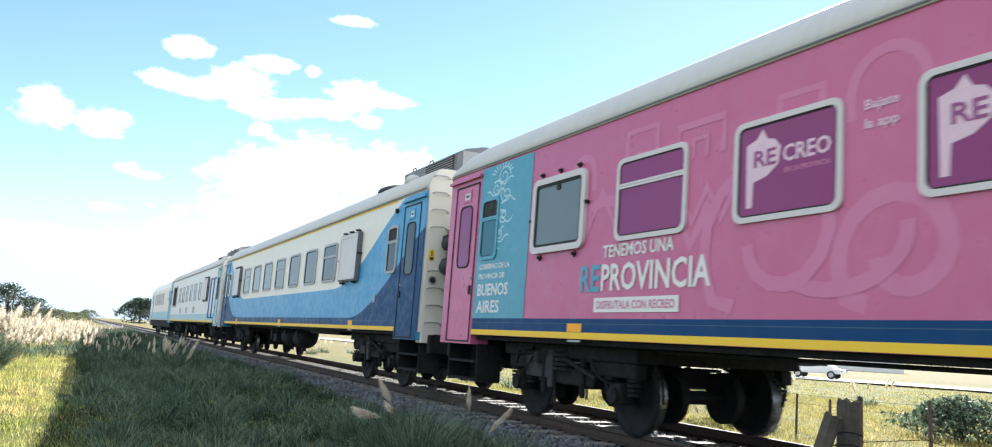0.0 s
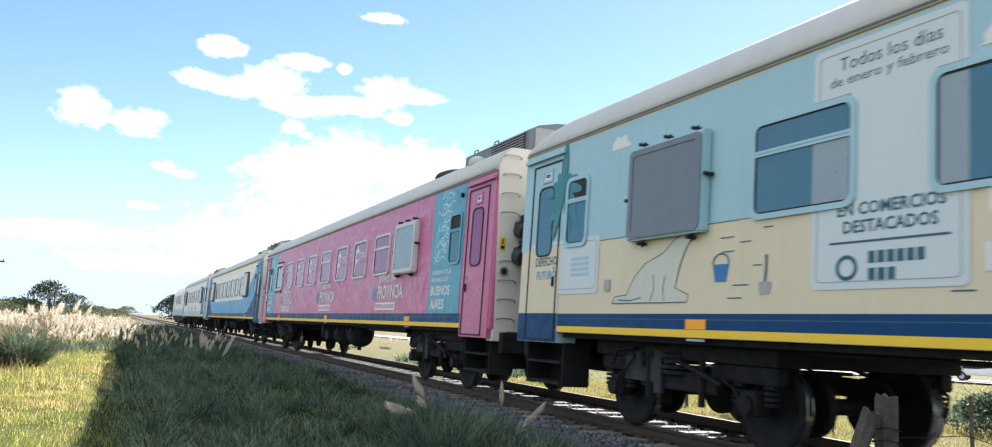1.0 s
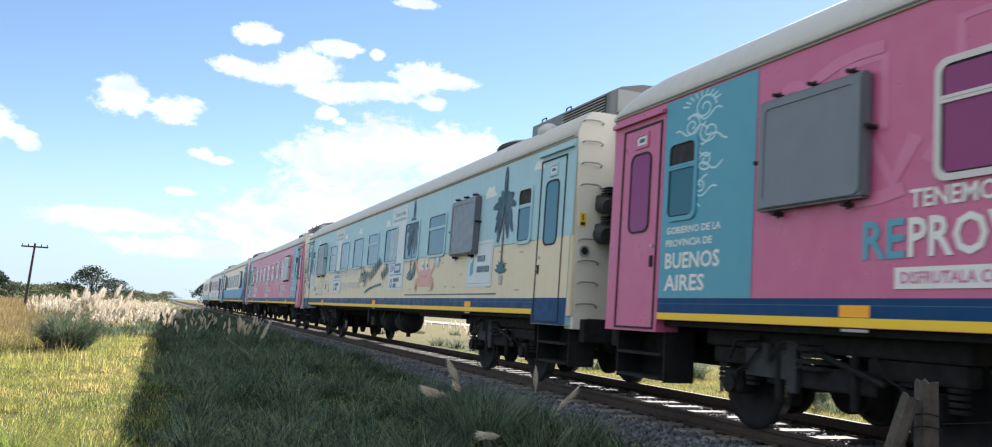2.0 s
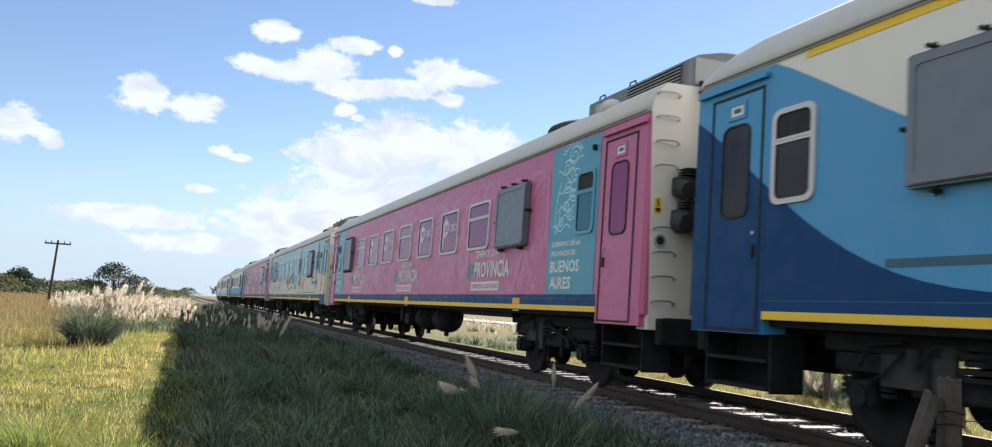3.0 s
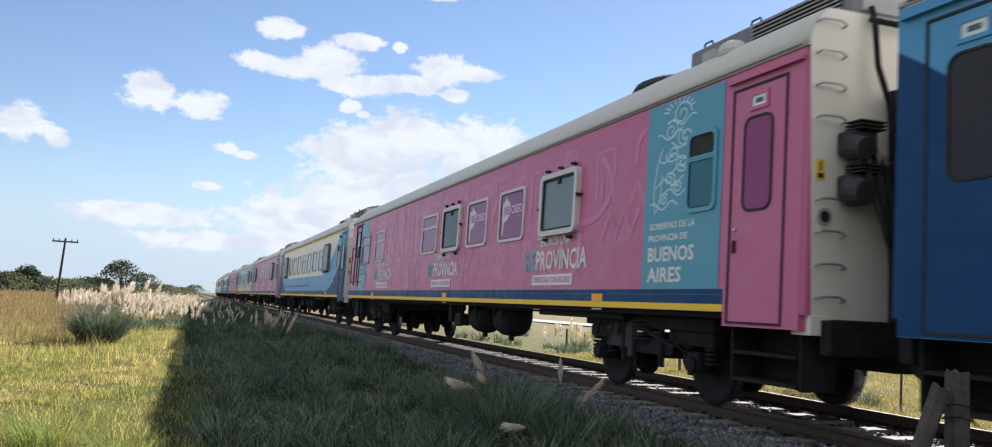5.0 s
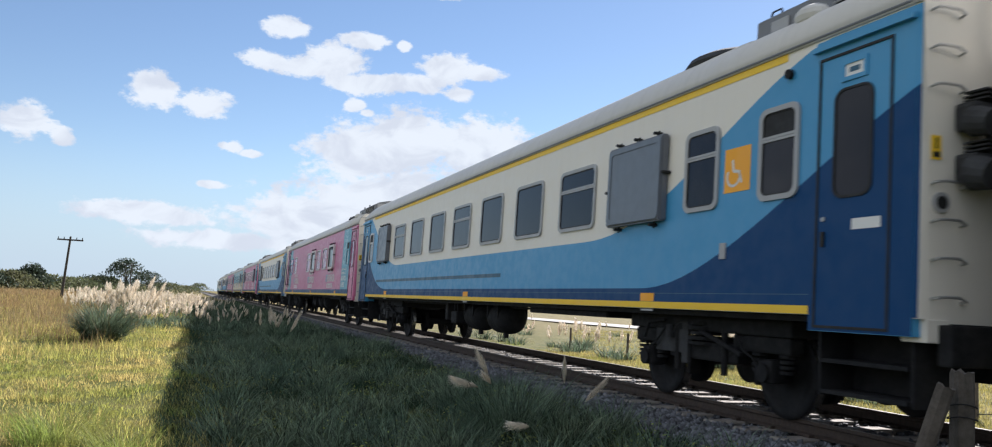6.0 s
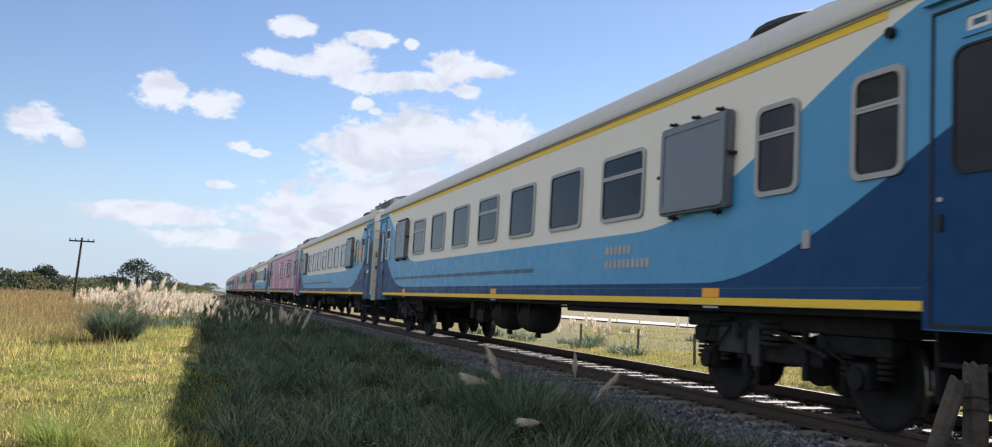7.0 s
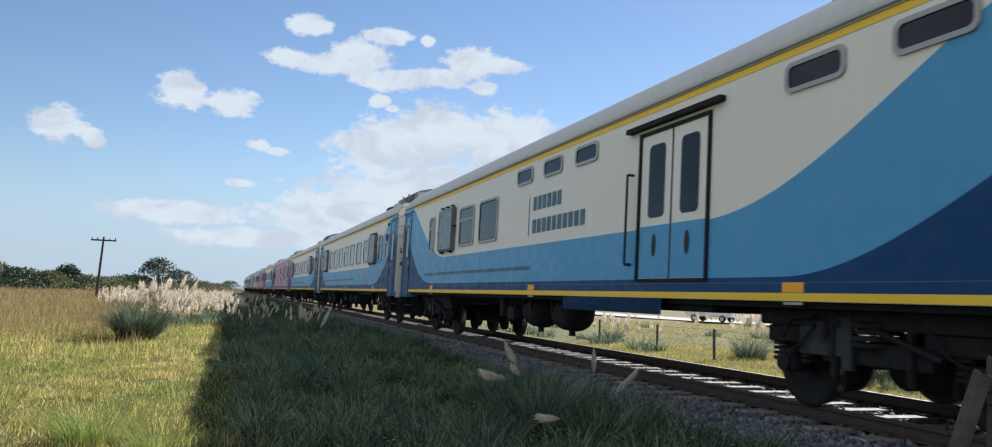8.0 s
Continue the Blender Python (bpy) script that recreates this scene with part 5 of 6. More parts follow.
    part("hatch", flat_bar(2.35, 2.47, 1.62, 1.76, 0.02), TAUPE, car)
    part("hatch", flat_bar(20.42, 20.54, 1.58, 1.74, 0.02), TAUPE, car)
    return car


def vent_window(car, u0, u1, z0=3.27, z1=3.60):
    w = part("vent_window", ring(round_rect(u0, u1, z0, z1, 0.10), round_rect(u0 + 0.05, u1 - 0.05, z0 + 0.05, z1 - 0.05, 0.07), 0.0, 0.028), TAUPE, car)
    part("pane", flat([round_rect(u0 + 0.04, u1 - 0.04, z0 + 0.04, z1 - 0.04, 0.07)], 0.011), DARK_GLASS, w)


def baggage_coach(k):
    car = coach(k, "cream and blue baggage coach with double loading doors", CREAM, -0.3)
    part("light_blue_field", band(0.0, UNITS, 1.335, wave_light, 0.003, 90), SKY_BLUE, car)
    part("deep_blue_sweep", band(0.0, UNITS, 1.087, lambda u: wave_dark(u), 0.005, 90), NAVY, car)
    part("yellow_line", band(1.7, 21.4, 3.672, 3.755, 0.005), YELLOW, car)
    part("blue_pinstripe", band(3.2, 11.6, 1.56, 1.635, 0.006), SLATE, car)
    stripes(car)
    d = end_door(car, True, SKY_BLUE, None, SKY_BLUE, DARK_GLASS)
    part("lower_panel", band(0.05, 1.2, 0.935, wave_dark, 0.0095, 12), NAVY, d)
    window(car, 3.55, 4.13, TAUPE, DARK_GLASS, True)
    window_guard(car, 4.90, 6.25, GUARD, GUARD_RIM)
    window(car, 6.62, 7.85, TAUPE, DARK_GLASS, True)
    window(car, 8.24, 9.56, TAUPE, DARK_GLASS)
    for u in (10.68, 12.08, 13.48, 18.77, 20.2):
        vent_window(car, u, u + 0.86)
    part("brand_rule", flat([rect(11.40, 11.43, 2.22, 2.98)], 0.0075), SLATE, car)
    word_blocks(car, "brand_letter", 11.58, 2.70, 1.38, 0.26, (6,), SLATE, 0.0075)
    word_blocks(car, "brand_letter", 11.58, 2.26, 2.38, 0.26, (10,), SLATE, 0.0075)
    door = part("double_door", ring(rect(15.70, 17.44, 1.30, 3.41), rect(15.75, 17.39, 1.34, 3.36), 0.0, 0.03), IRON, car, "double loading doors, cream over blue")
    for a, b in ((15.78, 16.55), (16.59, 17.36)):
        leaf = part("leaf", flat_bar(a, b, 1.34, 3.36, 0.008), CREAM, door)
        part("leaf_blue", flat([rect(a, b, 1.345, 2.07)], 0.0105), SKY_BLUE, leaf)
        part("pane", flat([round_rect((a + b) / 2 - 0.19, (a + b) / 2 + 0.23, 2.18, 3.20, 0.08)], 0.0135), DARK_GLASS, leaf)
        part("handle", flat([oval((a + b) / 2, 1.80, 0.06, 0.16)], 0.0135), BLACK, leaf)
    part("door_gap", flat_bar(16.552, 16.588, 1.34, 3.36, 0.012), BLACK, door)
    part("drip_bar", flat_bar(15.4, 17.7, 3.46, 3.53, 0.09), IRON, door)
    part("grab_rail", add_path(bmesh.new(), [on_side(15.52, 1.55, 0.0), on_side(15.52, 1.55, 0.10), on_side(15.52, 2.85, 0.10), on_side(15.52, 2.85, 0.0)], 0.02), BLACK, door)
    part("skirt", flat_bar(13.2, 16.4, 0.86, 1.08, 0.0), NAVY, car)
    return car


def locomotive(k):
    """Diesel locomotive at the head: long hood body with cab, grilles and side windows."""
    loco = thing("locomotive", "white and blue diesel locomotive at the head of the train", "locomotive")
    bm = bmesh.new()
    prof = [(-1.45, 1.1), (-1.45, 3.5), (-1.1, 4.05), (-0.4, 4.25), (0.4, 4.25), (1.1, 4.05), (1.45, 3.5), (1.45, 1.1)]
    ends = [[bm.verts.new((x, y + (0.0 if y < -1 else -0.9 * max(0, (z - 2.2)) / 2), z)) for x, z in prof] for y in (-19.5, 0.0)]
    for i in range(len(prof)):
        j = (i + 1) % len(prof)
        bm.faces.new((ends[0][i], ends[0][j], ends[1][j], ends[1][i]))
    bm.faces.new(ends[0])
    bm.faces.new(ends[1])
    bmesh.ops.recalc_face_normals(bm, faces=bm.faces)
    bmesh.ops.bevel(bm, geom=bm.edges[:], offset=0.05, segments=2, affect="EDGES")
    part("body", bm, CREAM, loco)
    part("blue_field", box(-1.462, 1.462, -19.4, -0.1, 1.15, 1.75), PALE_BLUE, loco)
    part("underframe", box(-1.35, 1.35, -19.3, -0.3, 0.6, 1.1, 0.03), IRON, loco)
    for y in (-3.6, -15.9):
        b = part("bogie", MESHES["bogie"], None, loco)
        b.location.y = y
        for e in (-1, 1):
            for s in (-1, 1):
                w = part("wheel", WHEEL, None, b)
                w.location = (s * 0.865, e * 1.25, 0.455)
                w.rotation_euler = (0, 0, 0 if s > 0 else math.pi)
    part("fuel_tank", box(-1.3, 1.3, -11.8, -7.4, 0.3, 0.62, 0.08), IRON, loco)
    for y in (-2.2, -17.8):
        part("cab_window", box(-1.472, 1.472, y - 0.4, y + 0.4, 2.55, 3.2, 0.02), DARK_GLASS, loco)
        part("cab_door", box(-1.468, 1.468, y - 1.25, y - 0.65, 1.25, 3.25, 0.01), SKY_BLUE, loco)
    for i in range(6):
        part("grille", box(-1.47, 1.47, -6.2 - i * 1.5, -5.2 - i * 1.5, 2.3, 3.2, 0.01), TAUPE, loco)
    part("exhaust", box(-0.4, 0.4, -10.2, -9.2, 4.2, 4.4, 0.05), IRON, loco)
    COACHES.append((loco, k))
    return loco


def service_coach(k):
    """Pale service coach behind the locomotive: half-open windows, low vents, a loading opening and blue door rails."""
    car = coach(k, "pale white service coach coupled behind the locomotive", WHITE, 0.0, 1.04)
    part("pale_band", band(0.0, UNITS, 1.17, 1.50, 0.003), PALE_BLUE, car)
    stripes(car, dark=False)
    opening = part("loading_opening", ring(rect(2.3, 4.6, 2.0, 3.4), rect(2.4, 4.5, 2.1, 3.3), 0.0, 0.04), TAUPE, car, "dark loading opening")
    # no real shutter: a dark sheet painted in for the opening's unlit inside
    part("shutter", flat([rect(2.39, 4.51, 2.09, 3.31)], 0.006), IRON, opening)
    for i in range(6):
        a = 6.0 + 1.9 * i
        win = window(car, a, a + 0.85, TAUPE, GREY_GLASS, True)
        part("lowered_light", flat([rect(a + 0.07, a + 0.78, 2.30, 2.62)], 0.0125), DARK_GLASS, win)
    for u in (7.0, 10.2, 13.6):
        part("vent", flat_bar(u, u + 0.8, 1.58, 1.92, 0.015), TAUPE, car)
    window_guard(car, 17.93, 19.30, PALE_FRAME, GUARD_RIM)
    for front in (True, False):
        end_door(car, front, PALE_BLUE, None, PALE_BLUE, DARK_GLASS)
    for u in (20.6, 21.6):
        part("grab_rail", add_path(bmesh.new(), [on_side(u, 1.3, 0.0), on_side(u, 1.3, 0.10), on_side(u, 3.2, 0.10), on_side(u, 3.2, 0.0)], 0.03), SIGN_BLUE, car, "blue grab rail")
    return car


service_coach(-1)
locomotive(-1.808)
blue_coach(0, "cream and light blue coach with pale guarded windows", faded=True)
pink_coach(1, "pink film-wrapped coach with teal panels and plum windows", False)
beach_coach(2)
pink_coach(3, "pink film-wrapped coach with grey sheet window guards", True)
blue_coach(4, "cream and blue coach with a yellow roof line")
pink_kitchen_coach(5)
accessible = blue_coach(6, "cream and blue coach with an orange accessibility sign", True)
plate = part("access_sign", flat([rect(20.44, 20.88, 2.40, 2.90)], 0.0075), ORANGE, accessible, "orange accessibility sign")
wheelchair = stroke([(20.60 + 0.11 * math.cos(a), 2.58 + 0.11 * math.sin(a)) for a in [2.6 + i * 0.42 for i in range(10)]], 0.03) + stroke([(20.58, 2.76), (20.60, 2.64), (20.70, 2.62), (20.74, 2.50)], 0.035)
part("access_mark", flat(wheelchair, 0.0100), WHITE, plate)
part("door_notice", flat([rect(22.30, 22.62, 1.86, 1.96)], 0.0125), WHITE, accessible, "white notice on the door")
seven = blue_coach(7, "cream and blue coach with two narrow end windows", True)
word_blocks(seven, "brand_letter", 16.35, 1.76, 0.75, 0.12, (6,), TAUPE)
word_blocks(seven, "brand_letter", 16.35, 1.56, 1.25, 0.12, (10,), TAUPE)
baggage_coach(8)


# ---- plants ----
def leaf_material(name, colour, second, scale, vary, translucent, rough=0.7):
    return material(name, colour, rough, second=second, scale=scale, amount=0.9, fine=3.0, vary=vary, translucent=translucent, specular=0.25)


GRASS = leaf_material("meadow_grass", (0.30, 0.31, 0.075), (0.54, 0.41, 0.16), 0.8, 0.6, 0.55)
# bank grass: the train's shade is put into its colour, darker and bluer
LUSH_SHADED = leaf_material("shaded_lush_bank_grass", (0.023, 0.050, 0.027), (0.056, 0.081, 0.042), 0.9, 0.85, 0.35)
DRY = leaf_material("dry_reddish_grass", (0.24, 0.145, 0.075), (0.33, 0.28, 0.12), 0.6, 0.6, 0.4)
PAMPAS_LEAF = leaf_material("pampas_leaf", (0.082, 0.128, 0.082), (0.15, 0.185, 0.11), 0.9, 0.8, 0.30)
PLUME = leaf_material("pampas_plume", (0.82, 0.75, 0.63), (0.74, 0.65, 0.52), 1.2, 0.2, 0.5)
# distance haze is put into both tree colours: bluish here, paler in the next
TREE_LEAF = leaf_material("tree_foliage", (0.045, 0.066, 0.046), (0.065, 0.085, 0.055), 0.3, 0.45, 0.2)
HAZED_LEAF = leaf_material("hazed_far_foliage", (0.10, 0.125, 0.065), (0.17, 0.165, 0.085), 0.1, 0.5, 0.3)
FIELD = leaf_material("field_grass", (0.28, 0.25, 0.075), (0.36, 0.305, 0.12), 0.3, 0.45, 0.5)
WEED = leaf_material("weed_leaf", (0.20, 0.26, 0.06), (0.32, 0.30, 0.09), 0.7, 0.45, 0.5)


def tri_mesh(name, verts, tris, mat):
    me = bpy.data.meshes.new(name)
    verts, tris = np.asarray(verts, np.float32), np.asarray(tris, np.int32)
    me.vertices.add(len(verts))
    me.vertices.foreach_set("co", verts.ravel())
    me.loops.add(tris.size)
    me.loops.foreach_set("vertex_index", tris.ravel())
    me.polygons.add(len(tris))
    me.polygons.foreach_set("loop_start", np.arange(0, tris.size, 3, dtype=np.int32))
    me.update(calc_edges=True)
    me.materials.append(mat)
    return me


def strips(base, heading, length, width, lift, droop, segs):
    """Blades as tapering arched strips. base (n,3); heading in radians; lift: start slope; droop: how far it bends over."""
    n = len(base)
    s = np.linspace(0, 1, segs + 1)[None, :]
    ang = lift[:, None] - droop[:, None] * s
    step = length[:, None] / segs
    dr = np.cumsum(np.cos(ang) * step, 1) - np.cos(ang) * step
    dz = np.cumsum(np.sin(ang) * step, 1) - np.sin(ang) * step
    cx = base[:, 0:1] + dr * np.cos(heading)[:, None]
    cy = base[:, 1:2] + dr * np.sin(heading)[:, None]
    cz = base[:, 2:3] + dz
    w = width[:, None] * (1 - s ** 1.5) * 0.5
    # blades face about at random
    face = heading + np.pi / 2 + rng.uniform(-0.9, 0.9, n)
    wx, wy = np.cos(face)[:, None] * w, np.sin(face)[:, None] * w
    a = np.stack([cx - wx, cy - wy, cz], -1)
    b = np.stack([cx + wx, cy + wy, cz], -1)
    verts = np.concatenate([a[:, :-1], b[:, :-1], a[:, -1:]], 1).reshape(-1, 3)
    per = 2 * segs + 1
    tri = []
    for i in range(segs - 1):
        tri += [(i, segs + i, segs + i + 1), (i, segs + i + 1, i + 1)]
    tri.append((segs - 1, 2 * segs - 1, 2 * segs))
    tris = (np.array(tri)[None] + (np.arange(n) * per)[:, None, None]).reshape(-1, 3)
    return verts, tris


def join(pieces):
    verts, tris, n = [], [], 0
    for v, t in pieces:
        verts.append(v)
        tris.append(t + n)
        n += len(v)
    return np.concatenate(verts), np.concatenate(tris)


def sward(n, x0, x1, y0, y1, hmin, hmax, width, keep=None, clump=0.5):
    """Grass blades strewn over a stretch, in uneven tufts."""
    x, y = rng.uniform(x0, x1, n), y0 + (y1 - y0) * rng.uniform(0, 1, n)
    ok = np.ones(n, bool) if keep is None else keep(x, y)
    dens = 0.5 + 0.5 * bumps(x * 3, y * 3, 1.1, 0.7)
    ok &= rng.uniform(0, 1, n) < (1 - clump) + clump * dens
    x, y, dens = x[ok], y[ok], dens[ok]
    m = len(x)
    h = (hmin + (hmax - hmin) * rng.uniform(0, 1, m) ** 1.6) * (0.6 + 0.8 * dens)
    base = np.stack([x, y, ground_z(x, y) - 0.02], -1)
    return strips(base, rng.uniform(0, 2 * np.pi, m), h, np.full(m, width) * rng.uniform(0.7, 1.4, m), rng.uniform(0.9, 1.5, m), rng.uniform(0.1, 1.2, m), 2)


def in_view(x, y):
    return x > -0.26 * y - 1.0


def off_bank(x, y):
    return in_view(x, y) & (x < 5.0 + 0.15 * np.sin(y * 1.7) + 0.12 * np.sin(y * 4.3) - 0.35 * np.exp(-((y - 10) / 2.5) ** 2))


def stuff(name, pieces, mat, label, category):
    v, t = join(pieces)
    return tagged(new(name, tri_mesh(name, v, t, mat)), label, category, kind="stuff")


stuff("meadow_grass", [
    sward(120000, -6, 0.6, 5, 20, 0.035, 0.13, 0.011, off_bank, 0.8),
    sward(110000, -14, 1.2, 20, 48, 0.05, 0.17, 0.015, off_bank, 0.8),
    sward(60000, -32, 0.5, 48, 110, 0.12, 0.35, 0.03, off_bank),
    sward(30000, -16, -0.5, 20, 36, 0.18, 0.48, 0.011, lambda x, y: off_bank(x, y) & (bumps(x, y, 0.7, 9) > -0.1), 0.9),
    sward(5000, -8, 0.5, 7.5, 12, 0.20, 0.42, 0.009, lambda x, y: off_bank(x, y) & (bumps(x, y, 2.1, 3) > 0.35)),
], GRASS, "short sunlit yellow-green meadow grass", "grass")
# longer grass, coloured for shade, over the strip that the train's shadow covers
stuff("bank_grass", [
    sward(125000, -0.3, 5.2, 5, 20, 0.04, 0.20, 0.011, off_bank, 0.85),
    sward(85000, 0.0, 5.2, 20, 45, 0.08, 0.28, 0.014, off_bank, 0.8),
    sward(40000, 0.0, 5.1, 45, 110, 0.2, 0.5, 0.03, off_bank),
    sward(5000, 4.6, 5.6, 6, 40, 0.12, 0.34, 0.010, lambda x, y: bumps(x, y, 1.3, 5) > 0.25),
], LUSH_SHADED, "long dark green grass on the railway bank", "grass")
stuff("dry_grass", [
    sward(80000, -22, -1.8, 19, 75, 0.22, 0.80, 0.013, lambda x, y: in_view(x, y) & (x < -0.085 * y + 0.2 + 1.5 * bumps(x, y, 0.5, 2)) & (y > 25 + 5 * bumps(x, y, 0.45, 6)), 0.85),
    sward(35000, -45, -6, 75, 170, 0.4, 0.9, 0.035, in_view),
    sward(14000, -14, -1.8, 17, 42, 0.15, 0.5, 0.011, lambda x, y: in_view(x, y) & (bumps(x, y, 0.8, 1) > 0.15) & (rng.uniform(0, 1, x.shape) < (y - 14) / 30), 0.7),
], DRY, "tall dry reddish grass in the meadow", "grass")
stuff("field_grass", [
    sward(150000, 9.6, 30, 5, 32, 0.06, 0.16, 0.018, clump=0.25),
    sward(70000, 12, 60, 20, 70, 0.06, 0.16, 0.04, lambda x, y: (y < 2.2 * x) & (x + 0.45 * y < 72)),
], FIELD, "rough yellow-green grass beyond the track", "grass")
stuff("trackside_weeds", [
    sward(30000, 9.2, 10.9, 5, 45, 0.08, 0.30, 0.024, clump=0.8),
    sward(9000, 10.8, 15.5, 6, 40, 0.10, 0.32, 0.014, lambda x, y: bumps(x, y, 0.9, 4) > 0.35),
], WEED, "leafy green weeds beside the far rail", "weeds")


def leaflets(n, x0, x1, y0, y1, size, low, high):
    """Small broad herb leaves lying above the grass, in patches."""
    x, y = rng.uniform(x0, x1, n), y0 + (y1 - y0) * rng.uniform(0, 1, n) ** 1.3
    ok = bumps(x, y, 1.9, 8) > rng.uniform(-0.1, 0.5, n)
    x, y = x[ok], y[ok]
    m = len(x)
    c = np.stack([x, y, ground_z(x, y) + rng.uniform(low, high, m)], -1)
    a = rng.uniform(0, 2 * np.pi, m)
    u = np.stack([np.cos(a), np.sin(a), rng.normal(0, 0.35, m)], -1) * (size * rng.uniform(0.6, 1.4, m))[:, None]
    v = np.stack([-np.sin(a), np.cos(a), rng.normal(0, 0.35, m)], -1) * (size * 0.5 * rng.uniform(0.6, 1.2, m))[:, None]
    verts = np.stack([c - u, c + v, c + u, c - v], 1).reshape(-1, 3)
    i = (np.arange(m) * 4)[:, None]
    return verts, np.concatenate([i + np.array([[0, 1, 2]]), i + np.array([[0, 2, 3]])], 0)


stuff("bank_herbs", [leaflets(16000, 0.3, 4.9, 6, 24, 0.022, 0.06, 0.20)], WEED, "small broad-leaved herbs among the bank grass", "herbs")


def hairs(n, root, tip, spread_r, size, thick=0.16):
    """A feathery plume from root to tip: many drooping hair strips round the axis."""
    root, tip = np.asarray(root, float), np.asarray(tip, float)
    s = rng.uniform(0, 1, n)
    fat = np.sin(np.pi * np.clip(s * 0.92 + 0.06, 0, 1)) ** 0.8 * spread_r
    a = rng.uniform(0, 2 * np.pi, n)
    axis = root + (tip - root) * s[:, None]
    out = np.stack([np.cos(a), np.sin(a), rng.uniform(-0.5, 0.3, n)], -1) * fat[:, None]
    d = (tip - root) / np.linalg.norm(tip - root)
    end = axis + out * 1.15 + d * size * 1.1 - np.array([0, 0, 1]) * (fat * rng.uniform(0, 0.8, n))[:, None]
    mid = axis + out * 0.45
    side = np.cross(out, d) + rng.normal(0, 1e-4, (n, 3))
    side = side / np.linalg.norm(side, axis=1, keepdims=True) * size * thick
    verts = np.stack([axis, mid - side, mid + side, end], 1).reshape(-1, 3)
    i = (np.arange(n) * 4)[:, None]
    tris = np.concatenate([i + np.array([[0, 1, 2]]), i + np.array([[1, 3, 2]])], 0)
    return verts, tris


def tuft(x, y, n, length, width, radius, segs=4):
    a = rng.uniform(0, 2 * np.pi, n)
    r = radius * np.sqrt(rng.uniform(0, 1, n))
    bx, by = x + r * np.cos(a), y + r * np.sin(a)
    base = np.stack([bx, by, ground_z(bx, by) - 0.03], -1)
    return strips(base, a + rng.normal(0, 0.5, n), length * rng.uniform(0.5, 1.15, n), np.full(n, width), rng.uniform(0.8, 1.5, n), rng.uniform(0.7, 2.1, n), segs)


def stalk(root, tip, r=0.006):
    a, b = np.asarray(root, float), np.asarray(tip, float)
    v = np.array([a + (r, 0, 0), a + (-r * 0.5, r * 0.87, 0), a + (-r * 0.5, -r * 0.87, 0), b + (r * .7, 0, 0), b + (-r * 0.4, r * 0.6, 0), b + (-r * 0.4, -r * 0.6, 0)])
    t = np.array([(0, 1, 4), (0, 4, 3), (1, 2, 5), (1, 5, 4), (2, 0, 3), (2, 3, 5)])
    return v, t


def plume_mesh(root, foot, tip, n, fat, size):
    return tri_mesh("plume", *join([stalk(foot, tip, 0.003), hairs(n, foot, tip, fat * 1.25, size, 0.032)]), PLUME)


def pampas_clump(x, y, n, length, plumes, label, width=0.009, radius=0.25, segs=5, mat=None):
    """plumes: rows of (foot xyz, tip xyz)."""
    p = thing("pampas_clump", label, "pampas grass", "pampas clumps")
    part("leaves", tri_mesh("leaves", *tuft(x, y, n, length, width, radius, segs), mat or PAMPAS_LEAF), None, p)
    for foot, tip, fat in plumes:
        root = (x + (foot[0] - x) * 0.3, y + (foot[1] - y) * 0.3, float(ground_z(x, y)))
        plume = part("plume", plume_mesh(root, foot, tip, 420, fat, 0.06 + fat * 0.5), None, p)
        part("stem", tri_mesh("stem", *stalk(root, foot, 0.004), PAMPAS_LEAF), None, plume)
    return p


def standing_plumes(x, y, n, h, seed, scale=1.0, spread=0.75, lean=0.0):
    r = random.Random(seed)
    g = float(ground_z(x, y))
    rows = []
    for _ in range(n):
        a, d = r.uniform(0, 6.28), r.uniform(0.1, 1.0) * spread
        fx, fy = x + d * math.cos(a), y + d * math.sin(a)
        fz = g + h * r.uniform(0.5, 0.9)
        ln = r.uniform(0.3, 0.52) * scale
        rows.append(((fx, fy, fz), (fx + r.uniform(0.0, 0.16) * math.cos(a) + lean * r.uniform(0.5, 1.2) + 0.03, fy + 0.1 * math.sin(a), fz + ln), r.uniform(0.06, 0.10) * scale))
    return rows


# the clump beside the ballast, with plumes hanging out over it
pampas_clump(3.55, 9.3, 1300, 0.95, [((3.29, 9.5, 0.22), (3.16, 9.5, 0.46), 0.045), ((3.10, 9.3, 0.10), (2.86, 9.3, 0.19), 0.075), ((3.28, 9.35, 0.13), (3.18, 9.3, 0.24), 0.04),
                                  ((4.26, 9.5, 0.14), (4.25, 9.5, 0.40), 0.03), ((4.30, 9.0, -0.02), (4.54, 9.0, 0.23), 0.045), ((3.34, 8.3, -0.19), (3.20, 8.3, -0.16), 0.07)],
             "green pampas clump with loose cream plumes beside ballast", radius=0.5)
pampas_clump(4.3, 8.7, 420, 0.55, [], "small green grass clump at the ballast edge", radius=0.35)
pampas_clump(2.75, 9.0, 700, 0.62, [], "low green grass clump on the bank", radius=0.45)
pampas_clump(-2.45, 28.0, 1500, 1.5, standing_plumes(-1.9, 28.6, 34, 1.75, 3, 0.8, 1.0), "large pampas clump with cream plumes in the meadow", width=0.018, radius=0.5)
pampas_clump(2.75, 29.0, 500, 0.9, standing_plumes(2.75, 29.0, 14, 0.85, 4, 0.6), "pampas clump with thin plumes on the bank", width=0.016, radius=0.4)
pampas_clump(2.3, 24.5, 400, 0.7, standing_plumes(2.5, 26.0, 5, 0.7, 14, 0.55), "pampas clump with few plumes on the bank", width=0.014, radius=0.4)
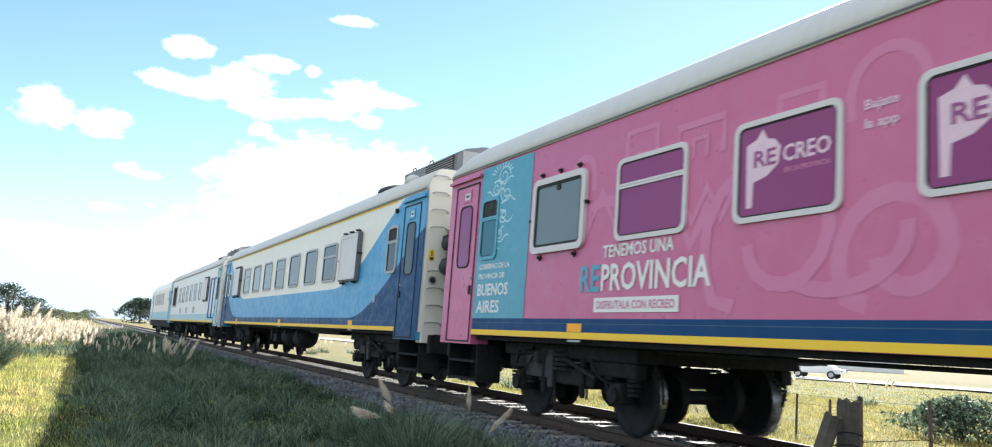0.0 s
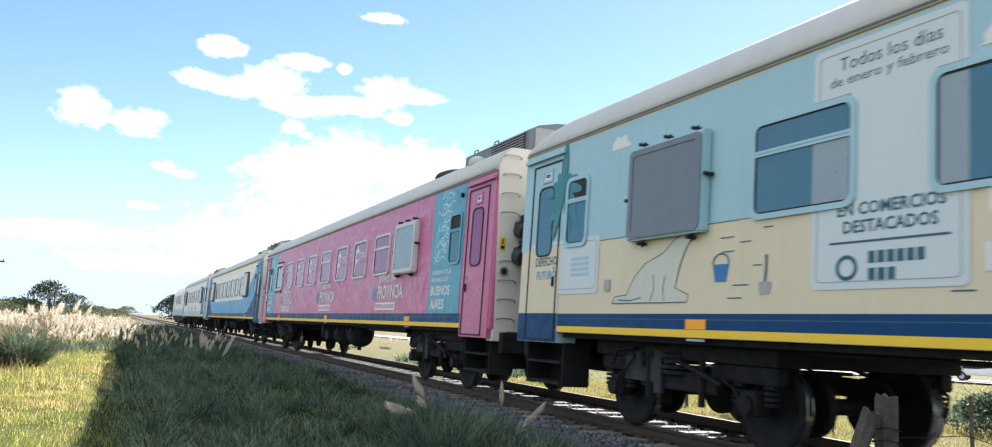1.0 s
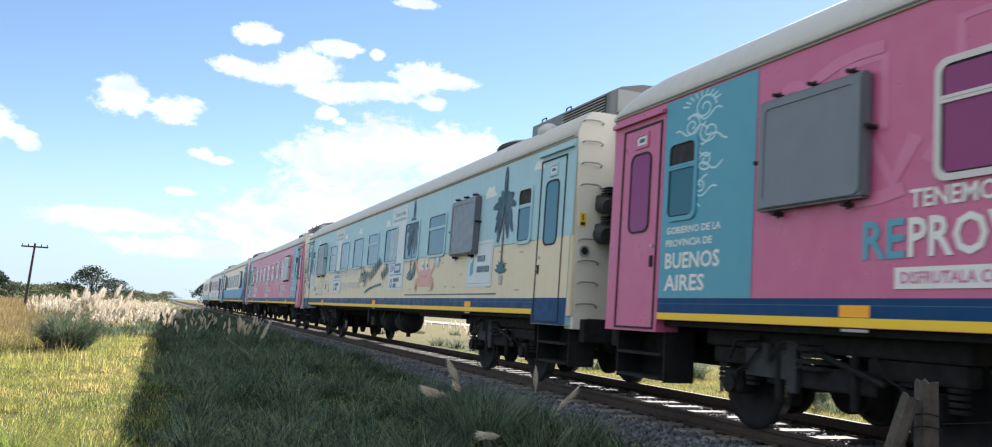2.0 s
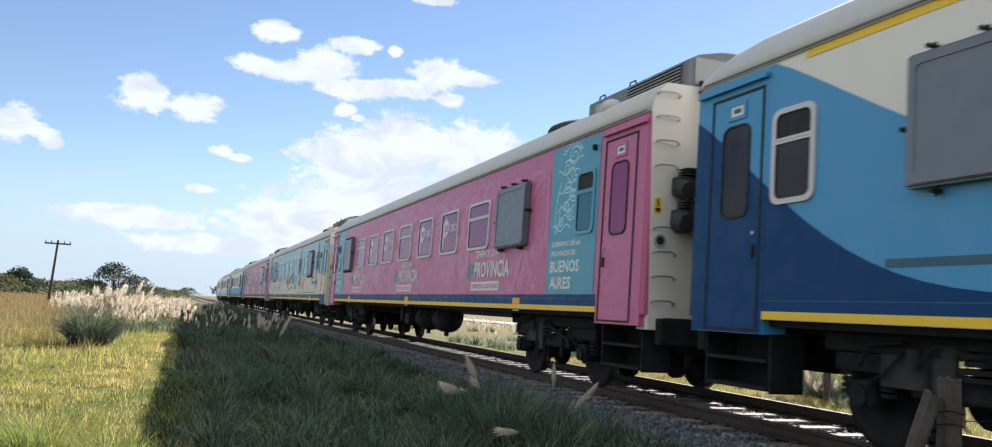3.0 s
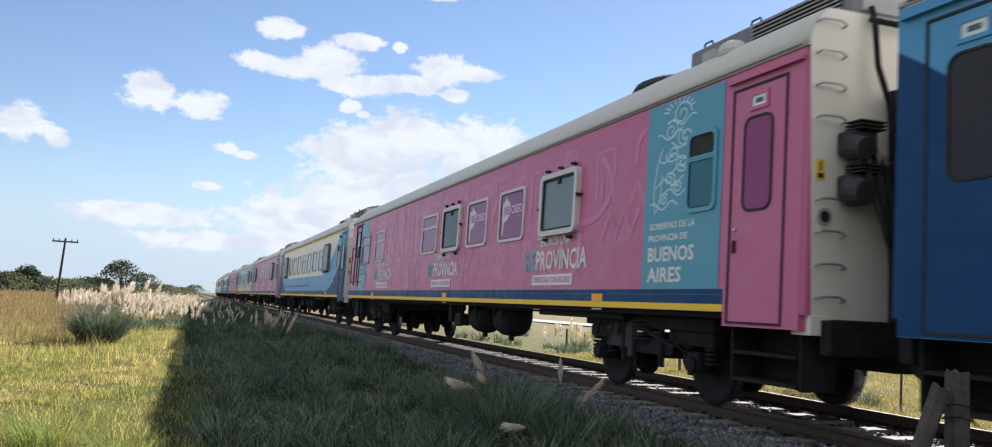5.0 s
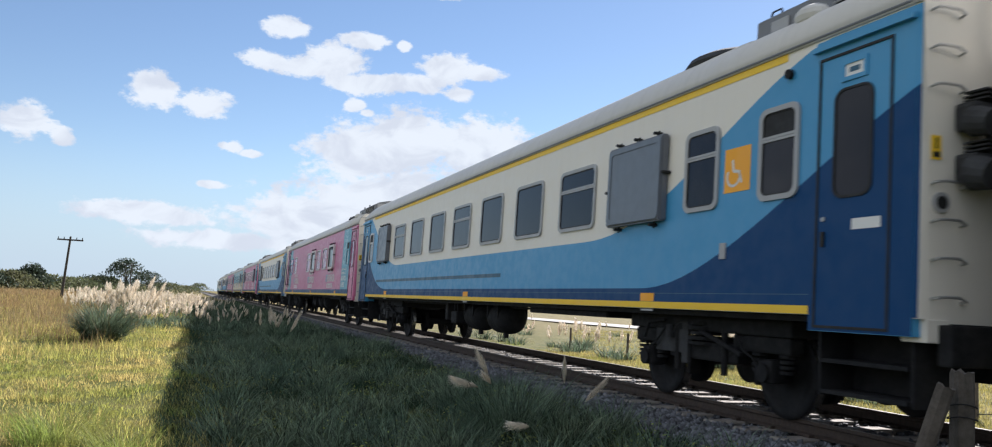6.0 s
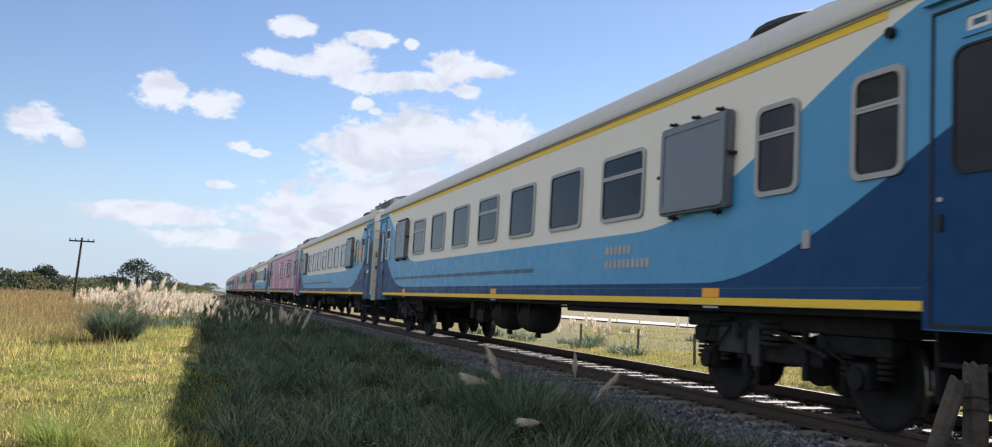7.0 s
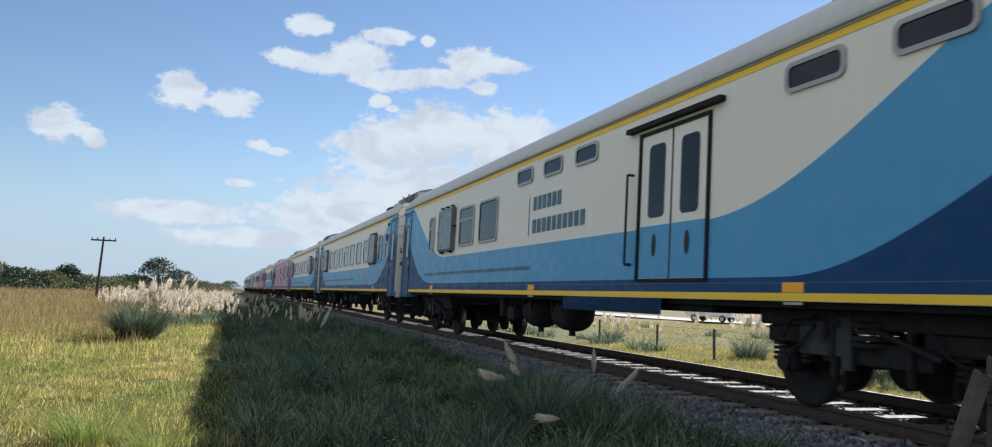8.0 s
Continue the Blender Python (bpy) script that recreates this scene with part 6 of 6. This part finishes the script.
pampas_clump(15.7, 18.0, 1000, 1.15, standing_plumes(15.3, 18.1, 40, 1.75, 5, 0.9, 1.35, -0.14), "tall pampas clump with cream plumes beyond track", width=0.014, radius=0.5)
pampas_clump(14.4, 15.6, 300, 0.5, standing_plumes(13.9, 16.6, 6, 0.45, 6, 0.6, 0.9, -0.1), "low pampas clump with drooping plumes beyond track", width=0.012, radius=0.4)
pampas_clump(17.5, 26.0, 500, 1.2, standing_plumes(17.5, 26.0, 18, 1.6, 7), "pampas clump with cream plumes beyond track", width=0.018, radius=0.5)
pampas_clump(-3.1, 9.6, 520, 0.55, [], "short green grass tuft in the meadow", mat=WEED, width=0.007, radius=0.35)
pampas_clump(-1.2, 9.9, 620, 0.62, [], "short green grass tuft in the meadow", mat=WEED, width=0.007, radius=0.4)
pampas_clump(-0.5, 9.0, 480, 0.58, [], "short green grass tuft in the meadow", mat=WEED, width=0.007, radius=0.3)

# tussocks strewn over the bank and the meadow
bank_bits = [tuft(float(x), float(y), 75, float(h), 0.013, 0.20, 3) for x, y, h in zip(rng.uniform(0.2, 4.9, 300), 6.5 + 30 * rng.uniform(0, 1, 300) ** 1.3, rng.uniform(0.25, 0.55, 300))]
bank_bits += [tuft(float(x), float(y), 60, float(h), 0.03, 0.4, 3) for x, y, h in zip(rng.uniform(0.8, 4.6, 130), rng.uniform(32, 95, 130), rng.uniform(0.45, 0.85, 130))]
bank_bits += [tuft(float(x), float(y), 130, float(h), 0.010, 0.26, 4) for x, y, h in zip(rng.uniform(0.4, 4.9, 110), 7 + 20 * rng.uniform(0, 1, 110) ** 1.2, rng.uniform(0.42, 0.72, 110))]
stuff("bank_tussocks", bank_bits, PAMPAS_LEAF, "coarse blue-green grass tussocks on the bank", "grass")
mead_bits = [tuft(float(x), float(y), 45, float(h), 0.010, 0.2, 3) for x, y, h in zip(rng.uniform(-9, 0.2, 240), 7 + 33 * rng.uniform(0, 1, 240) ** 1.2, rng.uniform(0.14, 0.36, 240))]
mead_bits += [tuft(float(x), float(y), 110, float(h), 0.009, 0.28, 4) for x, y, h in zip(rng.uniform(-5.5, 0.1, 20), rng.uniform(9.5, 19, 20), rng.uniform(0.22, 0.40, 20))]
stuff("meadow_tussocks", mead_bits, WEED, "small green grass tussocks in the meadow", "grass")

# the band of pampas across the meadow and along the bank: too many to count
leaf_bits, plume_bits = [], []
spots = [(rng.uniform(-0.112, 0.045) * d, d) for d in rng.uniform(36, 100, 120)] + [(rng.uniform(0.7, 3.8), d) for d in rng.uniform(33, 85, 24)] + [(x, d) for x, d in zip(rng.uniform(13, 30, 18), rng.uniform(22, 75, 18))] + [(x, d) for x, d in zip(rng.uniform(13, 17.5, 9), rng.uniform(19, 45, 9))]
for sx, sy in spots:
    bank = 0.6 < sx < 5
    size = rng.uniform(0.6, 0.9) if bank else rng.uniform(0.7, 1.25)
    leaf_bits.append(tuft(sx, sy, 110, size * 0.72, 0.03, 0.45, 3))
    for foot, tip, fat in standing_plumes(sx, sy, int(rng.integers(1, 4) if bank else rng.integers(2, 6) if sx > 10 else rng.integers(6, 15)), size * (0.85 if bank else 1.0), int(sy * 100), 0.55 if bank else 0.85, 0.75 if bank else 1.2):
        plume_bits.append(hairs(110 if bank else 80, foot, tip, fat * (1.0 if bank else 1.15), 0.07 if bank else 0.11))
stuff("pampas_leaves", leaf_bits, PAMPAS_LEAF, "grey-green leaves of a wide band of pampas", "pampas grass")
stuff("pampas_plumes", plume_bits, PLUME, "cream plumes of a wide pampas band in sun", "pampas grass")


def tree(name, x, y, height, width, label, seed, mat, trunk=0.25, leaf=0.28, n=2200, airy=0.5):
    """A tapered trunk, limbs, and a crown of many small leaf clumps with gaps."""
    r = np.random.default_rng(seed)
    z0 = float(ground_z(x, y)) - 0.1
    t = thing(name, label, "tree" if name == "tree" else "shrub", kind="")
    bm = bmesh.new()
    add_tube(bm, (x, y, z0), (x + 0.1, y, z0 + height * 0.45), height * 0.035, height * 0.02, 8)
    tips = []
    for i in range(9):
        a, e = r.uniform(0, 6.28), r.uniform(0.4, 1.2)
        s0 = height * r.uniform(trunk, 0.5)
        ln = width * r.uniform(0.5, 0.95)
        tip = (x + ln * 0.6 * math.cos(a) * math.cos(e), y + ln * 0.6 * math.sin(a) * math.cos(e), min(z0 + height * 0.92, z0 + s0 + ln * math.sin(e) * 0.8))
        add_tube(bm, (x, y, z0 + s0), tip, height * 0.012, height * 0.004, 5)
        tips.append(tip)
    part("trunk", bm, BARK, t)
    blobs = [(x + width * 0.5 * r.normal(0, 0.45), y + width * 0.5 * r.normal(0, 0.45), z0 + height * (trunk + (1 - trunk) * r.uniform(0.1, 0.95))) for _ in range(16)] + tips
    c = np.array(blobs)[r.integers(0, len(blobs), n)]
    hgt = np.clip((c[:, 2] - z0) / height, 0, 1)
    p = c + r.normal(0, 1, (n, 3)) * np.array([1, 1, 0.75]) * (width * 0.17 * (1.15 - 0.6 * hgt))[:, None] * airy * 2
    cap = z0 + height * (1.0 - 0.45 * np.clip(np.hypot(p[:, 0] - x, p[:, 1] - y) / (width * 0.6), 0, 1) ** 2 - 0.12 * (1 + bumps(p[:, 0], p[:, 1], 2.6, seed)) / 2)
    over = p[:, 2] > cap
    p[over, 2] = cap[over] - r.uniform(0, 0.5, n)[over] * height * 0.5
    p[:, 2] = np.maximum(p[:, 2], z0 + height * trunk * 0.4)
    u = r.normal(0, 1, (n, 3))
    u /= np.linalg.norm(u, axis=1, keepdims=True)
    v = np.cross(u, r.normal(0, 1, (n, 3)))
    v /= np.linalg.norm(v, axis=1, keepdims=True)
    s = leaf * r.uniform(0.5, 1.3, n)[:, None]
    verts = np.stack([p - u * s, p + v * s * 0.45, p + u * s, p - v * s * 0.45], 1).reshape(-1, 3)
    i = (np.arange(n) * 4)[:, None]
    tris = np.concatenate([i + np.array([[0, 1, 2]]), i + np.array([[0, 2, 3]])], 0)
    part("crown", tri_mesh("crown", verts, tris, mat), None, t)
    return t


tree("tree", -15.9, 230, 9.4, 9.5, "dark spreading tree standing alone in the meadow", 1, TREE_LEAF, 0.22, 0.34, 1500, 0.85)
tree("tree", -11.0, 238, 6.6, 8, "dark lower tree beside the spreading one", 2, TREE_LEAF, 0.15, 0.34, 900, 0.8)
tree("tree", 24.0, 430, 13.0, 16, "dark round tree far along the line", 3, TREE_LEAF, 0.1, 0.6, 4200, 0.6)
tree_rows = [(-34, 165, 5.0, 8), (-30, 170, 4.4, 7), (-38, 190, 6.6, 8), (-33, 205, 5.2, 9), (-27, 190, 4.6, 9), (-24, 205, 4.6, 9), (-29.5, 185, 6.2, 5), (-40, 172, 6.0, 9), (-21, 230, 5.0, 10),
             (-27, 260, 5.6, 12), (-18, 275, 4.6, 12), (-8, 300, 4.4, 11), (-13, 330, 5.6, 13), (-3, 420, 5.0, 12), (3, 520, 7.0, 10), (-45, 200, 7.4, 10), (-50, 215, 7.6, 10)]
for i, (tx, ty, th, tw) in enumerate(tree_rows):
    th *= 0.82 + 0.12 * math.sin(i * 2.4)
    tree("tree", tx, ty, th, tw, "low green tree in the row along the meadow" if th < 6 else "taller green tree in the row along the meadow", 20 + i, HAZED_LEAF if i % 3 else TREE_LEAF, 0.08, 0.36, 1300, 0.62)
for i in range(14):
    tree("tree", 150 + 22 * i + rng.uniform(-8, 8), 330 - 16 * i + rng.uniform(-15, 15), rng.uniform(6, 10), 16, "hazy green tree far across the field", 60 + i, HAZED_LEAF, 0.05, 0.8, 500)
tree("bush", 18.9, 13.8, 1.25, 2.0, "pale grey-green bush beside the field fence", 90, PAMPAS_LEAF, 0.05, 0.07, 3600, 0.6)
tree("bush", 20.6, 12.6, 1.0, 1.6, "pale grey-green bush beside the field fence", 91, PAMPAS_LEAF, 0.05, 0.07, 2200, 0.6)


# ---- posts, poles, road, far things ----
def rough_post(name, base, top, r, label, category, seed, mat=POST_WOOD):
    """A weathered round post with a split, uneven head."""
    q = random.Random(seed)
    bm = bmesh.new()
    n, m = 14, 9
    a, b = Vector(base), Vector(top)
    turn = (b - a).to_track_quat("Z", "Y").to_matrix()
    grooves = [q.uniform(0.82, 1.06) for _ in range(n)]
    rows = []
    for j in range(m):
        c = a.lerp(b, j / (m - 1))
        row = []
        for i in range(n):
            k = r * grooves[i] * q.uniform(0.96, 1.04) * (1.05 - 0.1 * j / (m - 1))
            lift = q.uniform(-0.012, 0.018) if j == m - 1 else 0
            row.append(bm.verts.new(c + turn @ Vector((k * math.cos(6.2832 * i / n), k * math.sin(6.2832 * i / n), lift))))
        rows.append(row)
    for s, t in zip(rows, rows[1:]):
        for i in range(n):
            bm.faces.new((s[i], s[(i + 1) % n], t[(i + 1) % n], t[i]))
    crown = bm.verts.new(b + turn @ Vector((0, 0, -0.012)))
    for i in range(n):
        bm.faces.new((rows[-1][i], rows[-1][(i + 1) % n], crown))
    bmesh.ops.recalc_face_normals(bm, faces=bm.faces)
    return bm


near_post = thing("fence_post", "weathered grey wooden fence post with wire", "fence post", "near fence posts")
part("post", rough_post("post", (3.55, 3.215, -0.75), (3.55, 3.22, 0.82), 0.060, "", "", 1), POST_WOOD, near_post)
for z in (0.60, 0.66):
    part("wire_wrap", add_path(bmesh.new(), [(3.55 + 0.068 * math.cos(a), 3.22 + 0.068 * math.sin(a), z + 0.01 * math.sin(2 * a)) for a in [i * 0.5236 for i in range(13)]], 0.003, 4), IRON, near_post)
part("wire", add_path(bmesh.new(), [(3.60, 3.18, 0.62), (3.78, 2.95, 0.66), (3.92, 2.8, 0.60), (4.0, 2.7, 0.45)], 0.002, 4), IRON, near_post, "loose end of fence wire")
brace = thing("brace_post", "split grey wooden brace leaning on the post", "fence post", "near fence posts")
part("post", rough_post("post", (3.02, 3.42, -0.72), (3.43, 3.205, 0.75), 0.048, "", "", 2), POST_WOOD, brace)

for i, (px, py, h, r) in enumerate([(15.0, 11.6, 1.0, 0.035), (14.9, 13.2, 1.05, 0.06), (15.0, 14.1, 0.9, 0.03), (15.0, 15.1, 0.9, 0.03), (15.1, 17.3, 1.2, 0.09), (15.0, 20.6, 1.0, 0.05), (15.0, 24.2, 1.0, 0.05),
                                    (15.0, 28.0, 1.0, 0.05), (15.0, 33.0, 1.0, 0.05), (15.0, 8.2, 1.0, 0.05), (15.0, 4.5, 1.0, 0.05)]):
    g = float(ground_z(px, py))
    f = thing("field_fence_post", "thin grey wooden fence post with wires" if r < 0.08 else "thick grey wooden stump in the fence", "fence post", "field fence posts")
    part("post", rough_post("post", (px, py, g - 0.15), (px + 0.02 * math.sin(i * 2.1), py + 0.03 * math.cos(i), g + h), r, "", "", 10 + i), POST_WOOD, f)
wires = thing("fence_wires", "thin slack wires of the field fence", "fence wire")
for z in (0.0, 0.2):
    part("wire", add_path(bmesh.new(), [(15.0, y, z - 0.03 * math.sin(y)) for y in (4.5, 8.2, 11.6, 13.2, 15.1, 17.3, 20.6, 24.2, 28.0, 33.0)], 0.003, 4), IRON, wires)

for y, lean in ((100, 0.35), (200, 0.1), (300, -0.1)):
    g = float(ground_z(-13, y))
    p = thing("utility_pole", "dark wooden utility pole with one crossarm", "utility pole", "poles along the line")
    part("pole", tube((-13, y, g - 0.3), (-13 + lean, y, g + 6.55), 0.15, 0.10, 10), BARK, p)
    part("crossarm", box(-13 + lean - 1.25, -13 + lean + 1.25, y - 0.06, y + 0.06, g + 6.1, g + 6.26, 0.02), BARK, p)
    for dx in (-1.15, -0.6, 0.6, 1.15):
        part("insulator", tube((-13 + lean + dx, y, g + 6.26), (-13 + lean + dx, y, g + 6.48), 0.05, 0.035), IRON, p)

ROAD_LINE = [(106, -41), (71, 25), (53, 58), (47.5, 80), (46, 125), (45, 400), (45, 1200)]
verts, faces = [], []
for i, (rx, ry) in enumerate(ROAD_LINE):
    ax, ay = ROAD_LINE[max(0, i - 1)]
    bx, by = ROAD_LINE[min(len(ROAD_LINE) - 1, i + 1)]
    d = Vector((bx - ax, by - ay)).normalized()
    for s in (-4.6, 4.6):
        verts.append((rx - d.y * s, ry + d.x * s, -0.62))
    if i:
        faces.append((2 * i - 2, 2 * i - 1, 2 * i + 1, 2 * i))
me = bpy.data.meshes.new("road")
me.from_pydata(verts, [], faces)
me.materials.append(TARMAC)
tagged(new("road", me), "pale paved road across the field", "road", kind="structure")


def vehicle(name, label, at, colour, length, height, van):
    """A road vehicle: body with wheel arches, glasshouse, lamps and four wheels; nose towards -y."""
    v = thing(name, label, "car", at=at)
    bm = bmesh.new()
    prof = [(-0.5, 0.28), (-0.5, 0.52), (-0.36, 0.56), (-0.2, 0.94), (0.28, 1.0), (0.49, 0.9 if van else 0.55), (0.5, 0.28)]
    ends = [[bm.verts.new((x * (0.82 if z > 0.7 else 1.0), y * length, z * height)) for y, z in prof] for x in (-0.88, 0.88)]
    for i in range(len(prof)):
        j = (i + 1) % len(prof)
        bm.faces.new((ends[0][i], ends[0][j], ends[1][j], ends[1][i]))
    bm.faces.new(ends[0])
    bm.faces.new(ends[1])
    bmesh.ops.recalc_face_normals(bm, faces=bm.faces)
    bmesh.ops.bevel(bm, geom=bm.edges[:], offset=0.06, segments=2, affect="EDGES")
    part("body", bm, colour, v)
    for s in (-1, 1):
        part("side_window", box(s * 0.74, s * 0.84, -0.24 * length, 0.3 * length, 0.6 * height, 0.86 * height, 0.02), DARK_GLASS, v)
        for y in (-0.31, 0.31):
            w = part("wheel", tube((s * 0.72, y * length, 0.33), (s * 0.92, y * length, 0.33), 0.33, n=18), BLACK, v)
            part("rim", tube((s * 0.9, y * length, 0.33), (s * 0.935, y * length, 0.33), 0.2, n=14), STEEL, w)
        part("headlight", box(s * 0.6, s * 0.85, -0.515 * length, -0.49 * length, 0.42 * height, 0.5 * height), STEEL, v)
    return v


vehicle("van", "white delivery van parked beside the road", pose(85, 98, -0.74, 0, 0, 49), WHITE, 4.8, 2.1, True)
passing_car = vehicle("white_car", "white car driving along the road", pose(60, 40, -0.61, 0, 0, 28.6), WHITE, 4.3, 1.5, False)
passing_pickup = vehicle("white_pickup", "white utility vehicle driving along the road", pose(51, 54, -0.61, 0, 0, 208.6), WHITE, 4.9, 1.75, False)

shed = thing("roadside_shed", "low white and blue shed far across the field", "building", at=pose(128, 112, -0.76, 0, 0, 48))
part("wall", box(-14, 14, -4, 4, 0, 3.6), WHITE, shed)
part("roof", add_box(bmesh.new(), -14.4, 14.4, -4.4, 4.4, 3.6, 3.9, 0.1), ROOF, shed)
for i in range(8):
    part("bay_door", box(-12.8 + 3.3 * i, -10.6 + 3.3 * i, -4.06, -3.98, 0.2, 2.9), SKY_BLUE if i % 2 else SIGN_BLUE, shed)


def swallow():
    """A small dark bird: tapered body, forked tail and two swept wings."""
    bird = thing("bird", "small dark bird flying past in the sky", "bird")
    k = 0.55
    bm = bmesh.new()
    for y0, y1, r0, r1 in ((0.09, 0.06, 0.004, 0.018), (0.06, 0.0, 0.018, 0.024), (0.0, -0.07, 0.024, 0.010), (-0.07, -0.10, 0.010, 0.005)):
        add_tube(bm, (0, y0 * k, 0), (0, y1 * k, 0), r0 * k, r1 * k, 8)
    part("body", bm, BLACK, bird)
    for s in (-1, 1):
        for name, pts in (("wing", [(0.015, 0.04), (0.10, 0.055), (0.21, -0.05), (0.10, 0.0), (0.015, -0.02)]), ("tail_feather", [(0.0, -0.09), (0.012, -0.09), (0.05, -0.19), (0.006, -0.12)])):
            bm = bmesh.new()
            top = bm.faces.new([bm.verts.new((s * x * k, y * k, 0.008 + 0.2 * x * k)) for x, y in pts])
            made = bmesh.ops.extrude_face_region(bm, geom=[top])
            bmesh.ops.translate(bm, vec=(0, 0, 0.005), verts=[v for v in made["geom"] if isinstance(v, bmesh.types.BMVert)])
            bmesh.ops.recalc_face_normals(bm, faces=bm.faces)
            part(name, bm, BLACK, bird)
    return bird


passing_bird = swallow()


# ---- pieces of the track ----
def sleeper_mesh():
    bm = box(-1.36, 1.36, -0.12, 0.12, -0.30, -0.153)
    bmesh.ops.bevel(bm, geom=[e for e in bm.edges if e.verts[0].co.z > -0.2 and e.verts[1].co.z > -0.2], offset=0.015, segments=1, affect="EDGES")
    return bm


bed = bpy.data.objects["ballast_bed"]
wood = shared("sleeper", sleeper_mesh, SLEEPER)
jig = random.Random(4)
for i in range(290):
    s = part("sleeper", wood, None, bed)
    s.location = (7 + jig.uniform(-0.03, 0.03), 3 + i * 0.62 + jig.uniform(-0.04, 0.04), jig.uniform(-0.004, 0.0))
    s.rotation_euler = (0, 0, jig.uniform(-0.02, 0.02))
bm = bmesh.new()
for i in range(700):
    y = 3 + 290 * 0.62 + i * 0.62
    if i >= 600:
        y = 3 - (i - 599) * 0.62
    add_box(bm, 5.64, 8.36, y - 0.12, y + 0.12, -0.30, -0.153)
far_sleepers = part("far_sleepers", bm, SLEEPER, bed)
far_sleepers["kind"] = "stuff"
fast = bmesh.new()
for i in range(120):
    for x in (6.126, 7.874):
        for s in (-0.09, 0.09):
            add_box(fast, x + s - 0.03, x + s + 0.03, 2.95 + i * 0.62, 3.05 + i * 0.62, -0.16, -0.125)
fastenings = part("rail_clips", fast, RUST, bed)
fastenings["kind"] = "stuff"


def stones(n, x0, x1, y0, y1, zf, size):
    """Broken stones: squashed, skewed blocks lying anyhow."""
    x, y = rng.uniform(x0, x1, n), y0 + (y1 - y0) * rng.uniform(0, 1, n) ** 1.3
    c = np.stack([x, y, zf(x) + rng.uniform(-0.01, 0.025, n)], -1)
    cube = np.array([[i, j, k] for i in (-1, 1) for j in (-1, 1) for k in (-1, 1)], float)
    shape = cube[None] * rng.uniform(0.45, 1.1, (n, 1, 3)) * size * 0.5 * rng.uniform(0.6, 1.3, (n, 1, 1)) * rng.uniform(0.7, 1.15, (n, 8, 1))
    q = rng.normal(0, 1, (n, 4))
    q /= np.linalg.norm(q, axis=1, keepdims=True)
    w, a, b, d = q.T
    rot = np.stack([1 - 2 * (b * b + d * d), 2 * (a * b - d * w), 2 * (a * d + b * w), 2 * (a * b + d * w), 1 - 2 * (a * a + d * d), 2 * (b * d - a * w),
                    2 * (a * d - b * w), 2 * (b * d + a * w), 1 - 2 * (a * a + b * b)], -1).reshape(n, 3, 3)
    verts = (shape @ rot.transpose(0, 2, 1) + c[:, None]).reshape(-1, 3)
    f = np.array([(0, 1, 3), (0, 3, 2), (4, 6, 7), (4, 7, 5), (0, 4, 5), (0, 5, 1), (2, 3, 7), (2, 7, 6), (0, 2, 6), (0, 6, 4), (1, 5, 7), (1, 7, 3)])
    tris = (f[None] + (np.arange(n) * 8)[:, None, None]).reshape(-1, 3)
    return verts, tris


def shoulder(x):
    d = np.abs(x - 7.0)
    return np.interp(d, [0, 1.3, 1.65, 2.0, 2.45, 2.75], [-0.20, -0.20, -0.215, -0.275, -0.5, -0.72])


stuff("ballast_stones", [
    stones(13000, 4.65, 5.75, 5, 30, shoulder, 0.055), stones(6000, 4.6, 5.7, 25, 60, shoulder, 0.075),
    stones(9000, 5.7, 8.4, 4, 30, shoulder, 0.055), stones(3500, 8.3, 9.5, 4, 40, shoulder, 0.06),
], STONE, "loose grey broken stones of the ballast", "ballast")


def motions():
    """The train runs straight ahead, gently gaining speed."""
    for car, k in COACHES:
        walk(car, [(t, pose(CAR_X, TRAIN_Y - k * CAR_PITCH + TRAIN_V * t + TRAIN_A * t * t / 2, 0)) for t in (0, 1, 2, 3, 4, 5, 6, 7, 8)])
    step = Vector((18.0, -33.0, 0.0))
    start = Vector((53.0, 58.0, -0.61))
    for vehicle_, s0, rate, turn in ((passing_car, 0.136, 0.248, 28.6), (passing_pickup, 1.95, -0.30, 208.6)):
        walk(vehicle_, [(t, pose(*(start + step * (s0 + rate * t)), 0, 0, turn)) for t in (0, 4, 8)])
    walk(passing_bird, [(t, pose(x, y, z, 12, 0, -24)) for t, x, y, z in ((0.0, -52, -75, 9), (3.0, -17.5, -5, 2.6), (3.9, -4.25, 15.24, 3.42), (4.0, -2.91, 17.37, 4.74), (4.1, -1.70, 19.35, 5.80),
                                                                         (4.2, -0.99, 21.63, 7.15), (4.3, -0.55, 23.90, 8.35), (4.4, -0.22, 25.67, 9.39), (4.5, 0.16, 27.52, 10.17), (4.6, 0.67, 29.46, 10.66),
                                                                         (4.7, 1.15, 31.2, 11.4), (5.8, 4.5, 46, 30), (8.0, 18, 78, 64))])


motions()
